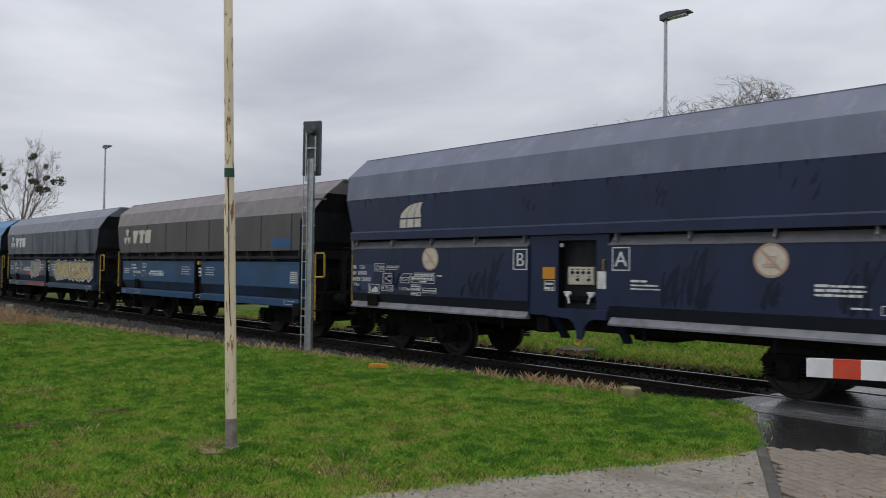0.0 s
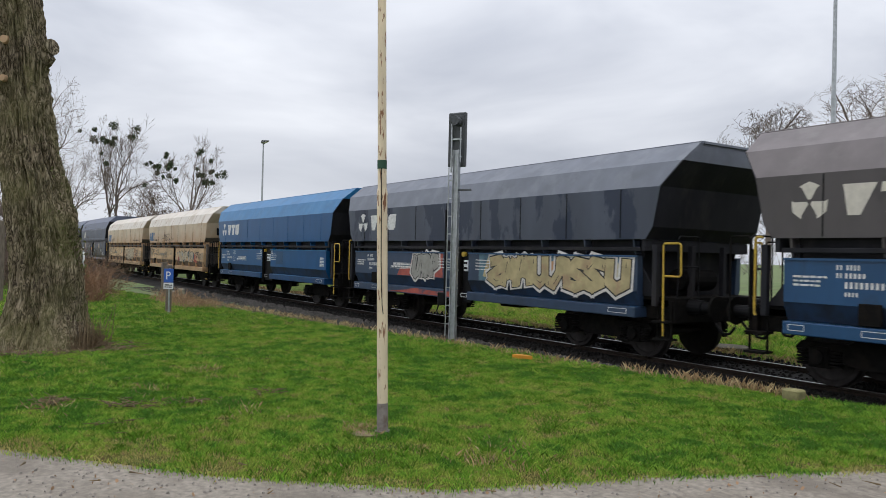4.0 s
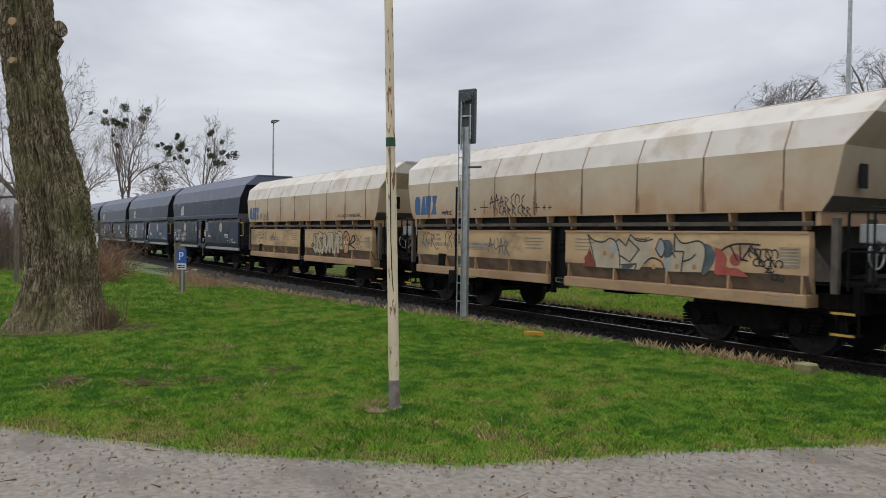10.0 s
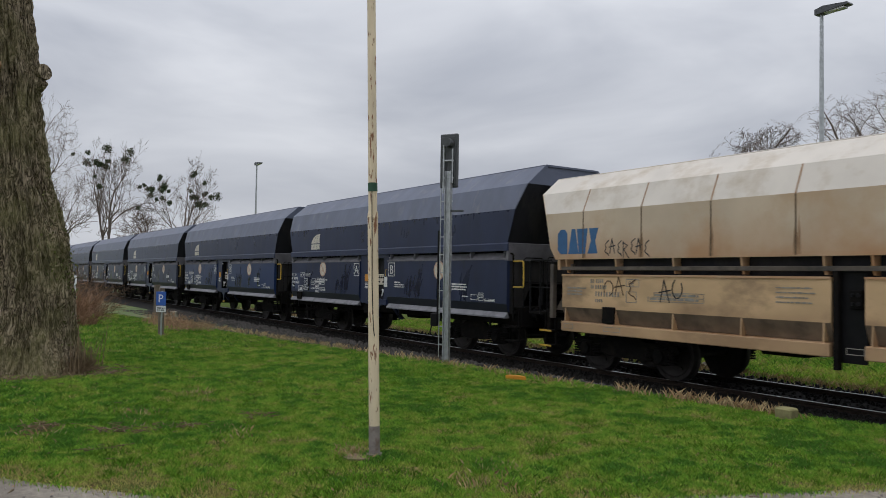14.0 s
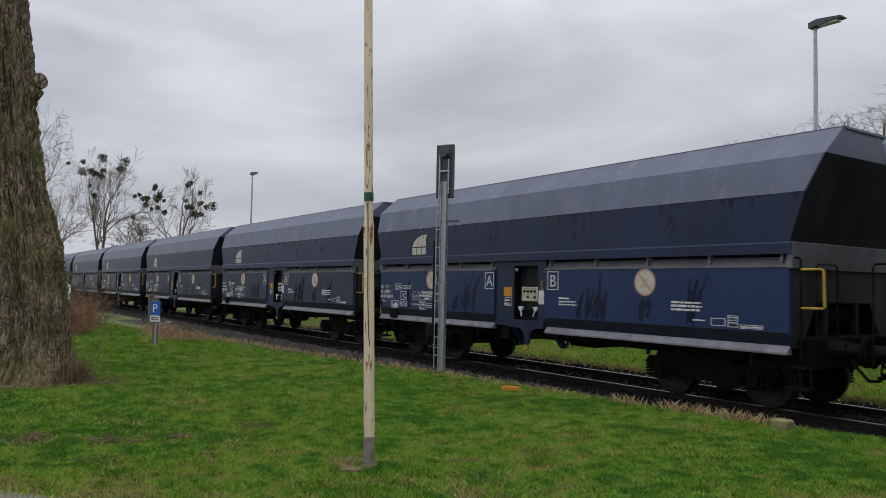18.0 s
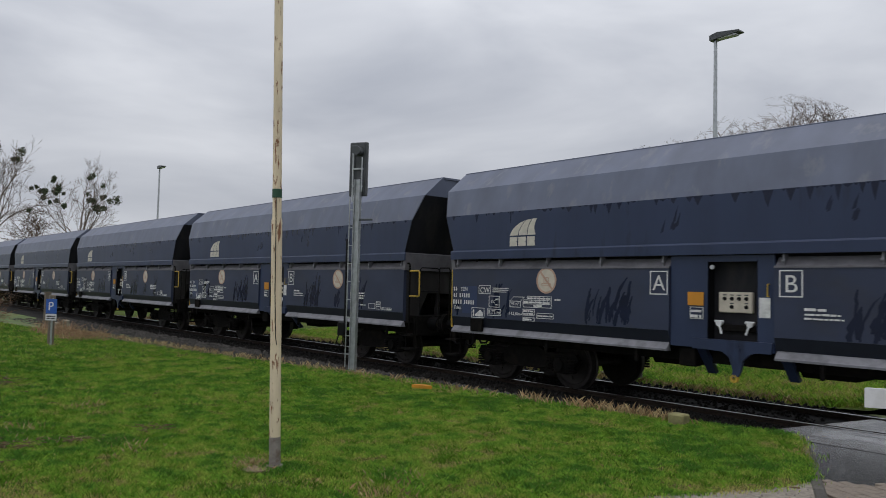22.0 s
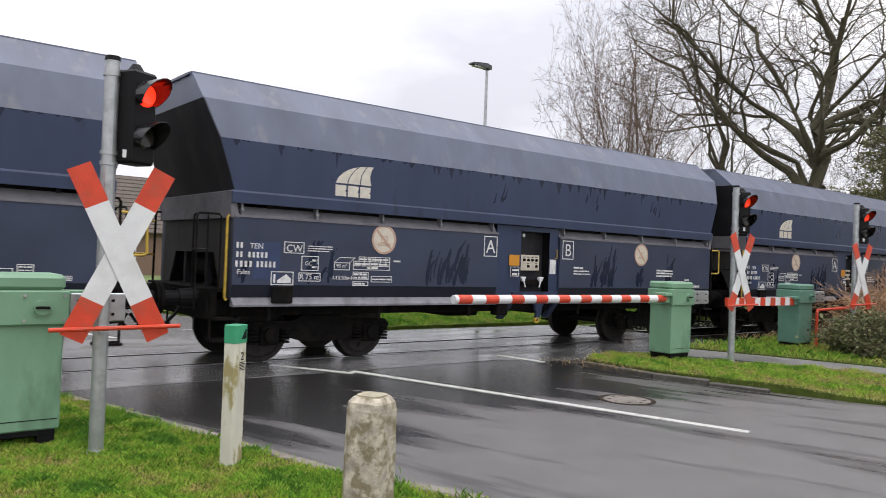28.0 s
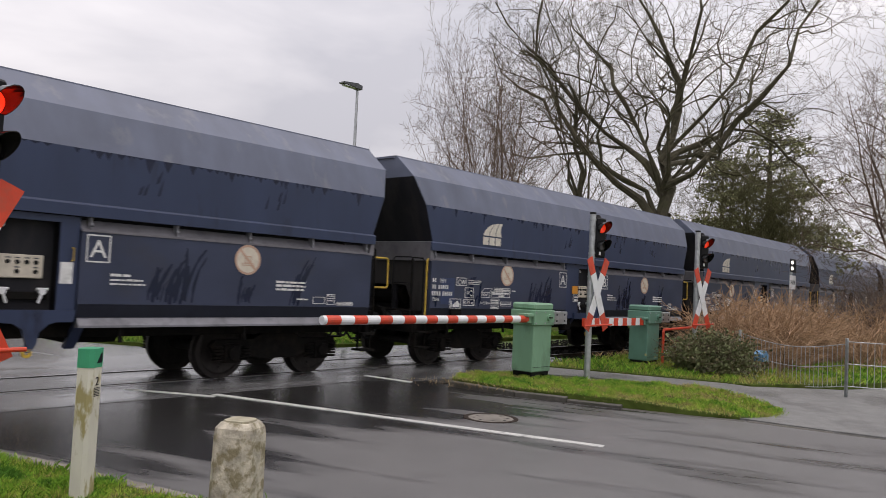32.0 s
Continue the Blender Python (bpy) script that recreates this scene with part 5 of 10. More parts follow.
def tri_logo(w, x, z, mat, y):
    """Three-armed round mark beside three plain slanted letter blocks."""
    bm = bm_new()
    for q in range(3):
        a = 1.5708 + q * 2.0944
        cx, cz = x + 0.30, z + 0.24
        def P(r, t):
            return (cx + r * math.cos(a + t), cz + r * math.sin(a + t))
        prism(bm, [P(0.04, -0.6), P(0.23, -0.52), P(0.27, -0.62), P(0.27, -0.3), P(0.29, 0.0), P(0.27, 0.3), P(0.27, 0.62), P(0.23, 0.52), P(0.04, 0.6)], "y", y - 0.004, y)
    part("logo_mark", bm, mat, w, "white three-armed mark")
    bm = bm_new()
    x1 = x + 0.72
    sl = 0.06
    def sl_prism(pts):
        prism(bm, [(x1 + a + sl * b / 0.43, z + 0.03 + b) for a, b in pts], "y", y - 0.004, y)
    sl_prism([(0.0, 0.43), (0.46, 0.43), (0.30, 0.0), (0.13, 0.0)])
    sl_prism([(0.52, 0.43), (0.98, 0.43), (0.98, 0.30), (0.86, 0.30), (0.86, 0.0), (0.64, 0.0), (0.64, 0.30), (0.52, 0.30)])
    sl_prism([(1.03, 0.35), (1.12, 0.43), (1.46, 0.43), (1.46, 0.07), (1.38, 0.0), (1.12, 0.0), (1.03, 0.08)])
    part("logo_shape", bm, mat, w, "plain white logo blocks")


YF = -HW + 0.02 - 0.003
rnd = random.Random(17)
M["rust_run"] = surf("rust_run", (0.33, 0.20, 0.11), 0.8, var=0.25, scale=5)


def old_wagon(label, mats, style, bay=(-0.13, 0.33)):
    Z.update(OLD_Z)
    w = thing("hopper_wagon", pose(0, 0, 0), label, "wagon", "wagons of the coal train")
    upper_shell(w, mats, style)
    for s in (-1, 1):
        for x0, x1 in ((-5.5, bay[0]), (bay[1], 5.5)):
            y = s * HW
            bm = bm_new()
            prism(bm, [(y - s * 0.14, Z["strip"] + 0.01), (y - s * 0.02, Z["fold"]), (y - s * 0.02, Z["panel"] - 0.02), (y - s * 0.05, Z["panel"]), (y - s * 0.14, Z["panel"]), (y - s * 0.2, Z["strip"] + 0.01)], "x", x0, x1)
            flap = part("discharge_flap", bm, mats["flap"], w)
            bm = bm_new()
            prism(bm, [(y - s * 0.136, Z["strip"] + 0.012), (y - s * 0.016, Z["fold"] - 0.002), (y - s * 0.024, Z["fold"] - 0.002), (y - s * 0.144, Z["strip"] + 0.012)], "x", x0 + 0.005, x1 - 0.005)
            part("flap_fold", bm, M["sandpaint_fold"] if style == "beige" else M["blue_fold"], flap, "darker inward fold of the flap")
            part("sill_edge", boxed(x0 + 0.02, x1 - 0.02, min(y - s * 0.29, y + s * 0.012), max(y - s * 0.29, y + s * 0.012), Z["strip"], Z["strip"] + 0.004), mats["ledge"], w, "pale worn upper edge of the sill")
            part("sill_strip", boxed(x0 + 0.01, x1 - 0.01, min(y - s * 0.3, y + s * 0.02), max(y - s * 0.3, y + s * 0.02), Z["sill"], Z["strip"], 0.012), mats["strip"], w)
            part("flap_edge", boxed(x0, x1, min(y - s * 0.03, y), max(y - s * 0.03, y), Z["panel"] - 0.03, Z["panel"] + 0.004), mats["ledge"], w)
            n = 5
            for i in range(n):
                x = x0 + 0.1 + (x1 - x0 - 0.2) * i / (n - 1)
                bm = bm_new()
                prism(bm, [(y - s * 0.2, Z["lip1"]), (y - s * 0.01, Z["lip1"]), (y - s * 0.03, 2.03), (y - s * 0.08, 1.90), (y - s * 0.2, 1.90)], "x", x - 0.018, x + 0.018)
                part("hopper_gusset", bm, mats["side"], w)
                if style == "beige":
                    bm = bm_new()
                    prism(bm, [(y - s * 0.12, Z["strip"]), (y - s * 0.0, Z["strip"]), (y - s * 0.02, Z["fold"]), (y - s * 0.10, Z["fold"] - 0.07)], "x", x - 0.015, x + 0.015)
                    part("flap_gusset", bm, mats["flap"], w)
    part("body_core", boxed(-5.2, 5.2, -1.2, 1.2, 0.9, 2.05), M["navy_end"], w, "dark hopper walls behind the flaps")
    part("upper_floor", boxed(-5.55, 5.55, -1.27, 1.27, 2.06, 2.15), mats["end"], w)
    running_gear(w)
    for s in (-1, 1):
        platform_end(w, s, M["galv"] if style == "beige" else M["yellow"], dict(end=mats["dim"]), True)
        if style == "beige":
            for z in (0.455, 0.755):
                part("step_edge", boxed(s * 6.0 - 0.17, s * 6.0 + 0.17, -1.475, -1.462, z - 0.03, z + 0.004), M["yellow"], w, "yellow painted step edge")
        # closed bay between the flaps with its valve plate
        y = s * (HW - 0.12)
        part("bay_plate", boxed(bay[0] + 0.02, bay[1] - 0.02, min(y, y - s * 0.03), max(y, y - s * 0.03), 0.7, 1.95), M["black"], w)
        xv = bay[0] + 0.52 * (bay[1] - bay[0])
        vw = 0.36 * (bay[1] - bay[0])
        vp = part("valve_plate", boxed(xv, xv + vw, min(y, y + s * 0.08), max(y, y + s * 0.08), 1.44, 1.70, 0.01), M["signwhite"] if style == "old" else M["grime"], w)
        for kx in (0.25, 0.75):
            for kz in (1.51, 1.63):
                part("knob", tube(bm_new(), (xv + kx * vw, y, kz), (xv + kx * vw, y + s * 0.11, kz), 0.026, seg=10), M["black"], vp, "dark round knob")
        if style != "beige":
            part("bay_knob", tube(bm_new(), (bay[0] + 0.2, y, 1.84), (bay[0] + 0.2, y + s * 0.08, 1.84), 0.06, seg=12), M["yellow"], w, "round yellow knob")
        part("bay_post", boxed(bay[0] + 0.03, bay[0] + 0.1, min(y, y + s * 0.1), max(y, y + s * 0.1), 0.6, 1.95), M["grime"], w)
    # upright seams of the upper body
    y = -HW
    for i in range(8):
        x = -4.92 + i * 1.43
        if abs(x) < 5.6:
            for s in (-1, 1):
                part("seam", boxed(x - 0.010, x + 0.010, min(s * HW, s * (HW + 0.006)), max(s * HW, s * (HW + 0.008)), Z["lip1"] + 0.02, Z["brk"] - 0.01), mats["seam"], w)
                if style == "beige":
                    bm = bm_new()
                    a, b = s * (HW + 0.006), s * (HW - 0.19 + 0.006)
                    prism(bm, [(a, Z["brk"]), (b, Z["fold2"]), (b - s * 0.01, Z["fold2"] - 0.004), (a - s * 0.01, Z["brk"] - 0.004)], "x", x - 0.012, x + 0.012)
                    part("seam", bm, M["rust_run"], w)
                    bm = bm_new()
                    for q in range(3):
                        xx, hh = x + rnd.uniform(-0.05, 0.05), rnd.uniform(0.25, 0.75)
                        fill(bm, [(xx - 0.025, Z["lip1"] + 0.03), (xx + 0.03, Z["lip1"] + 0.03), (xx + 0.02, Z["lip1"] + hh * 0.6), (xx, Z["lip1"] + hh), (xx - 0.015, Z["lip1"] + hh * 0.5)], -HW - 0.0012 - 0.0004 * q)
                    if s < 0:
                        tagged(part("rust_run", bm, M["rust_run"], w, "brown rust runs at the seam"), kind="stuff")
    y = -HW + 0.02 - 0.002
    pr = M["white"] if style == "old" else M["spray_grey"]
    bars(w, pr, [(-4.72, 1.72, 0.10, 0.07), (-4.58, 1.72, 0.2, 0.07), (-4.72, 1.61, 0.10, 0.07), (-4.6, 1.61, 0.3, 0.07), (-4.6, 1.47, 0.62, 0.09), (-4.6, 1.36, 0.2, 0.06),
                 (-5.35, 1.60, 0.5, 0.035), (-5.35, 1.54, 0.42, 0.035), (-5.35, 1.48, 0.4, 0.035), (-3.2, 1.52, 0.9, 0.045), (-3.3, 1.45, 1.0, 0.045), (-0.95, 1.70, 0.55, 0.025), (-0.95, 1.63, 0.6, 0.025), (-0.95, 1.56, 0.5, 0.025), (-0.95, 1.49, 0.56, 0.025),
                 (0.62, 1.70, 0.5, 0.025), (0.62, 1.63, 0.55, 0.025), (0.62, 1.56, 0.45, 0.025), (0.62, 1.49, 0.5, 0.025)], y - 0.002)
    bm = bm_new()
    frame_lines(bm, -3.35, -2.2, 1.42, 1.5, y, 0.01)
    frame_lines(bm, -3.22, -2.2, 1.49, 1.58, y, 0.01)
    frame_lines(bm, -3.85, -3.55, 1.66, 1.80, y, 0.012)
    frame_lines(bm, -3.85, -3.6, 1.38, 1.58, y, 0.012)
    for i in range(6):
        box(bm, 5.06, 5.34, y - 0.003, y, 1.36 + i * 0.048, 1.385 + i * 0.048)
    frame_lines(bm, 5.04, 5.36, 1.34, 1.64, y, 0.008)
    tagged(part("marking_frames", bm, pr, w), kind="stuff")
    lettering("GE", 0.11, pr, w, -3.80, y, 1.685, "LEFT", "class_lettering")
    bm = bm_new()
    yl = -HW - 0.022
    for a, b in ((-5.4, -5.15), (-4.35, -3.95), (0.1, 0.35), (4.85, 5.3)):
        frame_lines(bm, a, b, Z["sill"] + 0.06, Z["strip"] - 0.04, yl, 0.01)
    tagged(part("sill_frames", bm, pr, w), kind="stuff")
    part("battery_grille", boxed(-4.4, -4.1, -HW - 0.02, -HW + 0.05, 0.98, 1.28, 0.01), M["grime"], w)
    Z.update(NAVY_Z)
    return w


YS = -HW - 0.004
brown = old_wagon("grey-brown hopper wagon with white logo and blue flaps, rolling", dict(side=M["rental_brown"], roof=M["rental_brown_roof"], end=M["navy_end"], dim=M["navy_end"], ledge=M["rental_flap"], strip=M["rental_flap"], flap=M["rental_flap"], seam=M["black"]), "old")
tri_logo(brown, -5.42, 2.44, M["cream"], -HW - 0.002)
part("paint_patch", boxed(4.15, 5.06, -HW - 0.003, -HW, 2.25, 2.47), M["rental_blue"], brown, "overpainted blue patch")
M["slate_flap"] = surf("wagon_flap_slate", (0.030, 0.055, 0.105), 0.4, var=0.2, scale=2, dirt=(0.02, 0.028, 0.045), dirt_amt=0.8, dirt_scale=1.0, dirt_at=0.54, bump=0.03, bscale=8, stretch=(1.2, 1, 0.5))
slate = old_wagon("slate-blue hopper wagon with graffiti on its flaps, rolling", dict(side=M["rental_slate"], roof=M["rental_slate_roof"], end=M["navy_end"], dim=M["navy_end"], ledge=M["rental_flap"], strip=M["slate_flap"], flap=M["slate_flap"], seam=M["black"]), "old")
tri_logo(slate, -5.32, 2.44, M["white"], -HW - 0.002)
blue = old_wagon("bright blue hopper wagon with white logo, rolling on rails", dict(side=M["rental_blue"], roof=M["rental_blue_roof"], end=M["navy_end"], dim=M["navy_end"], ledge=M["rental_blue_roof"], strip=M["rental_sill"], flap=M["rental_blue"], seam=M["rental_blue"]), "old", (-0.36, 0.55))
tri_logo(blue, -5.36, 2.44, M["white"], -HW - 0.002)
part("paint_patch", boxed(1.15, 1.8, -HW + 0.016, -HW + 0.02, 1.34, 1.80), M["rental_flap"], blue, "darker overpainted patch")
for x, ch in ((-0.48, "1"), (0.70, "2")):
    rg = part("number_ring", ring(bm_new(), x, 1.78, 0.065, 0.08, -HW + 0.018, 0.003, 16), M["white"], blue)
    lettering(ch, 0.12, M["white"], rg, x, -HW + 0.016, 1.738, "CENTER", "digit")
beige_mats = dict(side=M["sandpaint"], roof=M["sandpaint_roof"], end=M["sandpaint"], dim=M["sandpaint_soot"], ledge=M["sandpaint"], strip=M["sandpaint_flap"], flap=M["sandpaint_flap"], seam=M["sandpaint_dark"])
beige_a = old_wagon("rust-stained beige hopper wagon with sprayed letters, rolling", beige_mats, "beige")
beige_b = old_wagon("rust-stained beige hopper wagon with black graffiti, rolling", beige_mats, "beige")
for bw in (beige_a, beige_b):
    bm = bm_new()
    for pts in ([(0.0, 0.08), (0.08, 0.0), (0.27, 0.0), (0.27, 0.40), (0.20, 0.48), (0.08, 0.48), (0.0, 0.40)], [(0.3, 0.0), (0.58, 0.0), (0.49, 0.48), (0.39, 0.48)],
                [(0.53, 0.48), (0.59, 0.0), (0.76, 0.0), (0.82, 0.48)], [(0.82, 0.0), (1.08, 0.0), (1.02, 0.24), (1.1, 0.48), (0.86, 0.48), (0.91, 0.24)]):
        prism(bm, [(-5.62 + p, 2.27 + q) for p, q in pts], "y", -HW - 0.004, -HW)
    part("logo_shape", bm, M["logo_blue"], bw, "plain blue logo blocks")
    part("end_plate_sign", boxed(5.93, 5.95, -1.0, -0.8, 2.5, 2.85), M["black"], bw, "small dark end plate")

# graffiti
rng = random.Random(4)
for x0, x1, z0, z1, m in ((-2.4, -0.75, 1.25, 1.85, "spray_red"), (-3.0, -2.3, 1.25, 1.5, "spray_red")):
    bm = bm_new()
    fill(bm, [(x0, z0), (x0 + 0.4, z0 - 0.0), (x1, z0), (x1 - 0.03, (z0 + z1) / 2), (x1, z1), ((x0 + x1) / 2, z1 - 0.08), (x0 + 0.2, z1 - 0.02)], YF + 0.0005)
    part("graffiti_ground", bm, M[m], slate, "red sprayed ground")
bm = bm_new()
fill(bm, [(-3.4, 0.80), (-0.16, 0.80), (-0.16, 0.94), (-1.0, 0.90), (-2.0, 0.94), (-2.6, 0.86)], -HW - 0.0225)
part("graffiti_ground", bm, M["spray_red"], slate, "red sprayed band on the sill")
fat_strokes(slate, 11, -2.2, -1.02, 1.28, 1.74, 4, M["spray_silver"], M["spray_black"], M["spray_white"], 0.62)
for i, (x0, x1, m) in enumerate(((0.75, 5.4, "spray_teal"), (0.9, 2.6, "spray_yellow"), (2.4, 3.6, "spray_orange"), (3.3, 5.2, "spray_yellow"))):
    bm = bm_new()
    if i == 0:
        fill(bm, [(x0, 1.25), (x1, 1.25), (x1, 1.85), (x0, 1.85)], YF + 0.002)
    else:
        fill(bm, [(x0, 1.35), (x0 + 0.5, 1.26), (x1 - 0.4, 1.28), (x1, 1.5), (x1 - 0.2, 1.78), ((x0 + x1) / 2, 1.66), (x0 + 0.2, 1.8)], YF + 0.0016 - 0.0005 * i)
    part("graffiti_ground", bm, M[m], slate, "many-coloured sprayed shape")
fat_strokes(slate, 23, 1.1, 5.2, 1.26, 1.74, 8, M["spray_yellow"], M["spray_black"], M["spray_white"])
M["spray_ink"] = surf("spray_weathered_black", (0.055, 0.055, 0.055), 0.7, var=0.4, scale=6)
M["spray_wash"] = surf("spray_pale_wash", (0.50, 0.42, 0.30), 0.65, var=0.15, scale=4, dirt=(0.40, 0.30, 0.19), dirt_amt=0.6, dirt_scale=2.5)
M["spray_sea"] = surf("spray_sea_blue", (0.085, 0.115, 0.12), 0.65, var=0.3, scale=5)
M["spray_wine"] = surf("spray_wine_red", (0.27, 0.055, 0.04), 0.65, var=0.3, scale=5)


def bent(pts, n=5):
    """Points along a smooth curve through pts."""
    q = [pts[0]] + list(pts) + [pts[-1]]
    out = []
    for a, b, c, d in zip(q, q[1:], q[2:], q[3:]):
        for i in range(n):
            t = i / n
            out.append(tuple(0.5 * (2 * b[j] + (c[j] - a[j]) * t + (2 * a[j] - 5 * b[j] + 4 * c[j] - d[j]) * t * t + (3 * b[j] - a[j] - 3 * c[j] + d[j]) * t ** 3) for j in (0, 1)))
    return out + [pts[-1]]


# a long outlined piece in black, blue and red on the second flap of the first beige wagon
for mat, dy, shapes in (
        ("spray_wash", 0.0012, ([(0.98, 1.78), (1.14, 1.68), (1.56, 1.72), (1.8, 1.7), (1.97, 1.6), (2.08, 1.78), (2.22, 1.7), (2.6, 1.72), (2.6, 1.42), (2.4, 1.3), (2.3, 1.18), (1.2, 1.18), (1.06, 1.6)],
                                [(3.08, 1.8), (3.26, 1.67), (3.59, 1.7), (3.72, 1.56), (3.66, 1.2), (2.9, 1.18), (2.89, 1.4), (3.05, 1.5)])),
        ("spray_pale", 0.002, ([(1.59, 1.67), (1.70, 1.66), (1.76, 1.5), (1.66, 1.42), (1.58, 1.5)], bent([(2.67, 1.56), (2.77, 1.74), (2.88, 1.6), (2.80, 1.42), (2.67, 1.56)]), [(2.86, 1.42), (2.98, 1.42), (3.0, 1.2), (2.91, 1.2)])),
        ("spray_sea", 0.0024, (bent([(2.84, 1.72), (2.98, 1.71), (3.05, 1.6), (3.01, 1.44), (2.86, 1.43), (2.9, 1.58), (2.84, 1.72)]), bent([(3.66, 1.68), (3.82, 1.64), (3.91, 1.5), (3.86, 1.34), (3.72, 1.17), (3.65, 1.2), (3.73, 1.5), (3.66, 1.68)]),
                               [(1.84, 1.17), (2.05, 1.17), (2.2, 1.27), (1.9, 1.26)])),
        ("spray_red", 0.0028, (bent([(3.88, 1.62), (4.02, 1.58), (4.12, 1.46), (4.13, 1.31), (4.33, 1.29), (4.50, 1.19), (4.45, 1.17), (4.1, 1.18), (3.9, 1.2), (3.92, 1.45), (3.88, 1.62)]), [(4.28 + 0.1 * math.cos(i * 0.5236), 1.43 + 0.1 * math.sin(i * 0.5236)) for i in range(12)])),
        ("spray_wine", 0.0008, ([(1.02, 1.56), (0.96, 1.42), (0.88, 1.36), (0.9, 1.24), (0.78, 1.18), (1.2, 1.18), (1.1, 1.4)],)),
        ("spray_orange", 0.0032, [[(x + 0.05 * math.cos(i * 0.7854), z + 0.05 * math.sin(i * 0.7854)) for i in range(8)] for x, z in ((1.43, 1.45), (1.62, 1.40), (2.63, 1.25), (3.14, 1.27), (3.5, 1.28))])):
    bm = bm_new()
    for pts in shapes:
        fill(bm, pts, YF - dy)
    tagged(part("graffiti_fill", bm, M[mat], beige_a, "faded sprayed colour field"), kind="stuff")
bm = bm_new()
for pts in (bent([(0.98, 1.8), (1.14, 1.69), (1.39, 1.66), (1.56, 1.73), (1.71, 1.67), (1.81, 1.44), (1.83, 1.17)]), [(0.98, 1.8), (1.06, 1.6), (1.2, 1.2)], [(1.71, 1.67), (1.8, 1.72), (1.97, 1.6), (2.08, 1.81)], bent([(2.08, 1.81), (2.22, 1.71), (2.4, 1.69), (2.6, 1.73)]),
            [(2.04, 1.72), (2.29, 1.54), (2.07, 1.31), (1.83, 1.42)], [(1.86, 1.25), (2.23, 1.28), (2.19, 1.16)], bent([(2.67, 1.56), (2.77, 1.74), (2.88, 1.6), (2.8, 1.42), (2.67, 1.56)]), bent([(2.41, 1.29), (2.58, 1.4), (2.8, 1.34), (2.89, 1.16)]),
            [(3.08, 1.82), (3.08, 1.53), (3.28, 1.53), (3.23, 1.17)], bent([(3.08, 1.82), (3.26, 1.67), (3.59, 1.71), (3.72, 1.56), (3.66, 1.2)]), bent([(3.29, 1.37), (3.42, 1.41), (3.52, 1.49)]), [(3.0, 1.48), (3.06, 1.5), (3.1, 1.42)]):
    stroke(bm, pts, 0.028, YF - 0.0045)
for i in range(3):
    stroke(bm, bent([(2.2 + 0.07 * i, 1.75 - 0.01 * i), (2.3 + 0.07 * i, 1.72), (2.38 + 0.07 * i, 1.76)]), 0.014, YF - 0.0045)
tagged(part("graffiti_outline", bm, M["spray_ink"], beige_a, "weathered black sprayed outline"), kind="stuff")
bm = bm_new()
stroke(bm, bent([(4.03, 1.57), (4.16, 1.64), (4.36, 1.68), (4.71, 1.67)]), 0.03, YF - 0.005)
for pts in ([(4.2, 1.63), (4.32, 1.42)], [(4.36, 1.66), (4.38, 1.44), (4.5, 1.42)], [(4.4, 1.42), (4.56, 1.66), (4.72, 1.42)], [(4.52, 1.6), (4.8, 1.4)]):
    stroke(bm, pts, 0.026, YF - 0.005)
for row, (x0, x1, z, h) in enumerate(((4.58, 5.08, 1.54, 0.15), (4.66, 5.16, 1.40, 0.11), (4.80, 4.98, 1.29, 0.07), (4.97, 5.2, 1.19, 0.09))):
    for i in range(max(2, int((x1 - x0) / 0.095))):
        x = x0 + 0.095 * i
        a0 = rng.uniform(0, 6)
        stroke(bm, [(x + 0.06 * math.cos(a0 + j * 0.75), z - 0.03 * (x - x0) + h * 0.5 * math.sin(a0 + j * 0.75)) for j in range(rng.choice((5, 8, 9)))], 0.02, YF - 0.005)
        if i % 2:
            stroke(bm, [(x - 0.05, z + h * 0.55), (x + 0.04, z - h * 0.6)], 0.02, YF - 0.005)
tagged(part("graffiti_tag", bm, M["spray_black"], beige_a, "dense black sprayed tag"), kind="stuff")
# small crosses beside the tag under the shoulder
bm = bm_new()
for x, z, a in ((-2.83, 2.36, 0.05), (-2.46, 2.4, 0.15), (-0.56, 2.36, 0.09), (-0.32, 2.35, 0.05), (-0.14, 2.35, 0.05)):
    stroke(bm, [(x - a, z), (x + a, z)], 0.022, YS + 0.001)
    stroke(bm, [(x, z - a), (x, z + a)], 0.022, YS + 0.001)
tagged(part("graffiti_tag", bm, M["spray_black"], beige_a, "small sprayed crosses"), kind="stuff")
fat_strokes(beige_b, 41, 1.15, 3.45, 1.12, 1.70, 7, M["spray_wash"], M["spray_black"])
bm = bm_new()
cap = [(3.73 + 0.28 * math.cos(a * 0.2618), 1.46 + 0.36 * math.sin(a * 0.2618)) for a in range(13)] + [(3.60, 1.12), (3.86, 1.12)]
fill(bm, cap, YF - 0.006)
part("graffiti_fill", bm, M["spray_orange"], beige_b, "orange sprayed dome")
bm = bm_new()
stroke(bm, cap, 0.045, YF - 0.009, True)
for dx, dz in ((-0.12, 0.18), (0.02, 0.22), (0.12, 0.12)):
    stroke(bm, [(3.73 + dx, 1.46 + dz), (3.70 + dx, 1.40 + dz)], 0.05, YF - 0.010)
stroke(bm, [(3.9, 1.38), (4.1, 1.52), (4.22, 1.68), (4.36, 1.68), (4.34, 1.52), (4.16, 1.44), (4.02, 1.42)], 0.05, YF - 0.009)
stroke(bm, [(4.02, 1.40), (4.2, 1.34), (4.36, 1.30)], 0.05, YF - 0.009)
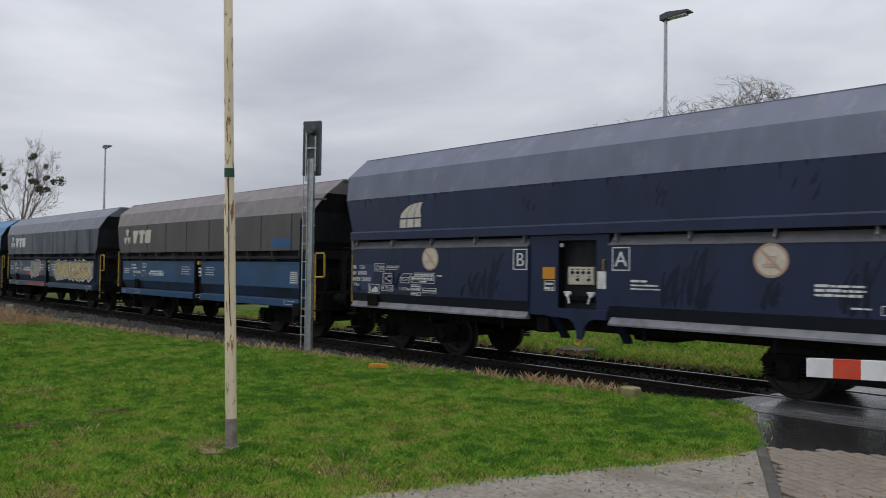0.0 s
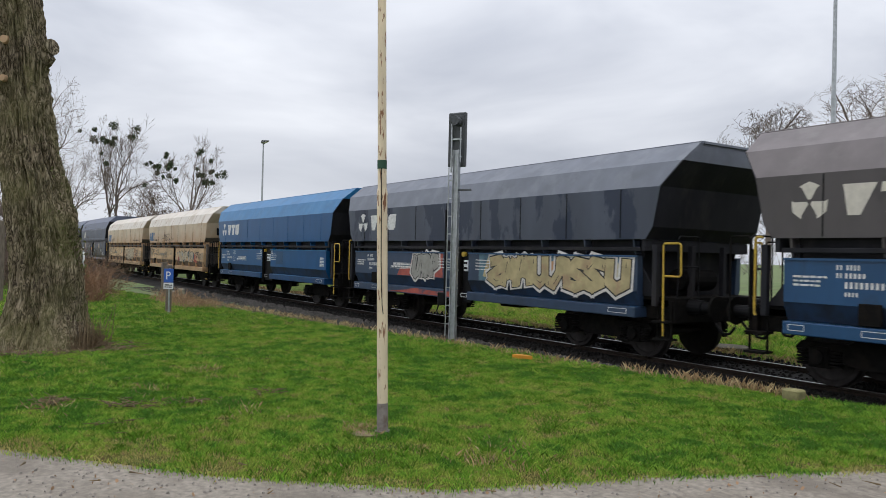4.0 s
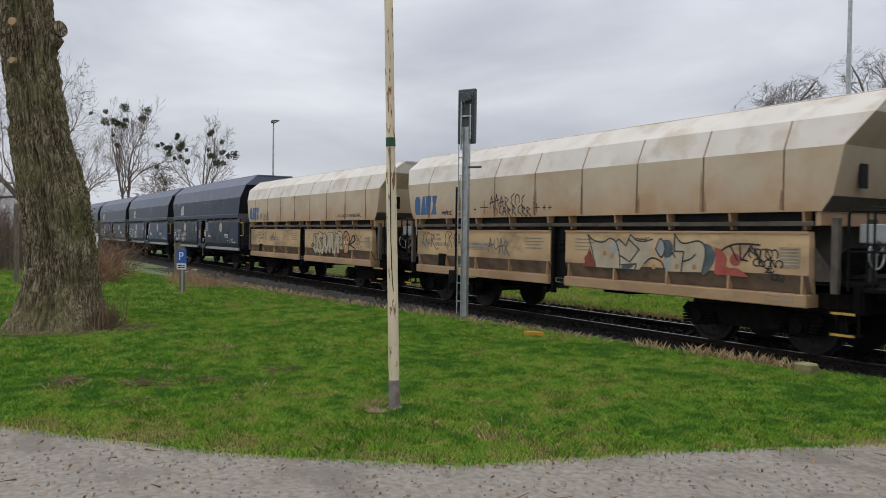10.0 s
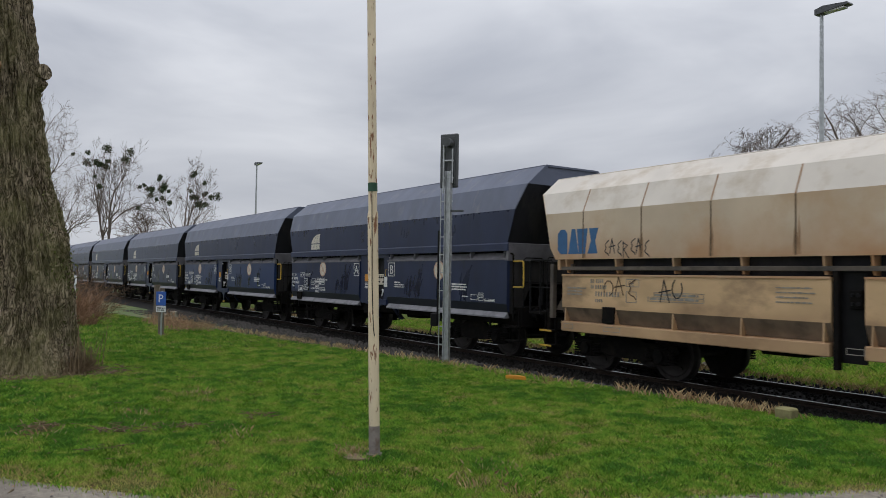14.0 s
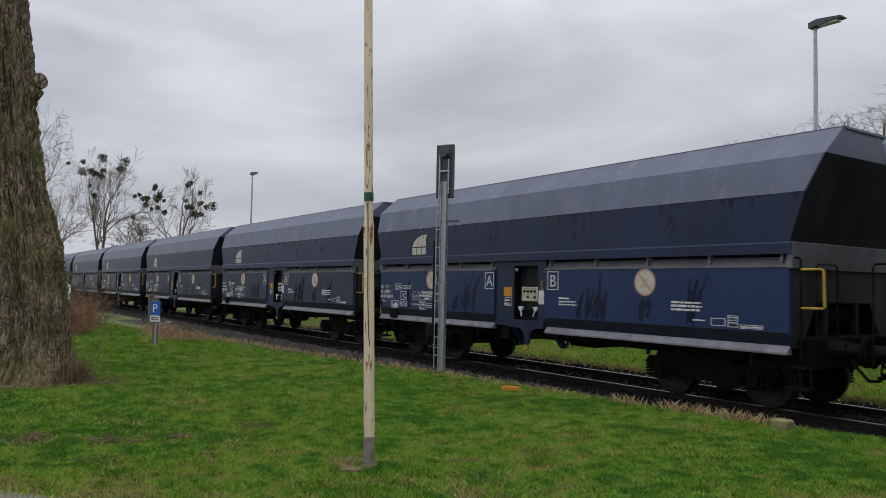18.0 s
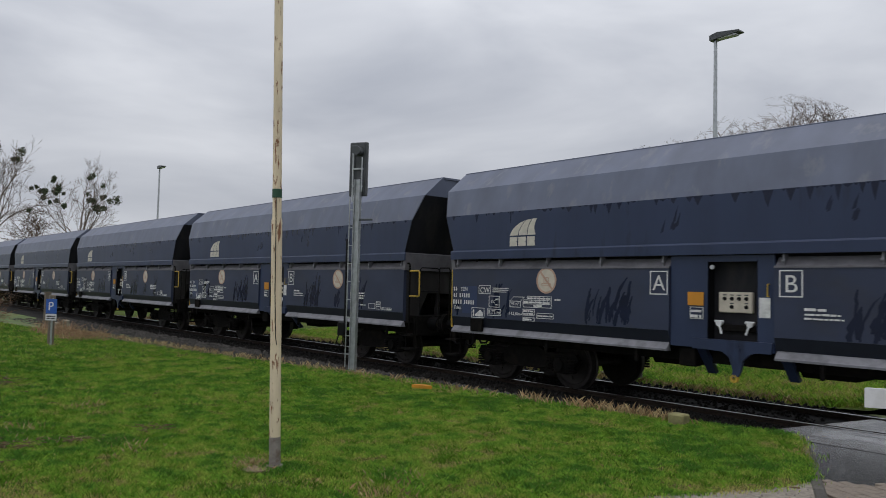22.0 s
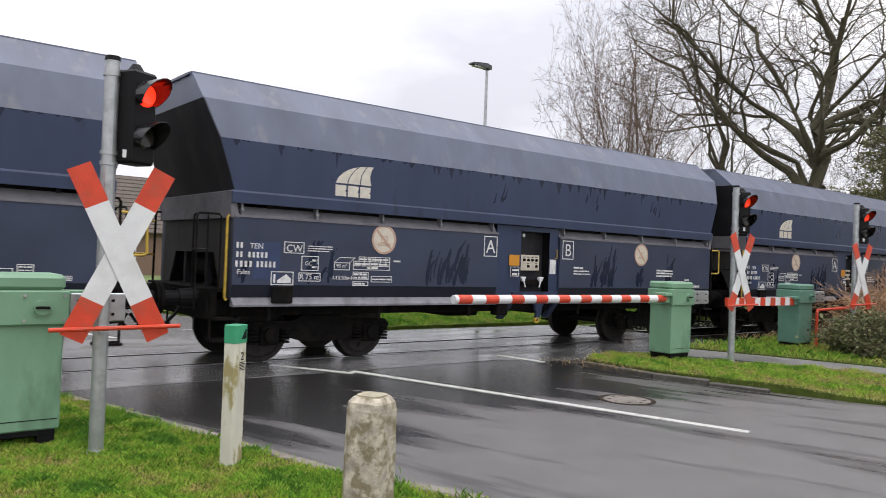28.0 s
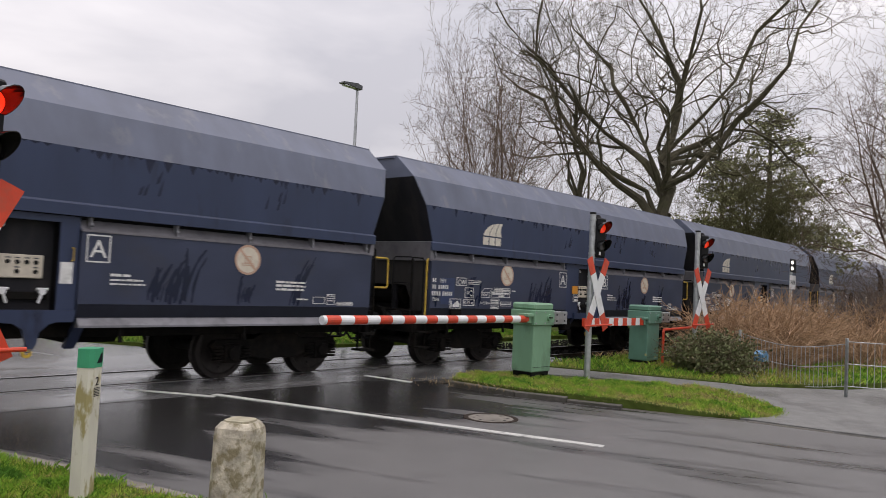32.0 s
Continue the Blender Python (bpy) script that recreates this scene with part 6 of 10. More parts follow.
stroke(bm, [(0.95, 1.30), (1.05, 1.40), (1.2, 1.34), (1.0, 1.27)], 0.045, YF - 0.009)
tagged(part("graffiti_outline", bm, M["spray_black"], beige_b, "bold black sprayed outline"), kind="stuff")
bm = bm_new()
for dx, dz in ((-0.1, 0.02), (0.08, 0.04), (0.0, -0.1)):
    fill(bm, blob(rng, 3.73 + dx, 1.44 + dz, 0.045, 0.045, 10, 0.05), YF - 0.0095)
tagged(part("graffiti_spots", bm, M["spray_white"], beige_b, "pale sprayed spots"), kind="stuff")
for wv, x0, x1, z0, z1, n, wd, m in ((beige_a, -2.25, -0.95, 2.36, 2.66, 22, 0.026, "spray_black"), (beige_a, -2.1, -0.75, 2.2, 2.4, 26, 0.024, "spray_black"), (beige_a, -4.3, -3.8, 2.24, 2.36, 9, 0.016, "spray_black"), (beige_a, -5.3, -4.6, 1.45, 1.8, 10, 0.025, "sandpaint_dark"), (beige_a, -4.2, -3.4, 1.4, 1.85, 12, 0.02, "spray_black"), (beige_a, -2.3, -1.5, 1.36, 1.7, 12, 0.03, "spray_mute"), 
                                     (beige_b, -4.4, -3.3, 2.22, 2.5, 22, 0.022, "spray_black"), (beige_b, -4.4, -3.6, 1.45, 1.8, 9, 0.022, "sandpaint_dark"), (beige_b, -3.1, -2.6, 1.4, 1.8, 7, 0.022, "spray_black"), (beige_b, 3.1, 3.34, 2.26, 2.36, 5, 0.016, "spray_black")):
    bm = bm_new()
    for line in scribble(rng, x0, x1, z0, z1, n):
        stroke(bm, line, wd, YS + 0.001 if z0 > 2 else YF - 0.0045)
    tagged(part("graffiti_tag", bm, M[m], wv, "scrawled sprayed tag"), kind="stuff")
lettering("¡GOT'A HANGOVER...", 0.15, M["spray_black"], beige_b, 3.4, -HW - 0.003, 2.26, "LEFT", "graffiti_words")["kind"] = "stuff"
bm = bm_new()
stroke(bm, blob(rng, 4.6, 1.5, 0.10, 0.10, 14, 0.02), 0.018, YF - 0.004, True)
stroke(bm, blob(rng, 4.6, 1.5, 0.05, 0.05, 10, 0.02), 0.016, YF - 0.004, True)
for i in range(9):
    a = i * 0.7
    stroke(bm, [(4.6 + 0.14 * math.cos(a), 1.5 + 0.14 * math.sin(a)), (4.6 + (0.3 + 0.2 * (i % 3 == 0)) * math.cos(a), 1.5 + 0.32 * math.sin(a))], 0.018, YF - 0.004)
tagged(part("graffiti_sun", bm, M["spray_black"], beige_b, "black sprayed sun"), kind="stuff")

lettering("NURSE", 0.14, M["spray_black"], beige_a, -4.25, -HW - 0.003, 2.25, "LEFT", "graffiti_words")["kind"] = "stuff"

navy_ab = navy_wagon("A", 0)
navy_ba = navy_wagon("B", 1)
navy_clean = navy_wagon("A", 2, "navy_deep", "navy_bright")
navy_deep_ab = navy_wagon("A", 3, "navy_deep", "navy_deep")
navy_deep_ba = navy_wagon("B", 4, "navy_deep", "navy_deep")
tagged(navy_clean, "deep navy hopper wagon with bright blue flaps, rolling")
SHIFT = {-7: -0.3, -6: 0.1, -5: -0.2, -4: -0.35}


def station(k, t):
    """Centre of wagon k on the track at t seconds."""
    table = [(0, -129.70), (8, -89.8), (16, -49.91), (20, -29.82), (24, -9.82), (28, 10.43), (32, 30.70)]
    for (a, p), (b, q) in zip(table, table[1:]):
        if t <= b:
            return p + (q - p) * (t - a) / (b - a) + 0.75 - PITCH * k + SHIFT.get(k, 0)
    return 0.0


used = set()
for k in range(-10, 9):
    src = {-8: brown, -7: slate, -6: blue, -5: beige_a, -4: beige_b, -10: navy_deep_ab, -9: navy_deep_ba, -3: navy_deep_ab, -2: navy_clean}.get(k) or (navy_ba if k in (2, 5) else navy_ab)
    w = src if src.name not in used else copy_thing(src, pose(0, 0, 0))
    used.add(src.name)
    w.matrix_basis = pose(station(k, 0), TRACK, RAIL)
    WAGONS[k] = w

# ---- the level crossing ----
M["lamp_red"] = glow("lit_red_lens", (1.0, 0.022, 0.008), 2.2)
M["lamp_dim"] = glow("far_red_lens", (0.9, 0.04, 0.01), 0.5)
M["hood"] = surf("glossy_black_hood", (0.012, 0.012, 0.013), 0.22, var=0.1, bump=0, spec=0.7)
M["lens_dark"] = surf("dark_lens", (0.02, 0.018, 0.015), 0.15, var=0.1, bump=0)
M["lamp_white"] = glow("white_signal_lens", (1.0, 0.97, 0.9), 2.0)
M["mosspost"] = surf("white_post_moss", (0.62, 0.60, 0.50), 0.6, var=0.1, scale=4, dirt=(0.27, 0.22, 0.055), dirt_amt=0.85, dirt_scale=5, dirt_at=0.5, edge=0.08, bump=0.1, stretch=(1.5, 1.5, 0.6))
M["greencap"] = surf("green_cap", (0.03, 0.30, 0.15), 0.5, var=0.12)
M["rustpole"] = surf("cream_pole_rust", (0.72, 0.61, 0.42), 0.6, var=0.12, scale=5, dirt=(0.20, 0.075, 0.025), dirt_amt=0.95, dirt_scale=13, dirt_at=0.575, edge=0.04, bump=0.25, bscale=40, stretch=(2.2, 2.2, 0.45))
M["polebase"] = surf("pole_base_grey", (0.24, 0.21, 0.19), 0.7, var=0.3, scale=12, dirt=(0.13, 0.075, 0.05), dirt_amt=0.9, dirt_scale=7, dirt_at=0.48)
M["bandgreen"] = surf("dark_green_band", (0.015, 0.07, 0.035), 0.5, var=0.2)
M["signblue"] = surf("parking_blue", (0.02, 0.10, 0.42), 0.4, var=0.1)
M["wood"] = surf("grey_wood", (0.16, 0.13, 0.10), 0.85, var=0.3, scale=10, bump=0.5, stretch=(3, 3, 0.5))


def make_barrier(m, label, x0, x1, y, z0, z1, mat, round_boom, n):
    b = thing("barrier", m, label, "barrier", "half barriers of the crossing")
    part("cabinet", boxed(-0.29, 0.29, -0.22, 0.22, 0.12, 1.0, 0.012), mat, b)
    for fx in (-0.2, 0.2):
        for fy in (-0.15, 0.15):
            part("foot", boxed(fx - 0.06, fx + 0.06, fy - 0.05, fy + 0.05, -0.02, 0.12), M["black"], b)
    part("base_frame", boxed(-0.265, 0.265, -0.205, 0.205, 0.07, 0.13, 0.01), M["black"], b)
    part("drive_head", boxed(-0.32, 0.32, -0.26, 0.26, 0.94, 1.21, 0.012), mat, b)
    part("lid", boxed(-0.31, 0.29, -0.25, 0.25, 1.21, 1.335, 0.03), mat, b)
    part("door_seam", boxed(-0.27, 0.27, -0.2235, -0.22, 0.2, 0.206), M["black"], b)
    hub = part("crank_hub", tube(bm_new(), (0.12, -0.26, 1.08), (0.12, -0.30, 1.08), 0.06, seg=16), mat, b)
    part("crank_pin", boxed(0.07, 0.17, -0.315, -0.30, 1.07, 1.09), M["black"], hub)
    for x, z in ((-0.28, 0.98), (-0.28, 1.17), (0.28, 0.98), (0.28, 1.17), (0.0, 0.98), (0.0, 1.17)):
        part("bolt", tube(bm_new(), (x, -0.26, z), (x, -0.272, z), 0.014, seg=6), M["galv"], b)
    for yy in (-0.24, 0.24):
        arm = part("counterweight_arm", boxed(0.321, 0.74, yy - 0.02, yy + 0.02, 0.96, 1.19, 0.008), M["galv"] if yy < 0 else mat, b, "pale metal counterweight arm")
        for x, z in ((0.38, 1.02), (0.38, 1.13), (0.64, 1.02), (0.64, 1.13)):
            part("bolt", tube(bm_new(), (x, yy - 0.02, z), (x, yy - 0.034, z), 0.014, seg=6), M["black"], arm)
    part("boom_holder", boxed(x0 - 0.02, -0.322, y - 0.05, y + 0.05, z0 - 0.07, z0 + 0.07, 0.008), mat, b)
    part("holder_bracket", boxed(-0.52, -0.322, y - 0.10, y + 0.12, z0 + 0.045, z0 + 0.10, 0.008), mat, b)
    ln = (x0 - x1) / n
    first = None
    for i in range(n):
        xa, xb = x0 - i * ln, x0 - (i + 1) * ln
        za, zb = z0 + (z1 - z0) * i / n, z0 + (z1 - z0) * (i + 1) / n
        bm = bm_new()
        if round_boom:
            tube(bm, (xa, y, za), (xb, y, zb), 0.062, seg=14)
        else:
            h = 0.078
            prism(bm, [(xa, za - h), (xa, za + h), (xb, zb + h), (xb, zb - h)], "y", y - 0.03, y + 0.03)
        part("boom_length", bm, M["red"] if i % 2 == 0 else M["signwhite"], b, "red boom length" if i % 2 == 0 else "white boom length")
    if round_boom:
        part("boom_tip", tube(bm_new(), (x1, y, z1), (x1 - 0.05, y, z1), 0.064, 0.058, seg=14), M["signwhite"], b)
    return b


make_barrier(pose(2.09, -3.32, 0), "pale green half barrier with a lowered red-and-white boom", -0.70, -4.50, -0.18, 1.055, 0.86, M["green"], False, 18)
make_barrier(pose(12.23, -2.33, 0), "pale green half barrier across the road, boom lowered", -0.42, -4.95, -0.15, 1.05, 1.05, M["green"], True, 19)
make_barrier(pose(16.66, -2.31, 0), "blue-green half barrier across the footpath, boom lowered", -0.40, -2.9, -0.15, 0.98, 0.98, M["teal"], False, 13)


def cross_sign(x, y, m, label, lamp, heading=0.0, top=2.99, zc=1.73):
    """Steel mast with crossbuck, tray and a two-lamp road signal."""
    c = thing("crossing_signal", m, label, "crossing signal", "crossbuck masts of the crossing")
    part("mast", tube(bm_new(), (0, 0, -0.05), (0, 0, top), 0.055, seg=18), M["galv"], c)
    part("mast_cap", tube(bm_new(), (0, 0, top), (0, 0, top + 0.035), 0.06, 0.055, seg=18), M["black"], c)
    part("mast_foot", tube(bm_new(), (0, 0, -0.03), (0, 0, 0.03), 0.085, 0.06, seg=18), M["galv"], c)
    for z in (top - 0.12, top - 0.72, top - 0.80, zc + 0.3):
        part("clamp", tube(bm_new(), (0, 0, z), (0, 0, z + 0.03), 0.064, seg=18), M["galv"], c)
    ang = math.atan2(1.30, 0.62)
    L, wd = 1.42, 0.175
    for k, s in enumerate((1, -1)):
        dx, dz = math.cos(ang) * s, math.sin(ang)
        def bar(t0, t1):
            nx, nz = -dz, dx
            return [(0.09 + dx * t + nx * wd / 2 * q, zc + dz * t + nz * wd / 2 * q) for t, q in ((t0, -1), (t1, -1), (t1, 1), (t0, 1))]
        yk = -0.085 - 0.012 * k
        part("cross_arm", prism(bm_new(), bar(-0.40, 0.40), "y", yk - 0.008, yk), M["signwhite"], c, "white crossbuck arm")
        for a, b in ((-L / 2, -0.40), (0.40, L / 2)):
            part("arm_end", prism(bm_new(), bar(a, b), "y", yk - 0.008, yk), M["red"], c, "red crossbuck end")
    part("tray", pipe(bm_new(), [(-0.37, -0.14, zc - 0.57), (0.55, -0.14, zc - 0.55)], 0.017, 8), M["red"], c, "orange-red tray rod")
    part("tray_bracket", boxed(-0.03, 0.03, -0.14, -0.05, zc - 0.59, zc - 0.55), M["galv"], c)
    head = part("signal_housing", boxed(0.06, 0.30, -0.10, 0.10, top - 0.78, top - 0.06, 0.02), M["black"], c)
    turn = pose(0.18, 0, 0, 0, 0, 32 if lamp == "lit" else -16) @ pose(-0.18, 0, 0)
    head.matrix_basis = turn
    part("housing_arm", boxed(0.0, 0.10, -0.03, 0.03, top - 0.16, top - 0.12), M["black"], c)
    part("housing_arm", boxed(0.0, 0.10, -0.03, 0.03, top - 0.74, top - 0.70), M["black"], c)
    part("bell", tube(bm_new(), (0.17, 0.0, top - 0.06), (0.17, 0.0, top + 0.0), 0.07, 0.03, seg=14), M["black"], c)
    for i, (z, lit) in enumerate(((top - 0.24, True), (top - 0.57, False))):
        for a in (0.56 if lamp == "lit" else -0.28,):
            d = Vector((math.sin(a), -math.cos(a), 0))
            o = turn @ Vector((0.18, -0.10, z))
            r = 0.105
            part("lens", tube(bm_new(), o, o + d * 0.025, r - 0.01, r - 0.03, seg=20), (M["lamp_red"] if lamp == "lit" else M["lamp_dim"]) if lit else M["lens_dark"], c, "lit red lens" if lit else "dark lens")
            # hood: open half tube that reaches forward over the lens
            bm = bm_new()
            u, v = Vector((0, 0, 1)), d.cross(Vector((0, 0, 1)))
            rings = []
            for q, rr in ((0.0, r), (1.0, r + 0.008)):
                rows = []
                for k in range(15):
                    t = radians(-140 + 280 * k / 14)
                    ln = 0.22 if q else 0.0
                    rows.append(bm.verts.new(o + d * ln * (0.55 + 0.45 * math.cos(t)) + (u * math.cos(t) + v * math.sin(t)) * rr))
                rings.append(rows)
            for k in range(14):
                bm.faces.new((rings[0][k], rings[0][k + 1], rings[1][k + 1], rings[1][k]))
            hood = part("hood", bm, M["hood"], c)
            so = hood.modifiers.new("thickness", "SOLIDIFY")
            so.thickness = 0.006
    part("aiming_lamp", boxed(0.08, 0.13, -0.11, -0.10, top - 0.74, top - 0.68), M["signwhite"], c)
    return c


cross_sign(0, 0, pose(2.55, -3.96, 0, 0, 0, -6), "grey mast with red-and-white crossbuck and lit red lamp", "lit", zc=1.52)
cross_sign(0, 0, pose(12.95, -3.06, 0, 0, 0, -2), "grey mast with crossbuck and dim red lamp by the road", "dim", zc=1.54)
cross_sign(0, 0, pose(16.96, -3.35, 0, 0, 0, -6), "grey mast with crossbuck beside the footpath", "dim", zc=1.54)

cross_sign(0, 0, pose(-3.0, 6.5, 0, 0, 0, 118), "grey mast with crossbuck beyond the track, seen from behind", "dim", zc=1.54)
cb = thing("signal_cabinet", pose(-2.45, 6.7, 0, 0, 0, 8), "pale green switch cabinet beside the far mast", "cabinet")
part("body", boxed(-0.55, 0.55, -0.22, 0.22, 0.0, 0.98, 0.012), M["green"], cb)
part("lid", boxed(-0.58, 0.58, -0.25, 0.25, 0.98, 1.06, 0.015), M["green"], cb)
part("door_seam", boxed(-0.004, 0.004, -0.224, -0.22, 0.08, 0.94), M["black"], cb)
part("plinth", boxed(-0.5, 0.5, -0.2, 0.2, -0.1, 0.0), M["concrete"], cb)

# marker post and stone bollard
p = thing("marker_post", pose(3.28, -4.77, 0, 0, 0, 35), "white plastic marker post with green cap and moss", "marker post")
bm = bm_new()
prism(bm, [(-0.082, -0.04), (-0.05, -0.06), (0.05, -0.06), (0.082, -0.04), (0.082, 0.04), (0.05, 0.06), (-0.05, 0.06), (-0.082, 0.04)], "z", -0.05, 0.90)
part("shaft", bm, M["mosspost"], p)
bm = bm_new()
prism(bm, [(-0.085, -0.042), (-0.052, -0.063), (0.052, -0.063), (0.085, -0.042), (0.085, 0.042), (0.052, 0.063), (-0.052, 0.063), (-0.085, 0.042)], "z", 0.90, 1.03)
part("cap", bm, M["greencap"], p, "green cap with a black mark")
part("cap_mark", prism(bm_new(), [(-0.02, 0.93), (0.04, 0.93), (0.04, 0.995), (0.03, 1.0), (0.0, 0.96)], "y", -0.066, -0.063), M["black"], p)
lettering("2", 0.085, M["black"], p, -0.022, -0.062, 0.775, "LEFT", "digit")
bm = bm_new()
for i in range(6):
    box(bm, -0.03, 0.035, -0.0625, -0.06, 0.70 + i * 0.011, 0.705 + i * 0.011)
part("small_print", bm, M["black"], p)

bo = thing("bollard", pose(3.23, -6.69, 0, 0, 0, 28), "weathered white-washed concrete bollard with flaking paint", "bollard")
bm = bm_new()
r = 0.112
secs = [(-0.08, r), (0.25, r * 1.0), (0.5, r * 0.985), (0.76, r * 0.97), (0.80, r * 0.91), (0.828, r * 0.72)]
rg = []
for z, q in secs:
    c = q * 0.72
    rg.append([bm.verts.new((x + random.uniform(-0.004, 0.004), y + random.uniform(-0.004, 0.004), z)) for x, y in ((-q, -c), (-c, -q), (c, -q), (q, -c), (q, c), (c, q), (-c, q), (-q, c))])
for a, b in zip(rg, rg[1:]):
    for i in range(8):
        bm.faces.new((a[i], a[(i + 1) % 8], b[(i + 1) % 8], b[i]))
bm.faces.new(rg[-1])
bm.faces.new(rg[0][::-1])
M["oldtop"] = surf("bare_concrete_top", (0.36, 0.33, 0.24), 0.9, var=0.3, scale=14, bump=0.8, bscale=40)
M["flaking"] = surf("flaking_whitewash", (0.44, 0.40, 0.32), 0.85, var=0.4, scale=16, dirt=(0.19, 0.16, 0.085), dirt_amt=0.85, dirt_scale=11, dirt_at=0.48, edge=0.10, bump=0.7, bscale=35)
part("shaft", bm, M["flaking"], bo)
bm = bm_new()
prism(bm, [(-0.07, -0.045), (-0.045, -0.07), (0.045, -0.07), (0.07, -0.045), (0.07, 0.045), (0.045, 0.07), (-0.045, 0.07), (-0.07, 0.045)], "z", 0.80, 0.838)
part("worn_top", bm, M["oldtop"], bo, "bare mossy concrete top")

# ---- lawn side: pole, track signal, parking sign ----
bm = bm_new()
prism(bm, [(-6.14 + 0.14 * math.cos(0.449 * i) * (1 + 0.2 * math.sin(4.1 * i)), -6.96 + 0.18 * math.sin(0.449 * i) * (1 + 0.2 * math.cos(2.7 * i))) for i in range(14)], "z", -0.02, 0.036)
tagged(part("bare_patch", bm, M["bare_soil"]), "bare trampled soil at the pole foot", "soil", kind="structure")
po = thing("flag_pole", pose(-6.11, -6.84, 0, 1.25, -0.81, 0), "tall cream steel pole streaked with rust, standing in grass", "pole")
part("lower_tube", tube(bm_new(), (0, 0, 0.30), (0, 0, 2.25), 0.05, 0.048, seg=18), M["rustpole"], po)
part("upper_tube", tube(bm_new(), (0, 0, 2.25), (0, 0, 6.8), 0.041, 0.037, seg=18), M["rustpole"], po)
part("base_sleeve", tube(bm_new(), (0, 0, -0.05), (0, 0, 0.30), 0.052, 0.051, seg=18), M["polebase"], po, "bare grey pole foot")
part("base_ring", tube(bm_new(), (0, 0, 0.0), (0, 0, 0.05), 0.075, 0.07, seg=18), M["polebase"], po)
part("band", tube(bm_new(), (0, 0, 2.45), (0, 0, 2.53), 0.0445, seg=18), M["bandgreen"], po, "dark green band")
part("collar", tube(bm_new(), (0, 0, 2.21), (0, 0, 2.27), 0.052, 0.043, seg=18), M["rustpole"], po)
part("halyard", pipe(bm_new(), [(0.04, -0.03, 2.45), (0.047, -0.035, 2.0), (0.043, -0.036, 1.6), (0.05, -0.03, 1.2), (0.052, -0.02, 1.12)], 0.004, 6), M["black"], po)

sg = thing("track_signal", pose(-12.52, -1.71, -0.05, 0, 0, 28), "galvanised signal mast with a dark signal head seen from behind", "signal")
for x in (-0.06, 0.06):
    part("mast_flange", boxed(x - 0.006, x + 0.006, -0.05, 0.05, 0.0, 3.85), M["galv"], sg)
part("mast_web", boxed(-0.054, 0.054, -0.006, 0.006, 0.0, 3.85), M["galv"], sg)
part("foundation", boxed(-0.2, 0.2, -0.2, 0.2, -0.3, 0.02), M["concrete"], sg)
hd = part("signal_head", boxed(-0.24, 0.16, 0.06, 0.14, 3.52, 4.62, 0.02), M["greybox"], sg, "dark signal head with rounded corners")
part("head_rim", boxed(-0.20, 0.12, 0.045, 0.06, 3.58, 4.56, 0.01), M["greybox"], hd)
part("lamp_housing", tube(bm_new(), (0.0, -0.12, 4.42), (0.0, 0.06, 4.42), 0.09, seg=14), M["greybox"], hd)
part("head_tube", pipe(bm_new(), [(-0.12, 0.0, 3.4), (-0.12, 0.0, 4.4), (-0.09, 0.0, 4.47), (-0.02, 0.0, 4.47)], 0.018, 8), M["galv"], sg)
part("head_tube", pipe(bm_new(), [(0.08, 0.0, 3.6), (0.08, 0.0, 4.3)], 0.015, 8), M["galv"], sg)
for z in (3.7, 4.05):
    part("head_strut", boxed(-0.12, 0.09, -0.015, 0.05, z, z + 0.03), M["galv"], sg)
part("ladder_rail", pipe(bm_new(), [(-0.17, 0.0, 0.1), (-0.17, 0.0, 3.5)], 0.012, 6), M["galv"], sg)
for i in range(9):
    part("rung", boxed(-0.18, 0.10, -0.012, 0.012, 0.35 + i * 0.36, 0.37 + i * 0.36), M["galv"], sg)
part("cable_duct", pipe(bm_new(), [(-0.21, 0.02, 0.95), (-0.21, 0.02, 2.65)], 0.028, 8), M["black"], sg)
part("side_arm", boxed(0.06, 0.34, -0.02, 0.02, 3.02, 3.06, 0.005), M["greybox"], sg)
part("junction_box", boxed(-0.34, -0.19, -0.06, 0.06, 0.72, 0.98, 0.015), M["black"], sg)
part("cable_loop", pipe(bm_new(), [(-0.3, -0.05, 0.75), (-0.33, -0.08, 0.6), (-0.26, -0.08, 0.52), (-0.2, -0.05, 0.6)], 0.014, 6), M["black"], sg)

ps = thing("parking_sign", pose(-20.4, -5.32, 0, 0, 0, 42), "blue parking sign with white letter on a thin post", "road sign")
part("post", tube(bm_new(), (0, 0, -0.05), (0, 0, 1.17), 0.024, seg=10), M["galv"], ps)
pl = part("panel", boxed(-0.145, 0.145, -0.045, -0.033, 0.80, 1.16, 0.004), M["signblue"], ps)
lettering("P", 0.30, M["signwhite"], pl, -0.01, -0.0475, 0.88, "CENTER", "letter")
part("lower_panel", boxed(-0.145, 0.145, -0.045, -0.033, 0.63, 0.79, 0.004), M["signwhite"], ps, "small white plate")
bars(ps, M["black"], [(-0.11, 0.72, 0.22, 0.03), (-0.11, 0.67, 0.22, 0.03)], -0.0455, "plate_print")
tagged(part("wooden_post", boxed(-20.85, -20.72, -5.3, -5.17, -0.05, 1.25, 0.015), M["wood"]), "squared grey wooden post in the grass", "post")
tagged(part("wooden_post", boxed(-25.9, -25.76, -8.9, -8.76, -0.05, 2.4, 0.015), M["wood"]), "tall wooden post beside the shrubs", "post")

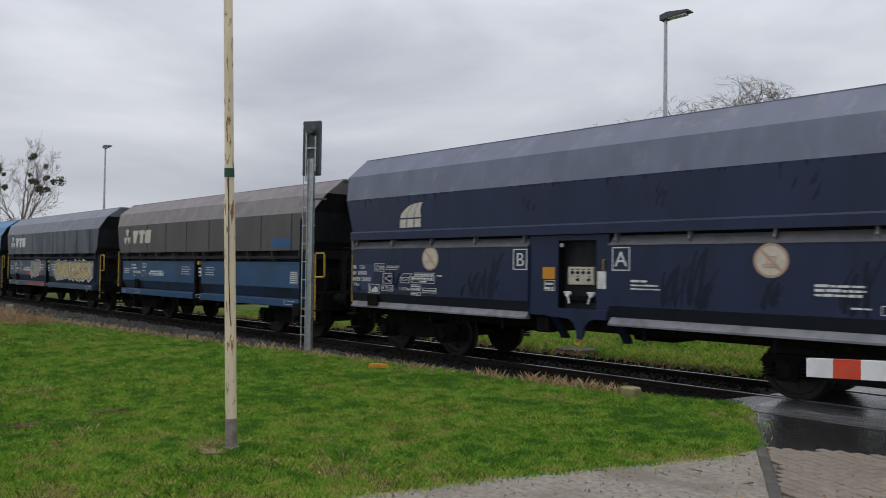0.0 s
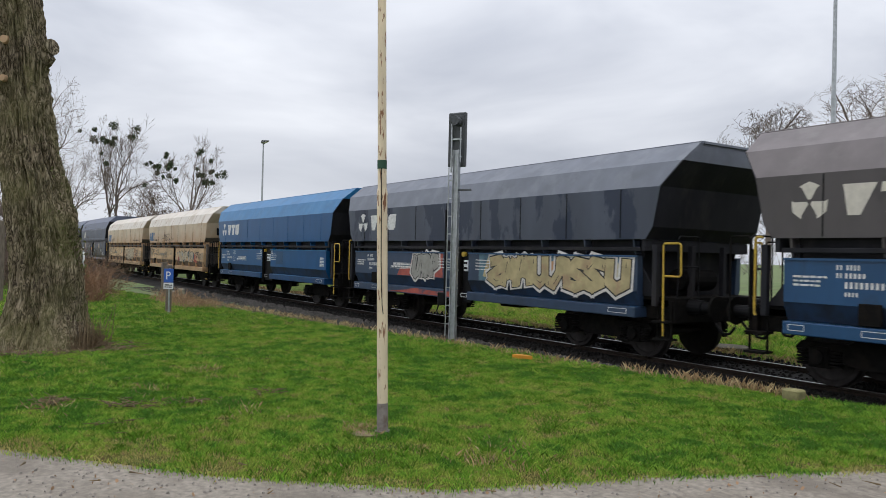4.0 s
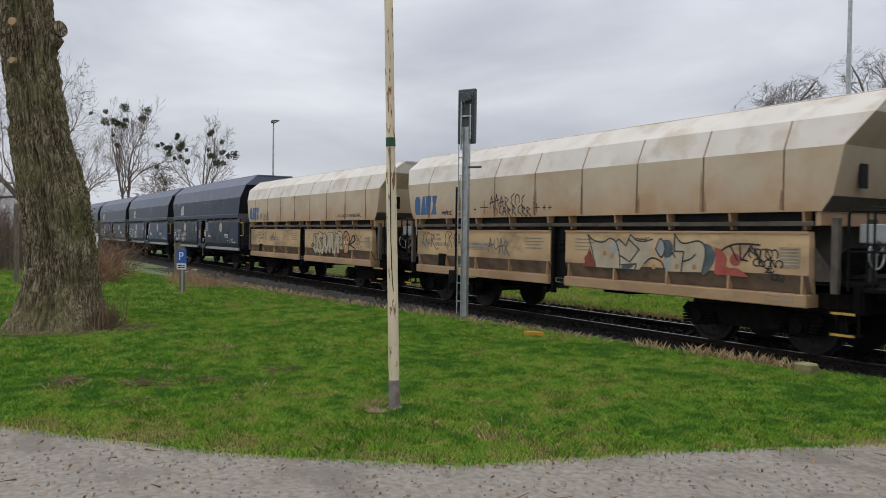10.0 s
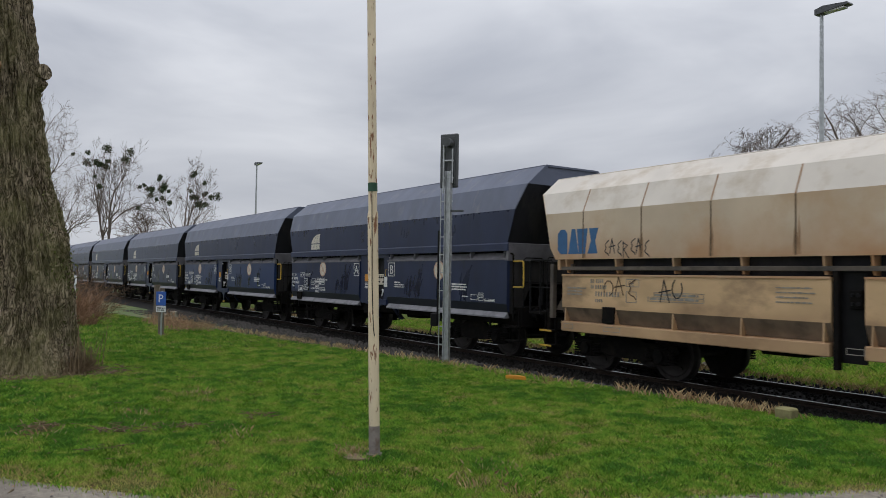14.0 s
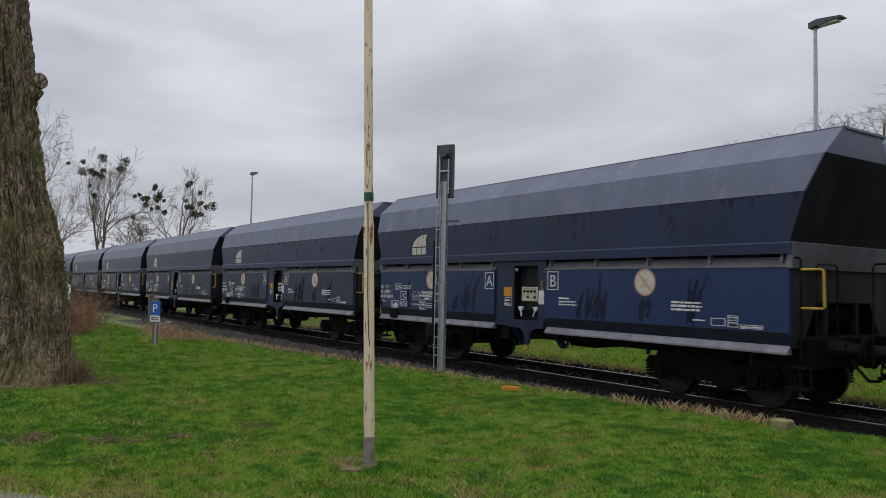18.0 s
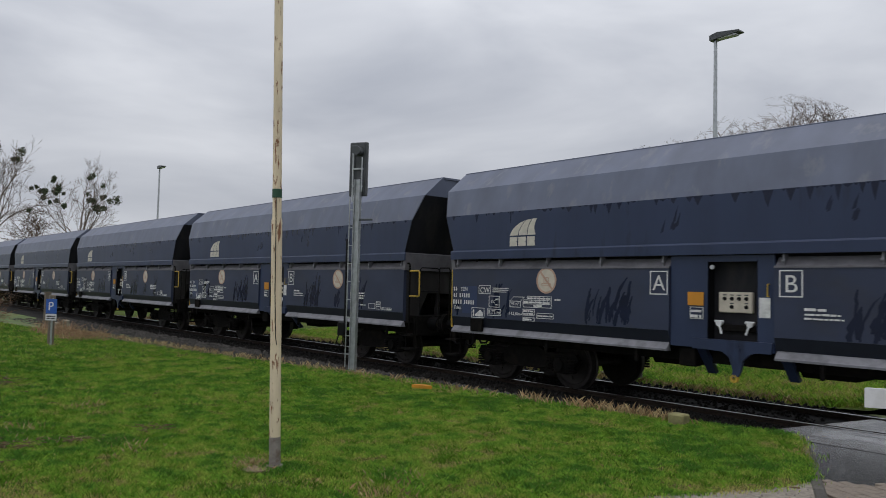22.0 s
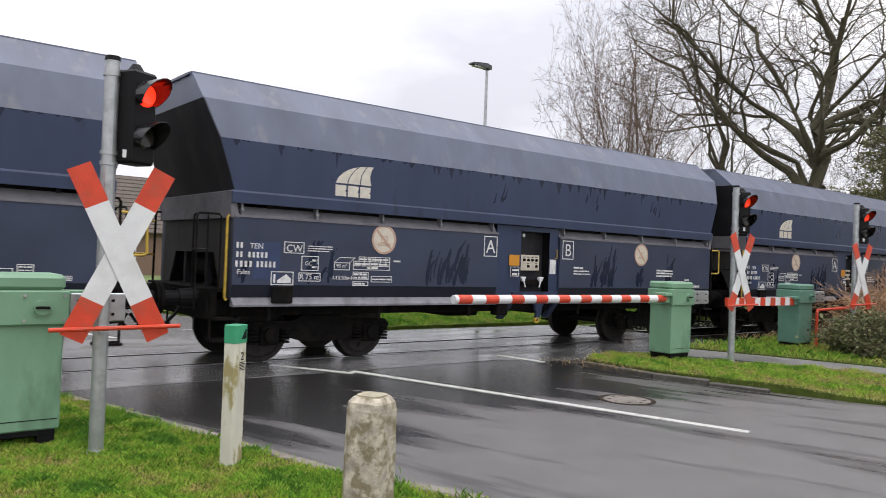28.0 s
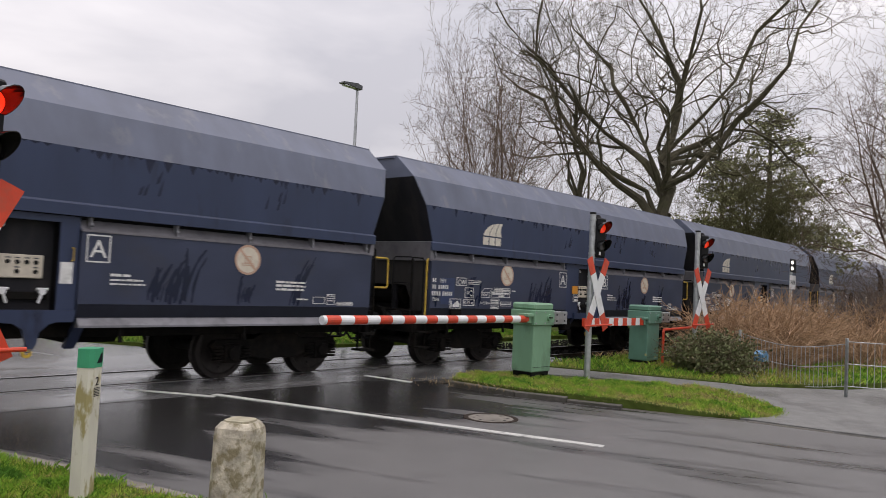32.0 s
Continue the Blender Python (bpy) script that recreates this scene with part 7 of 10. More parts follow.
# marker stone, litter, inspection cover and manhole
mb = bm_new()
box(mb, -5.46, -5.24, -1.62, -1.44, -0.25, 0.14, 0.02)
M["mossstone"] = surf("mossy_stone", (0.24, 0.22, 0.10), 0.9, var=0.3, scale=9, bump=0.6)
tagged(part("marker_stone", mb, M["mossstone"]), "mossy concrete marker stone at the track edge", "marker stone")
mb = bm_new()
prism(mb, [(-9.75, -2.4), (-9.52, -2.3), (-9.45, -2.22), (-9.62, -2.2), (-9.78, -2.3)], "z", 0.0, 0.07)
tagged(part("litter", mb, M["orange"]), "crumpled yellow litter in the grass", "litter")
M["mossy_lid"] = surf("mossy_dark_concrete", (0.085, 0.078, 0.06), 0.95, var=0.35, scale=9, dirt=(0.05, 0.05, 0.025), dirt_amt=0.6, dirt_scale=3, bump=0.5, bscale=50, spec=0.08)
cv = thing("inspection_shaft", pose(-10.9, 4.9, -0.49), "round concrete shaft with a flat lid beyond the track", "inspection shaft")
part("shaft", tube(bm_new(), (0, 0, -0.2), (0, 0, 0.16), 0.40, seg=24), M["mossy_lid"], cv)
part("lid", tube(bm_new(), (0, 0, 0.16), (0, 0, 0.24), 0.49, seg=24), M["mossy_lid"], cv)
mh = thing("manhole", pose(8.84, -4.06, ROAD), "round manhole cover with a cast-iron frame in wet asphalt", "manhole")
part("frame", ring(bm_new(), 0, 0, 0.30, 0.36, 0.0, 0.006, 28), M["rail_rust"], mh).rotation_euler = (radians(-90), 0, 0)
part("cover", disc(bm_new(), 0, 0, 0.295, 0.0, 0.004, 28), M["kerb"], mh).rotation_euler = (radians(-90), 0, 0)
for i in range(8):
    a = i * 0.785
    part("vent", boxed(0.22 * math.cos(a) - 0.02, 0.22 * math.cos(a) + 0.02, 0.22 * math.sin(a) - 0.012, 0.22 * math.sin(a) + 0.012, 0.004, 0.007), M["black"], mh)
# White plate stands in for the sky's reflection in a puddle.
tagged(part("litter", boxed(-0.1, 0.15, -2.62, -2.5, -0.02, 0.0, 0.004), M["white"]), "thin white plate for a bright puddle reflection on the brick path", "litter")

# small things at the far end of the lawn
wp = thing("wooden_post", pose(-27.95, -3.68, -0.05), "weathered grey wooden post at the lawn's end", "post")
part("shaft", boxed(-0.09, 0.09, -0.09, 0.09, 0.0, 1.22, 0.015), M["wood"], wp)
part("cap", boxed(-0.10, 0.10, -0.10, 0.10, 1.22, 1.26, 0.01), M["wood"], wp)
for x, y in ((-28.9, -3.15), (-30.6, -2.4)):
    tagged(part("edge_stone", boxed(x - 0.22, x + 0.22, y - 0.1, y + 0.1, -0.2, 0.13, 0.03), M["concrete"]), "pale concrete edge stone beside the ballast", "stone")
ts = thing("track_sign", pose(-24.3, -6.85, -0.05, 0, 0, 30), "thin post with two small white plates", "sign")
part("post", tube(bm_new(), (0, 0, 0), (0, 0, 1.6), 0.03, seg=8), M["galv"], ts)
for z in (0.95, 1.3):
    pl = part("plate", boxed(-0.13, 0.13, -0.05, -0.04, z, z + 0.27, 0.004), M["signwhite"], ts, "small white plate")
    part("plate_mark", boxed(-0.05, 0.05, -0.053, -0.05, z + 0.06, z + 0.21), M["black"], pl)

# road markings
def dash(x0, y0, x1, y1, wd, label="worn white road marking"):
    d = Vector((x1 - x0, y1 - y0)).normalized()
    n = Vector((-d.y, d.x)) * wd / 2
    bm = bm_new()
    prism(bm, [(x0 - n.x, y0 - n.y), (x1 - n.x, y1 - n.y), (x1 + n.x, y1 + n.y), (x0 + n.x, y0 + n.y)], "z", ROAD - 0.01, ROAD + 0.008)
    return tagged(part("road_marking", bm, M["roadline"]), label, "road marking", kind="structure")


dash(8.50, -5.90, 6.90, -0.62, 0.12)
dash(6.80, -0.79, 6.10, 0.40, 0.11)
dash(10.42, -1.1, 10.3, -0.1, 0.12)
dash(5.0, 4.6, 3.6, 8.6, 0.12)
dash(2.6, 11.0, 1.0, 16.0, 0.12)

# far signal with two white lamps over a plate
fs = thing("line_signal", pose(24.0, -3.2, 0), "small line signal with two white lamps and a plate", "signal")
part("post", tube(bm_new(), (0, 0, -0.05), (0, 0, 2.55), 0.04, seg=10), M["galv"], fs)
part("lamp_plate", boxed(-0.26, 0.26, -0.06, -0.04, 2.42, 2.80, 0.01), M["black"], fs)
for z in (2.52, 2.69):
    part("lamp", tube(bm_new(), (-0.14, -0.06, z), (-0.14, -0.09, z), 0.05, seg=12), M["lamp_white"], fs, "white lamp")
part("plate", boxed(-0.26, 0.26, -0.06, -0.045, 1.92, 2.32, 0.008), M["signwhite"], fs, "white plate with dark characters")
bars(fs, M["black"], [(-0.2, 2.06, 0.4, 0.12)], -0.062, "plate_print")

# bent red-and-white tube railing, hedge stake and mesh fence
rr = thing("tube_railing", pose(17.0, -2.62, 0, 0, 0, -14), "low tube railing painted orange-red and white", "railing")
part("hoop", pipe(bm_new(), [(-0.02, 0, -0.1), (-0.02, 0, 0.76), (0.02, 0.02, 0.80), (1.4, 0.2, 0.86), (1.45, 0.21, 0.80), (1.45, 0.21, -0.1)], 0.03, 10), M["red"], rr, "orange-red tube hoop")
part("cross_tube", pipe(bm_new(), [(-0.02, 0, 0.30), (1.45, 0.21, 0.36)], 0.026, 8), M["signwhite"], rr, "white cross tube")


def fence_panel(a, b, h0, h1, sag, label):
    """Galvanised bar panel between two posts."""
    a, b = Vector(a), Vector(b)
    f = thing("bar_fence", pose(a.x, a.y, 0), label, "fence", "panels of the bar fence")
    d = b - a
    n = 26
    for q in (0, 1):
        p = d * q
        part("fence_post", tube(bm_new(), (p.x, p.y, -0.1), (p.x, p.y, h1 + 0.06), 0.03, seg=8), M["galv"], f)
    for z in (h0, (h0 + h1) / 2, h1):
        part("fence_rail", pipe(bm_new(), [(d.x * i / 8, d.y * i / 8, z - sag * math.sin(3.14159 * i / 8)) for i in range(9)], 0.008, 6), M["galv"], f)
    me = None
    for i in range(1, n):
        t = i / n
        z = sag * math.sin(3.14159 * t)
        if me is None:
            me = tube(bm_new(), (0, 0, 0), (0, 0, h1 - h0), 0.0055, seg=5)
            ob = part("fence_bar", me, M["galv"], f)
            me = ob.data
        else:
            ob = part("fence_bar", me, None, f)
        ob.location = (d.x * t, d.y * t, h0 - z)
    return f


fence_panel((17.3, -4.2), (16.07, -6.56), 0.10, 0.86, 0.16, "bent galvanised bar fence sagging in brambles")
fence_panel((16.07, -6.56), (16.9, -9.3), 0.10, 0.90, 0.0, "upright galvanised bar fence beside the footpath")
fence_panel((16.9, -9.3), (17.7, -12.0), 0.10, 0.90, 0.0, "upright galvanised bar fence beside the footpath")
bg = bm_new()
prism(bg, [(17.15, 0.30), (17.45, 0.28), (17.5, 0.42), (17.3, 0.52), (17.12, 0.45)], "y", -4.75, -4.55)
M["bluebag"] = surf("blue_plastic", (0.10, 0.28, 0.50), 0.35, var=0.2, scale=12)
tagged(part("plastic_bag", bg, M["bluebag"]), "torn blue plastic bag caught on the fence", "litter")


# ---- street lamps ----
def street_lamp(x, y, h, turn, label):
    L = thing("street_lamp", pose(x, y, -0.2, 0, 0, turn), label, "street lamp", "street lamps")
    part("column", tube(bm_new(), (0, 0, 0), (0, 0, h), 0.085, 0.045, seg=14), M["galv"], L)
    bm = bm_new()
    prism(bm, [(-0.12, h - 0.02), (0.75, h + 0.05), (0.72, h + 0.10), (0.1, h + 0.17), (-0.12, h + 0.12)], "y", -0.13, 0.13)
    part("luminaire", bm, M["greybox"], L, "grey lamp head")
    part("glass", boxed(0.1, 0.62, -0.1, 0.1, h - 0.01, h + 0.03), M["signwhite"], L)


street_lamp(-10.5, 8.4, 8.75, 0, "tall street lamp with a flat head behind the train")
street_lamp(18.2, 9.5, 8.4, 180, "street lamp with a rounded head behind the train")
street_lamp(-47.2, 6.8, 8.9, 0, "distant street lamp behind the train")

# ---- trees and shrubs ----
M["bark_dark"] = surf("bark_dark", (0.090, 0.078, 0.050), 0.9, var=0.35, scale=6, dirt=(0.07, 0.075, 0.03), dirt_amt=0.5, dirt_scale=1.5, bump=0.5, bscale=30)
M["bark_brown"] = surf("bark_red_brown", (0.135, 0.095, 0.07), 0.9, var=0.35, scale=6, bump=0.4, bscale=30)
M["bark_grey"] = surf("bark_grey", (0.14, 0.125, 0.115), 0.9, var=0.3, scale=5, bump=0.4, bscale=30)
M["twig_tan"] = surf("dry_stalks", (0.34, 0.215, 0.125), 0.9, var=0.35, scale=4, bump=0)
M["mistletoe"] = surf("mistletoe_leaf", (0.045, 0.062, 0.024), 0.8, var=0.4, scale=5, bump=0)
M["needles"] = surf("pine_needles", (0.22, 0.225, 0.105), 0.8, var=0.45, scale=1.2, bump=0)
M["hedge_leaf"] = surf("hedge_leaf", (0.105, 0.125, 0.045), 0.7, var=0.4, scale=5, dirt=(0.16, 0.10, 0.05), dirt_amt=0.5, dirt_scale=6, bump=0)


class Sticks:
    """Collects tapered sticks and turns them into one mesh."""

    def __init__(self):
        self.v, self.f, self.n = [], [], 0

    def stick(self, p0, p1, r0, r1, seg):
        d = p1 - p0
        u = d.orthogonal().normalized()
        v = d.normalized().cross(u)
        for p, r in ((p0, r0), (p1, r1)):
            for i in range(seg):
                a = 6.28318 * i / seg
                q = p + (u * math.cos(a) + v * math.sin(a)) * r
                self.v.append((q.x, q.y, q.z))
        for i in range(seg):
            j = (i + 1) % seg
            self.f.append((self.n + i, self.n + j, self.n + seg + j, self.n + seg + i))
        self.n += 2 * seg

    def leaf(self, p, size, rng):
        a = Vector((rng.uniform(-1, 1), rng.uniform(-1, 1), rng.uniform(-1, 1))) * size
        b = Vector((rng.uniform(-1, 1), rng.uniform(-1, 1), rng.uniform(-1, 1))) * size
        for q in (p + a, p + b, p - a, p - b):
            self.v.append((q.x, q.y, q.z))
        self.f.append((self.n, self.n + 1, self.n + 2, self.n + 3))
        self.n += 4

    def mesh(self, name):
        me = bpy.data.meshes.new(name)
        me.from_pydata(self.v, [], self.f)
        return me


RMIN = [0.004]


def grow(st, rng, p, d, length, r, level, levels, ends, up=0.12, spread=0.75, kids=(3, 5), seg0=6):
    """A limb in bent segments, with side limbs down to twigs."""
    n = 5 if level < 2 else (4 if level < levels else 2)
    step = length / n
    seg = max(3, seg0 - level)
    for i in range(n):
        wob = 0.16 if level else 0.05
        d = (d + Vector((rng.uniform(-wob, wob), rng.uniform(-wob, wob), rng.uniform(-wob, wob) + up * 0.3))).normalized()
        q = p + d * step
        ra, rb = max(RMIN[0], r * (1 - 0.75 * i / n)), max(RMIN[0] * 0.7, r * (1 - 0.75 * (i + 1) / n))
        st[0 if level == 0 else 1].stick(p, q, ra, rb, seg)
        p = q
        if level < levels and i >= (2 if level == 0 else 1):
            for _ in range(rng.randint(*kids) if i < n - 1 else kids[1]):
                ang = rng.uniform(0.35, 0.35 + spread)
                ax = d.orthogonal().normalized()
                ax.rotate(Matrix.Rotation(rng.uniform(0, 6.28318), 3, d))
                nd = d.copy()
                nd.rotate(Matrix.Rotation(ang, 3, ax))
                nd.z += up
                grow(st, rng, p, nd.normalized(), length * rng.uniform(0.42, 0.68), rb * rng.uniform(0.42, 0.62), level + 1, levels, ends, up, spread, kids, seg0)
    if level >= 2:
        ends.append(p)


def limb(st, rng, p, d, length, r, level, counts, ends, up, open_, fine):
    """A limb that bends on its way and bears side limbs, down to the twigs."""
    last = level == len(counts)
    n = max(3, min(9, int(length / 0.45))) if level < 3 else (3 if not last else 2)
    step = length / n
    seg = max(3, 9 - 2 * level)
    wob = 0.15 if level < 2 else 0.24
    k = 0 if last else counts[level]
    at = sorted(rng.uniform(0.18, 0.98) for _ in range(k)) if k else []
    done, phase = 0, rng.uniform(0, 6.28)
    for i in range(n):
        d = (d + Vector((rng.gauss(0, wob), rng.gauss(0, wob), rng.gauss(0, wob) + up * 0.22))).normalized()
        q = p + d * step
        ra, rb = max(fine, r * (1 - 0.82 * i / n)), max(fine * 0.6, r * (1 - 0.82 * (i + 1) / n))
        st[0 if level == 0 else 1].stick(p, q, ra, rb, seg)
        while done < k and at[done] <= (i + 1) / n:
            f = at[done] * n - i
            o = p + (q - p) * max(0, f)
            phase += 2.4 + rng.uniform(-0.5, 0.5)
            ang = rng.uniform(0.5, 1.0) * open_
            ax = d.orthogonal().normalized()
            ax.rotate(Matrix.Rotation(phase, 3, d))
            nd = d.copy()
            nd.rotate(Matrix.Rotation(ang, 3, ax))
            nd.z += up * 0.5
            ln = length * rng.uniform(0.34, 0.62) * (1.15 - 0.55 * at[done])
            limb(st, rng, o, nd.normalized(), ln, (ra + (rb - ra) * f) * rng.uniform(0.38, 0.6), level + 1, counts, ends, up, open_, fine)
            done += 1
        p = q
    if level >= 2:
        ends.append(p)


def bare_tree(seed, x, y, H, R, trunk_h, r, label, bark, limbs=6, counts=(0, 8, 6, 4), stems=1, lean=0.0, up=0.1, open_=1.0, tilts=(0.2, 0.9), mistle=0, fine=0.006, sink=-0.25, leader=True, thick=1.0, dome=0.0, gnarl=0.0, rise=0.0):
    """A leafless tree of height H and crown radius R."""
    rng = random.Random(seed)
    st, ends = (Sticks(), Sticks()), []
    for s in range(stems):
        a = 6.28318 * s / stems + rng.uniform(-0.4, 0.4)
        d = Vector((math.cos(a) * lean, math.sin(a) * lean, 1)).normalized()
        p = Vector((0.2 * math.cos(a) * (stems > 1), 0.2 * math.sin(a) * (stems > 1), 0))
        n = 5
        for i in range(n):
            q = p + d * trunk_h / n + Vector((rng.uniform(-0.05, 0.05), rng.uniform(-0.05, 0.05), 0)) * r * 5
            st[0].stick(p, q, r * (1.3 if i == 0 else 1.02 - 0.06 * i), r * (1.02 - 0.06 * (i + 1)), 11)
            p = q
        for k in range(limbs):
            b = 2.4 * k + rng.uniform(-0.5, 0.5)
            lead = leader and k == 0
            tilt = 0.06 if lead else rng.uniform(*tilts)
            nd = Vector((math.cos(b) * math.sin(tilt) + d.x * 0.5, math.sin(b) * math.sin(tilt) + d.y * 0.5, math.cos(tilt)))
            o = p - d * (0 if lead else trunk_h * 0.12 * rng.random() - rise * (H - trunk_h) * (k % 3) / 2)
            limb(st, rng, o, nd.normalized(), (H - trunk_h) * rng.uniform(0.75, 1.0), r * thick * (0.72 if lead else rng.uniform(0.3, 0.48)), 1, counts, ends, up, open_, fine)
    # fit the crown to its height and spread
    v = np.array(st[1].v)
    top, wide = np.percentile(v[:, 2], 98.5), np.percentile(np.hypot(v[:, 0], v[:, 1]), 95)
    kz, kr = (H - trunk_h) / (top - trunk_h), R / wide
    def fit(q):
        g = min(1.0, max(0.0, q[2] / trunk_h))
        s_ = 1 + (kr - 1) * g
        return (q[0] * s_, q[1] * s_, q[2] if q[2] < trunk_h else trunk_h + (q[2] - trunk_h) * kz)
    for k in (0, 1):
        st[k].v = [fit(q) for q in st[k].v]
    ends = [Vector(fit(q)) for q in ends]
    if gnarl:
        # limbs wind to and fro
        def wind(q):
            x_, y_, z_ = q
            g = gnarl * min(1.0, max(0.0, (z_ - trunk_h * 0.7) / 2.0))
            return (x_ + g * (math.sin(1.5 * z_ + 1.1 * y_) + 0.5 * math.sin(3.7 * z_ - 2.9 * y_ + 1.3)), y_ + g * (math.sin(1.4 * z_ + 1.2 * x_ + 2.0) + 0.5 * math.sin(3.3 * z_ + 3.1 * x_)), z_ + g * (math.sin(1.6 * x_ + 0.7) + math.sin(1.7 * y_) + 0.4 * math.sin(3.9 * x_ + 3.3 * y_)))
        for k in (0, 1):
            st[k].v = [wind(q) for q in st[k].v]
    if dome:
        # twigs that shoot out are drawn in to a rounded outline
        v = np.array(st[1].v)
        zc = H - dome * (H - trunk_h)
        d = v - np.array((0.0, 0.0, zc))
        rho = np.sqrt((d[:, 0] ** 2 + d[:, 1] ** 2) / R ** 2 + (d[:, 2] / np.where(d[:, 2] > 0, H - zc, 1e9)) ** 2) + 1e-6
        k = np.where(rho > 0.75, (0.75 + 0.25 * np.tanh((rho - 0.75) / 0.25)) / rho, 1.0)
        st[1].v = (np.array((0.0, 0.0, zc)) + d * k[:, None]).tolist()
    t = thing("tree", pose(x, y, sink), label, "tree")
    part("trunk", st[0].mesh("trunk"), bark, t)
    part("crown", st[1].mesh("crown"), bark, t, "leafless crown of limbs and fine twigs")
    if mistle and ends:
        outer = [q for q in ends if q.z > trunk_h + 0.35 * (H - trunk_h)]
        hubs = [rng.choice(outer) for _ in range(max(3, mistle // 4))]
        for k in range(mistle):
            c = rng.choice(outer) if k % 2 else rng.choice(hubs) + Vector((rng.gauss(0, 0.7), rng.gauss(0, 0.7), rng.gauss(0, 0.5)))
            ms = Sticks()
            rad = rng.choice((0.2, 0.24, 0.28, 0.32, 0.5)) * (R / 5)
            for _ in range(int(300 * rad)):
                o = Vector((rng.gauss(0, 1), rng.gauss(0, 1), rng.gauss(0, 1)))
                ms.leaf(c + o.normalized() * rad * rng.random() ** 0.5, 0.10, rng)
            tagged(part("mistletoe", ms.mesh("mistletoe"), M["mistletoe"], t, "round dark mistletoe bunch"), kind="stuff")
    return t


M["bark_olive"] = surf("bark_mossy", (0.11, 0.105, 0.045), 0.9, var=0.35, scale=5, bump=0.3, bscale=30)
M["bark_far"] = surf("bark_far", (0.17, 0.135, 0.115), 0.9, var=0.25, scale=5, bump=0)
bare_tree(2, 31.2, 4.4, 18.5, 10.6, 5.2, 0.56, "great spreading leafless oak behind the train", M["bark_dark"], limbs=11, counts=(0, 11, 9, 7), up=0.05, open_=1.05, tilts=(0.15, 1.1), fine=0.0055, thick=0.60, dome=0.8, gnarl=0.22, rise=0.2)
bare_tree(4, 29.6, 7.4, 16.5, 4.6, 6.0, 0.30, "tall leafless tree beside the oak", M["bark_dark"], limbs=4, counts=(0, 7, 6, 5), up=0.04, open_=1.1, tilts=(0.15, 0.8), fine=0.006, thick=0.8, gnarl=0.2)
bare_tree(5, 22.8, 7.4, 10.8, 2.9, 1.6, 0.10, "many-stemmed reddish leafless shrub tree", M["bark_brown"], limbs=3, counts=(0, 8, 6, 4), stems=6, lean=0.24, up=0.10, open_=0.95, tilts=(0.1, 0.6), fine=0.007)
bare_tree(6, 26.6, 9.6, 13.2, 4.0, 2.6, 0.15, "slender reddish leafless tree behind the train", M["bark_brown"], limbs=4, counts=(0, 8, 6, 4), stems=3, lean=0.18, up=0.08, open_=1.0, tilts=(0.1, 0.7), fine=0.007)
bare_tree(7, 30.2, -5.9, 9.6, 4.0, 2.4, 0.16, "tangled leafless thorn tree beside the track", M["bark_brown"], limbs=5, counts=(0, 9, 7, 5), stems=2, lean=0.12, up=0.02, open_=1.1, tilts=(0.2, 0.9), fine=0.006)
bare_tree(10, 29.5, -5.0, 10.5, 3.6, 2.6, 0.15, "leafless tree with fine drooping twigs by the track", M["bark_brown"], limbs=8, counts=(0, 11, 9, 6), up=-0.02, open_=1.0, tilts=(0.15, 0.9), fine=0.005)
bare_tree(8, 26.4, -9.2, 9.8, 4.2, 2.8, 0.16, "leafless tree with arching twigs", M["bark_brown"], limbs=6, counts=(0, 9, 7, 5), up=-0.04, open_=1.0, tilts=(0.2, 0.9), fine=0.005)
bare_tree(18, 33.5, -10.5, 10.5, 4.4, 3.0, 0.2, "leafless tree beside the footpath", M["bark_brown"], limbs=6, counts=(0, 9, 7, 5), up=0.05, open_=1.0, tilts=(0.2, 0.9), fine=0.006)
bare_tree(9, 38.6, 3.3, 9.0, 2.9, 1.6, 0.12, "mossy leafless tree in front of the pine", M["bark_olive"], limbs=4, counts=(0, 10, 8, 6), stems=3, lean=0.14, up=0.15, open_=0.8, tilts=(0.1, 0.6), fine=0.010)
bare_tree(19, 40.2, 2.0, 8.0, 3.2, 1.2, 0.10, "mossy leafless thorn bush before the pine", M["bark_olive"], limbs=4, counts=(0, 9, 7, 6), stems=4, lean=0.2, up=0.12, open_=0.9, tilts=(0.1, 0.7), fine=0.010)
bare_tree(20, -92.7, 10.4, 10.2, 6.5, 2.5, 0.18, "low brown leafless tree between the poplars", M["bark_brown"], limbs=8, counts=(0, 9, 7, 4), up=0.06, open_=1.0, tilts=(0.2, 1.3), fine=0.016, dome=0.8)
bare_tree(11, -93.6, 6.0, 16.6, 5.6, 6.0, 0.22, "bare poplar with dark mistletoe bunches", M["bark_far"], limbs=5, counts=(0, 9, 6, 3), stems=2, lean=0.2, up=0.22, open_=0.75, tilts=(0.1, 0.45), mistle=24, fine=0.013)
bare_tree(12, -91.9, 14.0, 15.4, 6.2, 5.6, 0.20, "bare tree with many mistletoe bunches behind the train", M["bark_far"], limbs=4, counts=(0, 9, 6, 3), stems=2, lean=0.16, up=0.18, open_=0.7, tilts=(0.1, 0.8), mistle=24, fine=0.013)
bare_tree(13, -100.0, 1.5, 13.0, 5.4, 5.0, 0.2, "leafless tree where the track ends", M["bark_far"], limbs=5, counts=(0, 8, 5, 3), stems=2, lean=0.1, up=0.15, open_=0.8, fine=0.013)
bare_tree(14, -42.2, -7.6, 12.6, 4.6, 3.4, 0.20, "leafless tree with drooping twigs beyond the lawn", M["bark_far"], limbs=6, counts=(0, 8, 6, 4), stems=2, lean=0.12, up=-0.02, open_=1.0, tilts=(0.3, 1.1), fine=0.007)
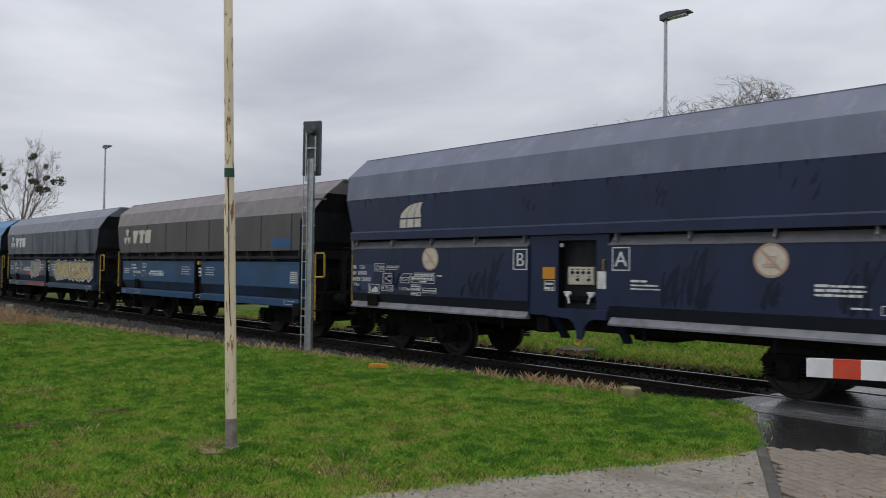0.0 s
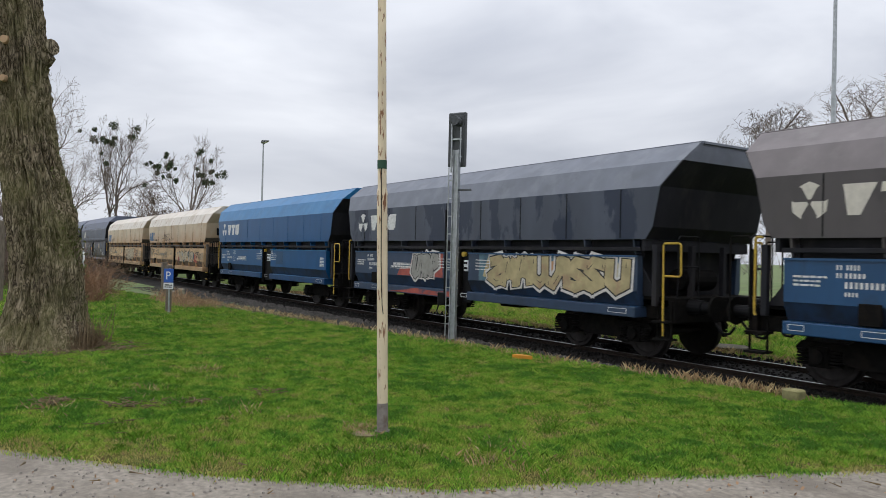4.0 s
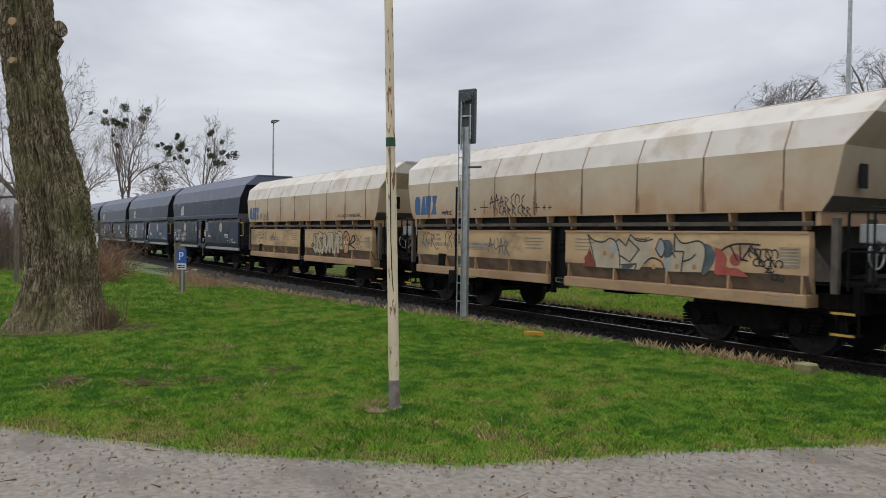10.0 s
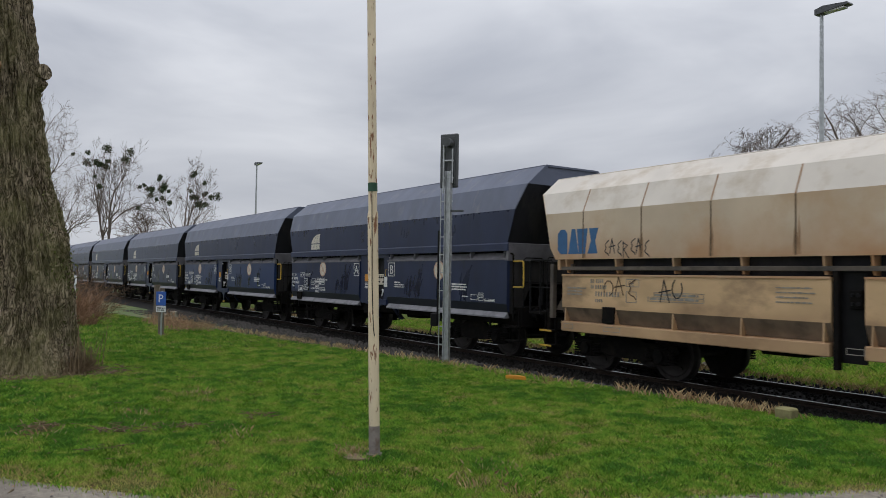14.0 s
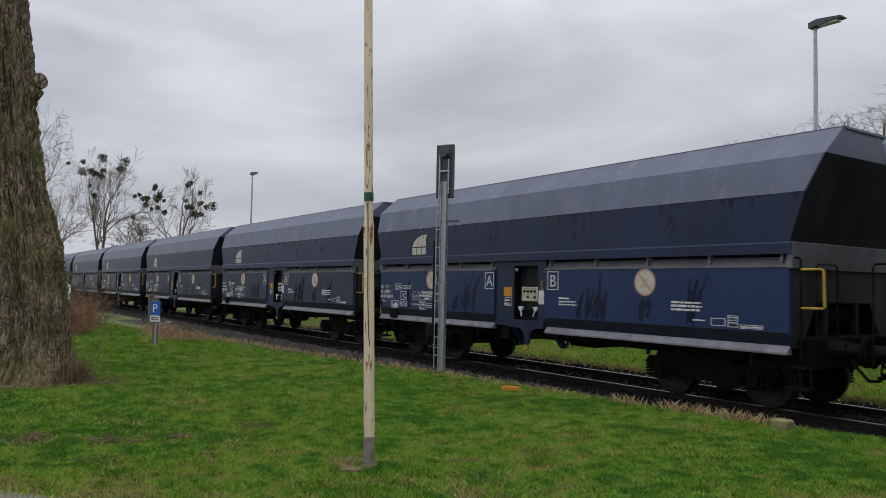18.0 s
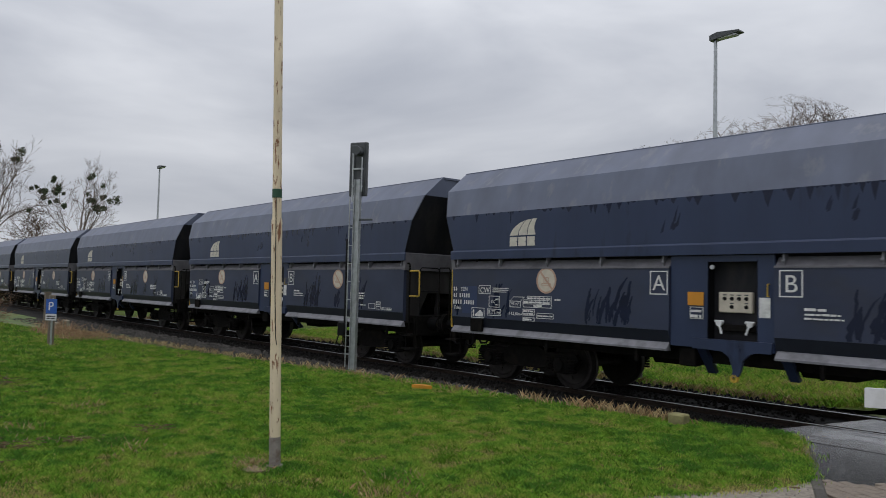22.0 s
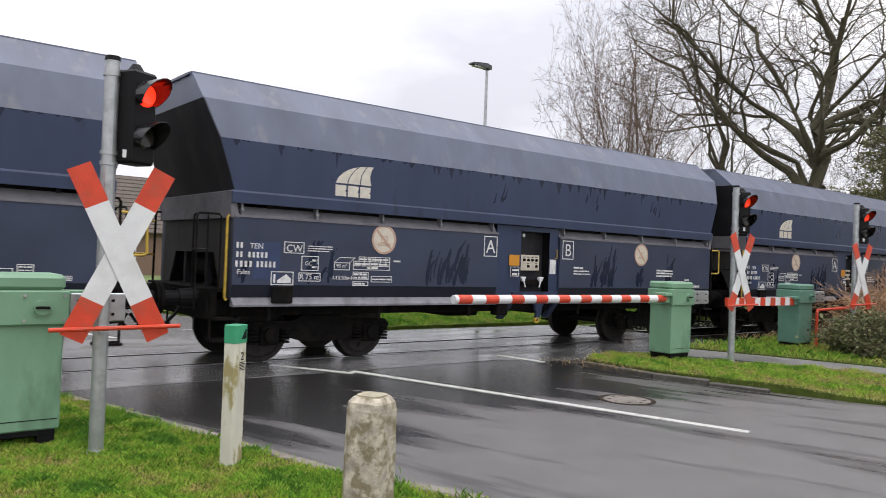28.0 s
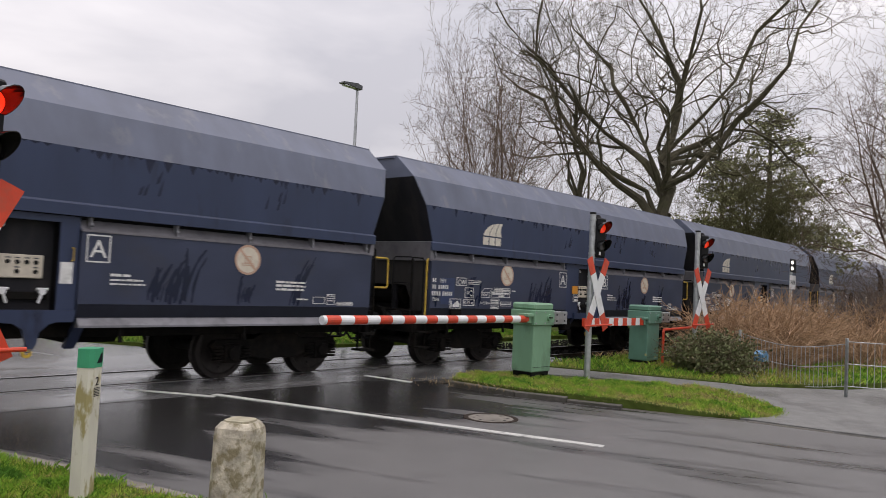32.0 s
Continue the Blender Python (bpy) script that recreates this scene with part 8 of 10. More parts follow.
bare_tree(15, -25.5, 44.1, 16.6, 7.6, 8.5, 0.30, "rounded leafless tree beyond the roofs", M["bark_far"], limbs=13, counts=(0, 11, 8, 4), up=0.08, open_=0.8, tilts=(0.1, 1.3), fine=0.008, leader=False, dome=0.85, gnarl=0.1)
bare_tree(16, -32.9, 40.0, 14.0, 4.4, 8.0, 0.22, "small leafless tree far behind the train", M["bark_far"], limbs=8, counts=(0, 10, 8, 4), up=0.08, open_=0.9, tilts=(0.2, 1.0), fine=0.012, mistle=1, dome=0.8)
bare_tree(17, 40.0, 13.0, 11.0, 4.4, 3.6, 0.22, "leafless tree far behind the train", M["bark_dark"], limbs=6, counts=(0, 9, 6, 4), fine=0.008)


def pine(seed, x, y, h, r0, label):
    rng = random.Random(seed)
    t = thing("pine_tree", pose(x, y, -0.2), label, "tree")
    tr = Sticks()
    tr.stick(Vector((0, 0, 0)), Vector((0.1, 0, h * 0.6)), r0, r0 * 0.6, 9)
    tr.stick(Vector((0.1, 0, h * 0.6)), Vector((0.0, 0, h * 0.96)), r0 * 0.6, 0.03, 7)
    lv, br = Sticks(), Sticks()
    for i in range(135):
        z = h * rng.uniform(0.2, 0.97)
        reach = (1.0 - (z / h) ** 2.2) * h * 0.42 * rng.uniform(0.55, 1.1) + 0.3
        a = rng.uniform(0, 6.28318)
        d = Vector((math.cos(a), math.sin(a), rng.uniform(-0.05, 0.35)))
        p0, p1 = Vector((0, 0, z)), Vector((0, 0, z)) + d * reach
        br.stick(p0, p1, 0.05, 0.015, 4)
        for k in range(max(3, int(reach * 2.7))):
            f = rng.uniform(0.35, 1.05)
            c = p0 + (p1 - p0) * f + Vector((rng.gauss(0, 0.22), rng.gauss(0, 0.22), rng.gauss(0, 0.14)))
            for _ in range(10):
                lv.leaf(c + Vector((rng.gauss(0, 0.17), rng.gauss(0, 0.17), rng.gauss(0, 0.10))), 0.085, rng)
    part("trunk", tr.mesh("trunk"), M["bark_dark"], t)
    part("limb_work", br.mesh("limb_work"), M["bark_dark"], t)
    part("crown", lv.mesh("crown"), M["needles"], t, "ragged dark green needle crown")
    return t


pine(21, 43.6, 3.9, 12.4, 0.28, "dark green ragged pine behind the train")
pine(22, 47.5, 8.0, 10.5, 0.26, "dark green pine further back")


def thicket(seed, x0, x1, y0, y1, h, n, mat, label, leafy=0, leaf_mat=None, category="shrub", thick=1.0):
    """Arching stems, with or without leaves, filling a strip of ground."""
    rng = random.Random(seed)
    t = thing("shrub", pose((x0 + x1) / 2, (y0 + y1) / 2, -0.1), label, category)
    st, lv = [Sticks() for _ in range(6)], Sticks()
    for i in range(n):
        p = Vector((rng.uniform(x0, x1) - (x0 + x1) / 2, rng.uniform(y0, y1) - (y0 + y1) / 2, 0))
        sk = st[min(5, int(6 * (p.x / (x1 - x0) + 0.5)))]
        hh = h * rng.uniform(0.45, 1.0)
        d = Vector((rng.gauss(0, 0.28), rng.gauss(0, 0.28), 1)).normalized()
        r = rng.uniform(0.004, 0.011) * thick
        m = 5
        for k in range(m):
            d = (d + Vector((rng.gauss(0, 0.26), rng.gauss(0, 0.26), -0.16 * k * rng.random()))).normalized()
            q = p + d * hh / m
            sk.stick(p, q, r * (1 - k / m * 0.7), r * (1 - (k + 1) / m * 0.7), 3)
            if k > 0:
                for _ in range(2):
                    e = (d + Vector((rng.gauss(0, 0.6), rng.gauss(0, 0.6), rng.gauss(0, 0.4)))).normalized()
                    sk.stick(q, q + e * hh * rng.uniform(0.1, 0.25), r * 0.5, r * 0.2, 3)
            if leafy and k > 0:
                for _ in range(leafy):
                    lv.leaf(q + Vector((rng.gauss(0, 0.08), rng.gauss(0, 0.08), rng.gauss(0, 0.07))), 0.03, rng)
            p = q
    for sk in st:
        part("stem_clump", sk.mesh("stem_clump"), mat, t)
    if leafy:
        part("foliage", lv.mesh("foliage"), leaf_mat, t)
    return t


thicket(31, 17.9, 22.0, -4.8, -2.9, 1.95, 1500, M["twig_tan"], "dry reddish-brown bramble thicket beside the fence", thick=1.6)
thicket(32, 21.5, 28.0, -6.2, -3.0, 1.85, 1000, M["twig_tan"], "dry brown bramble thicket along the track", thick=1.6)
thicket(44, 24.8, 28.0, -5.7, -4.7, 3.4, 380, M["bark_brown"], "bare reddish shrubs rising above the brambles")
thicket(43, 27.0, 34.0, -7.4, -4.4, 4.8, 520, M["bark_brown"], "tall bare reddish shrubs behind the brambles")
thicket(33, 22.5, 30.0, -9.5, -6.2, 1.1, 420, M["hedge_leaf"], "low evergreen scrub behind the fence", 3, M["hedge_leaf"])
thicket(34, 15.95, 16.75, -4.35, -3.65, 1.05, 520, M["bark_brown"], "clipped hedge with thin dark green leaves", 12, M["hedge_leaf"], "hedge")
thicket(35, -37, -29, -6.9, -4.9, 2.2, 600, M["bark_brown"], "bare reddish shrubs beside the track")
M["twig_rust"] = surf("rust_brown_stalks", (0.27, 0.155, 0.09), 0.9, var=0.35, scale=4, bump=0)
thicket(45, -27.2, -24.8, -7.0, -6.1, 1.7, 330, M["twig_rust"], "rust-brown dead shrub beside the old tree")
thicket(36, -44, -34, -10.5, -7.6, 4.8, 700, M["bark_brown"], "tall bare brown shrubs by the track")
thicket(37, -40, -24, -17.5, -11.5, 3.2, 800, M["bark_brown"], "bare brown hedge at the end of the lawn")
thicket(38, -26.5, -21.5, -4.6, -3.6, 0.55, 420, M["twig_tan"], "low dead reddish growth at the track edge")
thicket(39, -70, -46, -9, -3.5, 3.4, 420, M["bark_grey"], "distant bare undergrowth along the track")
thicket(40, 30, 52, -7.5, -2.4, 4.0, 600, M["bark_brown"], "bare undergrowth that swallows the track")
thicket(41, -9.5, -1.2, 20.5, 21.4, 1.75, 700, M["hedge_leaf"], "trimmed green garden hedge", 22, M["hedge_leaf"], "hedge")
thicket(42, 2.6, 6.5, 26.0, 27.0, 1.1, 260, M["hedge_leaf"], "low green garden hedge", 8, M["hedge_leaf"], "hedge")


def bark_material():
    """Deeply furrowed bark: long ridges, dark furrows, green algae in patches."""
    m = bpy.data.materials.new("old_bark")
    m.use_nodes = True
    n, l = m.node_tree.nodes, m.node_tree.links
    b = n["Principled BSDF"]
    b.inputs["Roughness"].default_value = 0.92
    b.inputs["Specular IOR Level"].default_value = 0.2
    co = n.new("ShaderNodeTexCoord")
    mp = n.new("ShaderNodeMapping")
    mp.inputs["Scale"].default_value = (12, 12, 3.6)
    l.new(co.outputs["Object"], mp.inputs["Vector"])
    a = n.new("ShaderNodeTexNoise")
    a.inputs["Scale"].default_value, a.inputs["Detail"].default_value, a.inputs["Distortion"].default_value = 1.0, 5, 1.8
    l.new(mp.outputs["Vector"], a.inputs["Vector"])
    # furrows run along the noise's middle value and meet in long lozenges
    sub, ab, mul = (n.new("ShaderNodeMath") for _ in range(3))
    sub.operation, ab.operation, mul.operation = "SUBTRACT", "ABSOLUTE", "MULTIPLY"
    sub.inputs[1].default_value, mul.inputs[1].default_value = 0.5, 4.0
    l.new(a.outputs["Fac"], sub.inputs[0])
    l.new(sub.outputs[0], ab.inputs[0])
    l.new(ab.outputs[0], mul.inputs[0])
    r = n.new("ShaderNodeValToRGB")
    e = r.color_ramp.elements
    e[0].position, e[0].color = 0.02, (0.030, 0.023, 0.016, 1)
    e[1].position, e[1].color = 0.75, (0.46, 0.385, 0.275, 1)
    q = e.new(0.22)
    q.color = (0.25, 0.20, 0.13, 1)
    l.new(mul.outputs[0], r.inputs["Fac"])
    g = n.new("ShaderNodeTexNoise")
    g.inputs["Scale"].default_value, g.inputs["Detail"].default_value = 1.3, 6
    l.new(co.outputs["Object"], g.inputs["Vector"])
    gr = n.new("ShaderNodeValToRGB")
    gr.color_ramp.elements[0].position, gr.color_ramp.elements[1].position = 0.42, 0.62
    gr.color_ramp.elements[1].color = (0.6, 0.6, 0.6, 1)
    l.new(g.outputs["Fac"], gr.inputs["Fac"])
    mx = n.new("ShaderNodeMix")
    mx.data_type = "RGBA"
    l.new(gr.outputs["Color"], mx.inputs["Factor"])
    l.new(r.outputs["Color"], mx.inputs["A"])
    mx.inputs["B"].default_value = (0.19, 0.18, 0.075, 1)
    l.new(mx.outputs["Result"], b.inputs["Base Color"])
    bp = n.new("ShaderNodeBump")
    bp.inputs["Strength"].default_value, bp.inputs["Distance"].default_value = 1.0, 0.03
    l.new(mul.outputs[0], bp.inputs["Height"])
    l.new(bp.outputs["Normal"], b.inputs["Normal"])
    return m


M["moss_leaf"] = surf("moss_leaf", (0.11, 0.12, 0.03), 0.8, var=0.4, scale=5, bump=0)


# the big trunk on the lawn: fissured bark, root flare, knots
M["leaf_mould"] = surf("leaf_mould", (0.15, 0.105, 0.065), 0.95, var=0.5, scale=14, dirt=(0.07, 0.065, 0.03), dirt_amt=0.7, dirt_scale=5, bump=0.8, bscale=60)
M["twig_litter"] = surf("dead_twig_brown", (0.21, 0.15, 0.085), 0.9, var=0.4, scale=20, bump=0.1, rand=0.3)


def big_trunk():
    t = thing("old_tree", pose(-14.0, -8.62, -0.05), "massive old tree trunk with fissured mossy bark and root flare", "tree")
    rng = random.Random(77)
    seg, rows = 190, 240
    H = 7.2
    vs, fs = [], []
    for j in range(rows + 1):
        z = H * j / rows
        f = z / H
        rad = float(np.interp(z, (0, 0.4, 0.84, 1.3, 2.2, 2.7, 3.15, 4.0, 4.5, 4.9, 5.4, 7.2), (0.78, 0.63, 0.535, 0.50, 0.475, 0.465, 0.415, 0.385, 0.37, 0.395, 0.37, 0.36)))
        side = float(np.interp(z, (0, 0.8, 1.3, 1.8, 2.2, 2.7, 3.1, 4.0, 4.5, 5.4, 7.2), (-0.22, -0.16, -0.19, -0.24, -0.305, -0.37, -0.47, -0.585, -0.65, -0.73, -0.98)))
        lean_x, lean_y = 0.115 * side, 0.993 * side
        for i in range(seg):
            a = 6.28318 * i / seg
            lob = 1 + 0.05 * math.sin(3 * a + 0.6) + 0.30 * math.exp(-z / 0.38) * (0.5 + 0.5 * math.sin(5 * a + 1.1)) * 0.6
            nn = Vector((math.cos(a) * 2.6, math.sin(a) * 2.6, z * 0.55))
            big = noise.noise(nn * 0.9)
            ridge = noise.noise(Vector((math.cos(a) * 8.5 + big * 0.8, math.sin(a) * 8.5, z * 1.9 + big)))
            ridge = 1 - abs(ridge) * 2.0
            fine = noise.noise(Vector((math.cos(a) * 16, math.sin(a) * 16, z * 7.0)))
            r = rad * lob + 0.075 * ridge + 0.042 * fine + 0.05 * big - 0.035
            # burls
            for ba, bz, br, bh in ((0.75, 2.15, 0.30, 0.10), (0.55, 1.25, 0.3, 0.08), (0.9, 4.75, 0.12, 0.16)):
                da = (a - ba + 3.14159) % 6.28318 - 3.14159
                r += bh * math.exp(-((da * rad / br) ** 2) - ((z - bz) / br) ** 2)
            vs.append((r * math.cos(a) + lean_x, r * math.sin(a) + lean_y, z))
    for j in range(rows):
        for i in range(seg):
            k = (i + 1) % seg
            fs.append((j * seg + i, j * seg + k, (j + 1) * seg + k, (j + 1) * seg + i))
    me = bpy.data.meshes.new("trunk")
    me.from_pydata(vs, [], fs)
    M["old_bark"] = bark_material()
    smooth(part("trunk", me, M["old_bark"], t), 60)
    M["cut_wood"] = surf("cut_wood", (0.42, 0.28, 0.16), 0.8, var=0.15)
    for a, z, r in ((-0.55, 4.95, 0.06), (-0.75, 4.35, 0.05)):
        p = Vector((0.38 * math.cos(a) - 0.08, 0.38 * math.sin(a) - 0.70 + 0.11 * (4.95 - z), z))
        d = Vector((math.cos(a), math.sin(a), 0))
        part("pruning_cut", tube(bm_new(), p, p + d * 0.07, r * 1.2, r, 14), M["cut_wood"], t, "pale round pruning cut")
    bm = bm_new()
    p = Vector((0.40 * math.cos(0.9) - 0.08, 0.40 * math.sin(0.9) - 0.66, 4.88))
    tube(bm, p - Vector((0.25, 0.15, 0)), p + Vector((0.14, 0.10, 0.06)), 0.17, 0.13, 12)
    part("branch_stub", bm, M["old_bark"], t)
    # limbs above
    st, ends = (Sticks(), Sticks()), []
    for k in range(4):
        b = k * 1.6 + 0.3
        grow(st, rng, Vector((-0.11, -0.96, H - 0.2)), Vector((math.cos(b) * 0.6, math.sin(b) * 0.6, 1)).normalized(), 5.0, 0.28, 1, 3, ends, 0.12, 0.8, (2, 3), 8)
    part("limb_work", st[1].mesh("limbs"), M["bark_dark"], t)
    # small leaves on the burl side, and moss tufts
    lv = Sticks()
    for i in range(420):
        z = rng.gauss(1.9, 0.42) if i % 3 else rng.uniform(0.4, 3.6)
        a = rng.gauss(0.75, 0.28)
        k = float(np.interp(z, (0, 0.8, 2.2, 3.1, 5.4), (0.72, 0.56, 0.50, 0.44, 0.38))) + rng.uniform(0.03, 0.10)
        sd = float(np.interp(z, (0, 0.8, 1.3, 2.2, 3.1, 5.4), (-0.22, -0.16, -0.19, -0.305, -0.47, -0.73)))
        lv.leaf(Vector((k * math.cos(a) + 0.115 * sd, k * math.sin(a) + 0.993 * sd, max(0.2, z))), 0.022, rng)
    tagged(part("moss_growth", lv.mesh("moss_growth"), M["moss_leaf"], t, "small olive-green sprigs on the bark"), kind="stuff")
    # root suckers and dead twigs at the foot
    sk = Sticks()
    for i in range(760):
        a = rng.uniform(-1.5, 1.5) if i % 2 else rng.gauss(0.75, 0.22)
        rr = rng.uniform(0.7, 1.3) if i % 2 else rng.uniform(0.66, 0.86)
        p = Vector((rr * math.cos(a), rr * math.sin(a) - 0.12, 0.075))
        q = p + (Vector((rng.gauss(0, 0.16), rng.gauss(0, 0.16), abs(rng.gauss(0.0, 0.03)))) if i % 2 else Vector((rng.gauss(0, 0.13), rng.gauss(0, 0.13), abs(rng.gauss(0.14, 0.17)))))
        sk.stick(p, q, 0.010, 0.004, 4)
    for i in range(7):
        a = rng.uniform(0.1, 0.9)
        p = Vector((0.95 * math.cos(a), 0.95 * math.sin(a), 0))
        q = p + Vector((rng.gauss(0, 0.05), rng.gauss(0, 0.05), rng.uniform(0.5, 1.0)))
        sk.stick(p, q, 0.009, 0.003, 5)
    part("root_litter", sk.mesh("root_litter"), M["twig_litter"], t, "dead brown twigs round the root flare")
    bm = bm_new()
    prism(bm, [(0.12 + 1.2 * math.cos(6.28318 * i / 30) * (1 + 0.12 * math.sin(5 * i)), -0.16 + 1.0 * math.sin(6.28318 * i / 30) * (1 + 0.1 * math.cos(3 * i))) for i in range(30)], "z", 0.02, 0.075)
    part("leaf_litter", bm, M["leaf_mould"], t, "bare brown soil and litter")


big_trunk()

# ---- houses beyond the crossing ----
M["slate_clad"] = surf("dark_cladding", (0.035, 0.036, 0.042), 0.6, var=0.2, scale=5, bump=0.2)
M["cream_wall"] = surf("cream_stucco", (0.62, 0.57, 0.46), 0.85, var=0.08, scale=3, dirt=(0.45, 0.41, 0.33), dirt_amt=0.4, dirt_scale=1.2)
M["white_wall"] = surf("white_stucco", (0.66, 0.66, 0.65), 0.85, var=0.06, scale=3, dirt=(0.5, 0.5, 0.48), dirt_amt=0.4, dirt_scale=1.2)
M["brick_wall"] = surf("brown_brick", (0.23, 0.15, 0.11), 0.85, var=0.2, scale=12, bump=0.2, bscale=20)
M["roof_tile"] = surf("roof_tile_brown", (0.10, 0.078, 0.066), 0.75, var=0.25, scale=6, dirt=(0.07, 0.075, 0.05), dirt_amt=0.5, dirt_scale=1, bump=0.3, bscale=9)
M["roof_grey"] = surf("roof_tile_grey", (0.22, 0.21, 0.20), 0.75, var=0.2, scale=6, bump=0.3, bscale=9)
M["glass"] = surf("window_glass", (0.06, 0.07, 0.08), 0.08, var=0.1, bump=0, spec=0.8)
M["red_car"] = surf("red_car_paint", (0.45, 0.03, 0.03), 0.25, var=0.05, bump=0)
M["white_car"] = surf("white_car_paint", (0.65, 0.66, 0.68), 0.25, var=0.05, bump=0)


def window(parent, x, y, z, wd, h, nx=2):
    """Framed window on a face that looks to -Y."""
    f = part("window_frame", boxed(x - wd / 2, x + wd / 2, y - 0.05, y, z, z + h), M["signwhite"], parent, "white window frame")
    pw = (wd - 0.08) / nx
    for i in range(nx):
        part("pane", boxed(x - wd / 2 + 0.06 + i * pw, x - wd / 2 + 0.02 + (i + 1) * pw, y - 0.056, y - 0.05, z + 0.06, z + h - 0.06), M["glass"], f)
    part("window_sill", boxed(x - wd / 2 - 0.05, x + wd / 2 + 0.05, y - 0.12, y, z - 0.05, z), M["kerb"], f)


def house(m, wd, dp, wall_h, roof_h, walls, gable, tiles, label, ridge="y", wins=(), courses=14, chimney=True):
    """Gabled house: walls, gable cladding, tiled roof in courses, windows, chimney. The gable looks to -Y when the ridge runs along y."""
    h = thing("house", m, label, "house", "houses beyond the crossing")
    part("wall", boxed(-wd / 2, wd / 2, 0, dp, -0.3, wall_h), walls, h)
    if ridge == "y":
        bm = bm_new()
        prism(bm, [(-wd / 2, wall_h), (wd / 2, wall_h), (0, wall_h + roof_h)], "y", 0.02, dp - 0.02)
        part("gable", bm, gable, h)
        for s in (-1, 1):
            for i in range(courses):
                a, b = i / courses, (i + 1) / courses
                over = 0.45
                x0, x1 = s * (wd / 2 + over) * (1 - a), s * (wd / 2 + over) * (1 - b) - s * 0.02
                base = wall_h - over * roof_h / (wd / 2)
                z0, z1 = base + (wall_h + roof_h - base) * a, base + (wall_h + roof_h - base) * b
                bm = bm_new()
                prism(bm, [(x0, z0 + 0.05), (x1, z1 + 0.03), (x1, z1 + 0.08), (x0, z0 + 0.12)], "y", -0.35, dp + 0.35)
                part("tile_course", bm, tiles, h)
    else:
        bm = bm_new()
        prism(bm, [(0, wall_h), (dp, wall_h), (dp / 2, wall_h + roof_h)], "x", -wd / 2 + 0.02, wd / 2 - 0.02)
        part("gable", bm, gable, h)
        for s in (-1, 1):
            for i in range(courses):
                a, b = i / courses, (i + 1) / courses
                over = 0.45
                y0, y1 = dp / 2 + s * (dp / 2 + over) * (1 - a), dp / 2 + s * (dp / 2 + over) * (1 - b) - s * 0.02
                base = wall_h - over * roof_h / (dp / 2)
                z0, z1 = base + (wall_h + roof_h - base) * a, base + (wall_h + roof_h - base) * b
                bm = bm_new()
                prism(bm, [(y0, z0 + 0.05), (y1, z1 + 0.03), (y1, z1 + 0.08), (y0, z0 + 0.12)], "x", -wd / 2 - 0.35, wd / 2 + 0.35)
                part("tile_course", bm, tiles, h)
    if chimney:
        part("chimney", boxed(wd * 0.12, wd * 0.12 + 0.6, dp * 0.45, dp * 0.45 + 0.6, wall_h + roof_h * 0.6, wall_h + roof_h + 0.7), M["brick_wall"], h)
    for x, z, ww, hh, n in wins:
        window(h, x, -0.0, z, ww, hh, n)
    return h


M["roof_dark"] = surf("roof_tile_dark", (0.075, 0.066, 0.062), 0.7, var=0.25, scale=6, bump=0.3, bscale=9)
house(pose(-3.0, 23.0, -0.2), 5.8, 5.0, 2.5, 3.1, M["cream_wall"], M["slate_clad"], M["roof_dark"], "house wing with dark clad gable over cream ground floor", "y",
      ((-0.15, 3.14, 1.7, 0.68, 3), (-1.4, 0.9, 1.2, 1.2, 2), (1.3, 0.9, 1.2, 1.2, 2)), 14, False)
house(pose(-6.1, 23.8, -0.2), 4.6, 7.6, 2.4, 3.35, M["cream_wall"], M["slate_clad"], M["roof_dark"], "low house with a dark tiled roof beside the gabled wing", "x",
      ((-1.2, 0.9, 1.4, 1.2, 2),), 16)
house(pose(5.9, 36.5, -0.2, 0, 0, -6), 7.6, 10.0, 3.2, 3.6, M["brick_wall"], M["brick_wall"], M["roof_grey"], "brick house with a pale tiled gable roof", "y",
      ((-1.5, 0.9, 1.2, 1.3, 2), (1.5, 0.9, 1.2, 1.3, 2), (0, 3.6, 1.6, 1.2, 2)))
house(pose(-2.2, 48.0, -0.2), 10.0, 9.0, 5.4, 2.6, M["white_wall"], M["white_wall"], M["roof_tile"], "white two-storey house with a tiled roof", "x",
      ((-3, 0.9, 1.4, 1.4, 2), (0, 0.9, 1.4, 1.4, 2), (3, 0.9, 1.4, 1.4, 2), (-3, 3.6, 1.4, 1.3, 2), (0, 3.6, 1.4, 1.3, 2), (3, 3.6, 1.4, 1.3, 2)))
house(pose(17.0, 40.0, -0.2), 9.0, 9.0, 3.0, 3.6, M["brick_wall"], M["brick_wall"], M["roof_tile"], "brick house behind the trees", "x", ((-2, 0.9, 1.4, 1.3, 2), (2, 0.9, 1.4, 1.3, 2)))


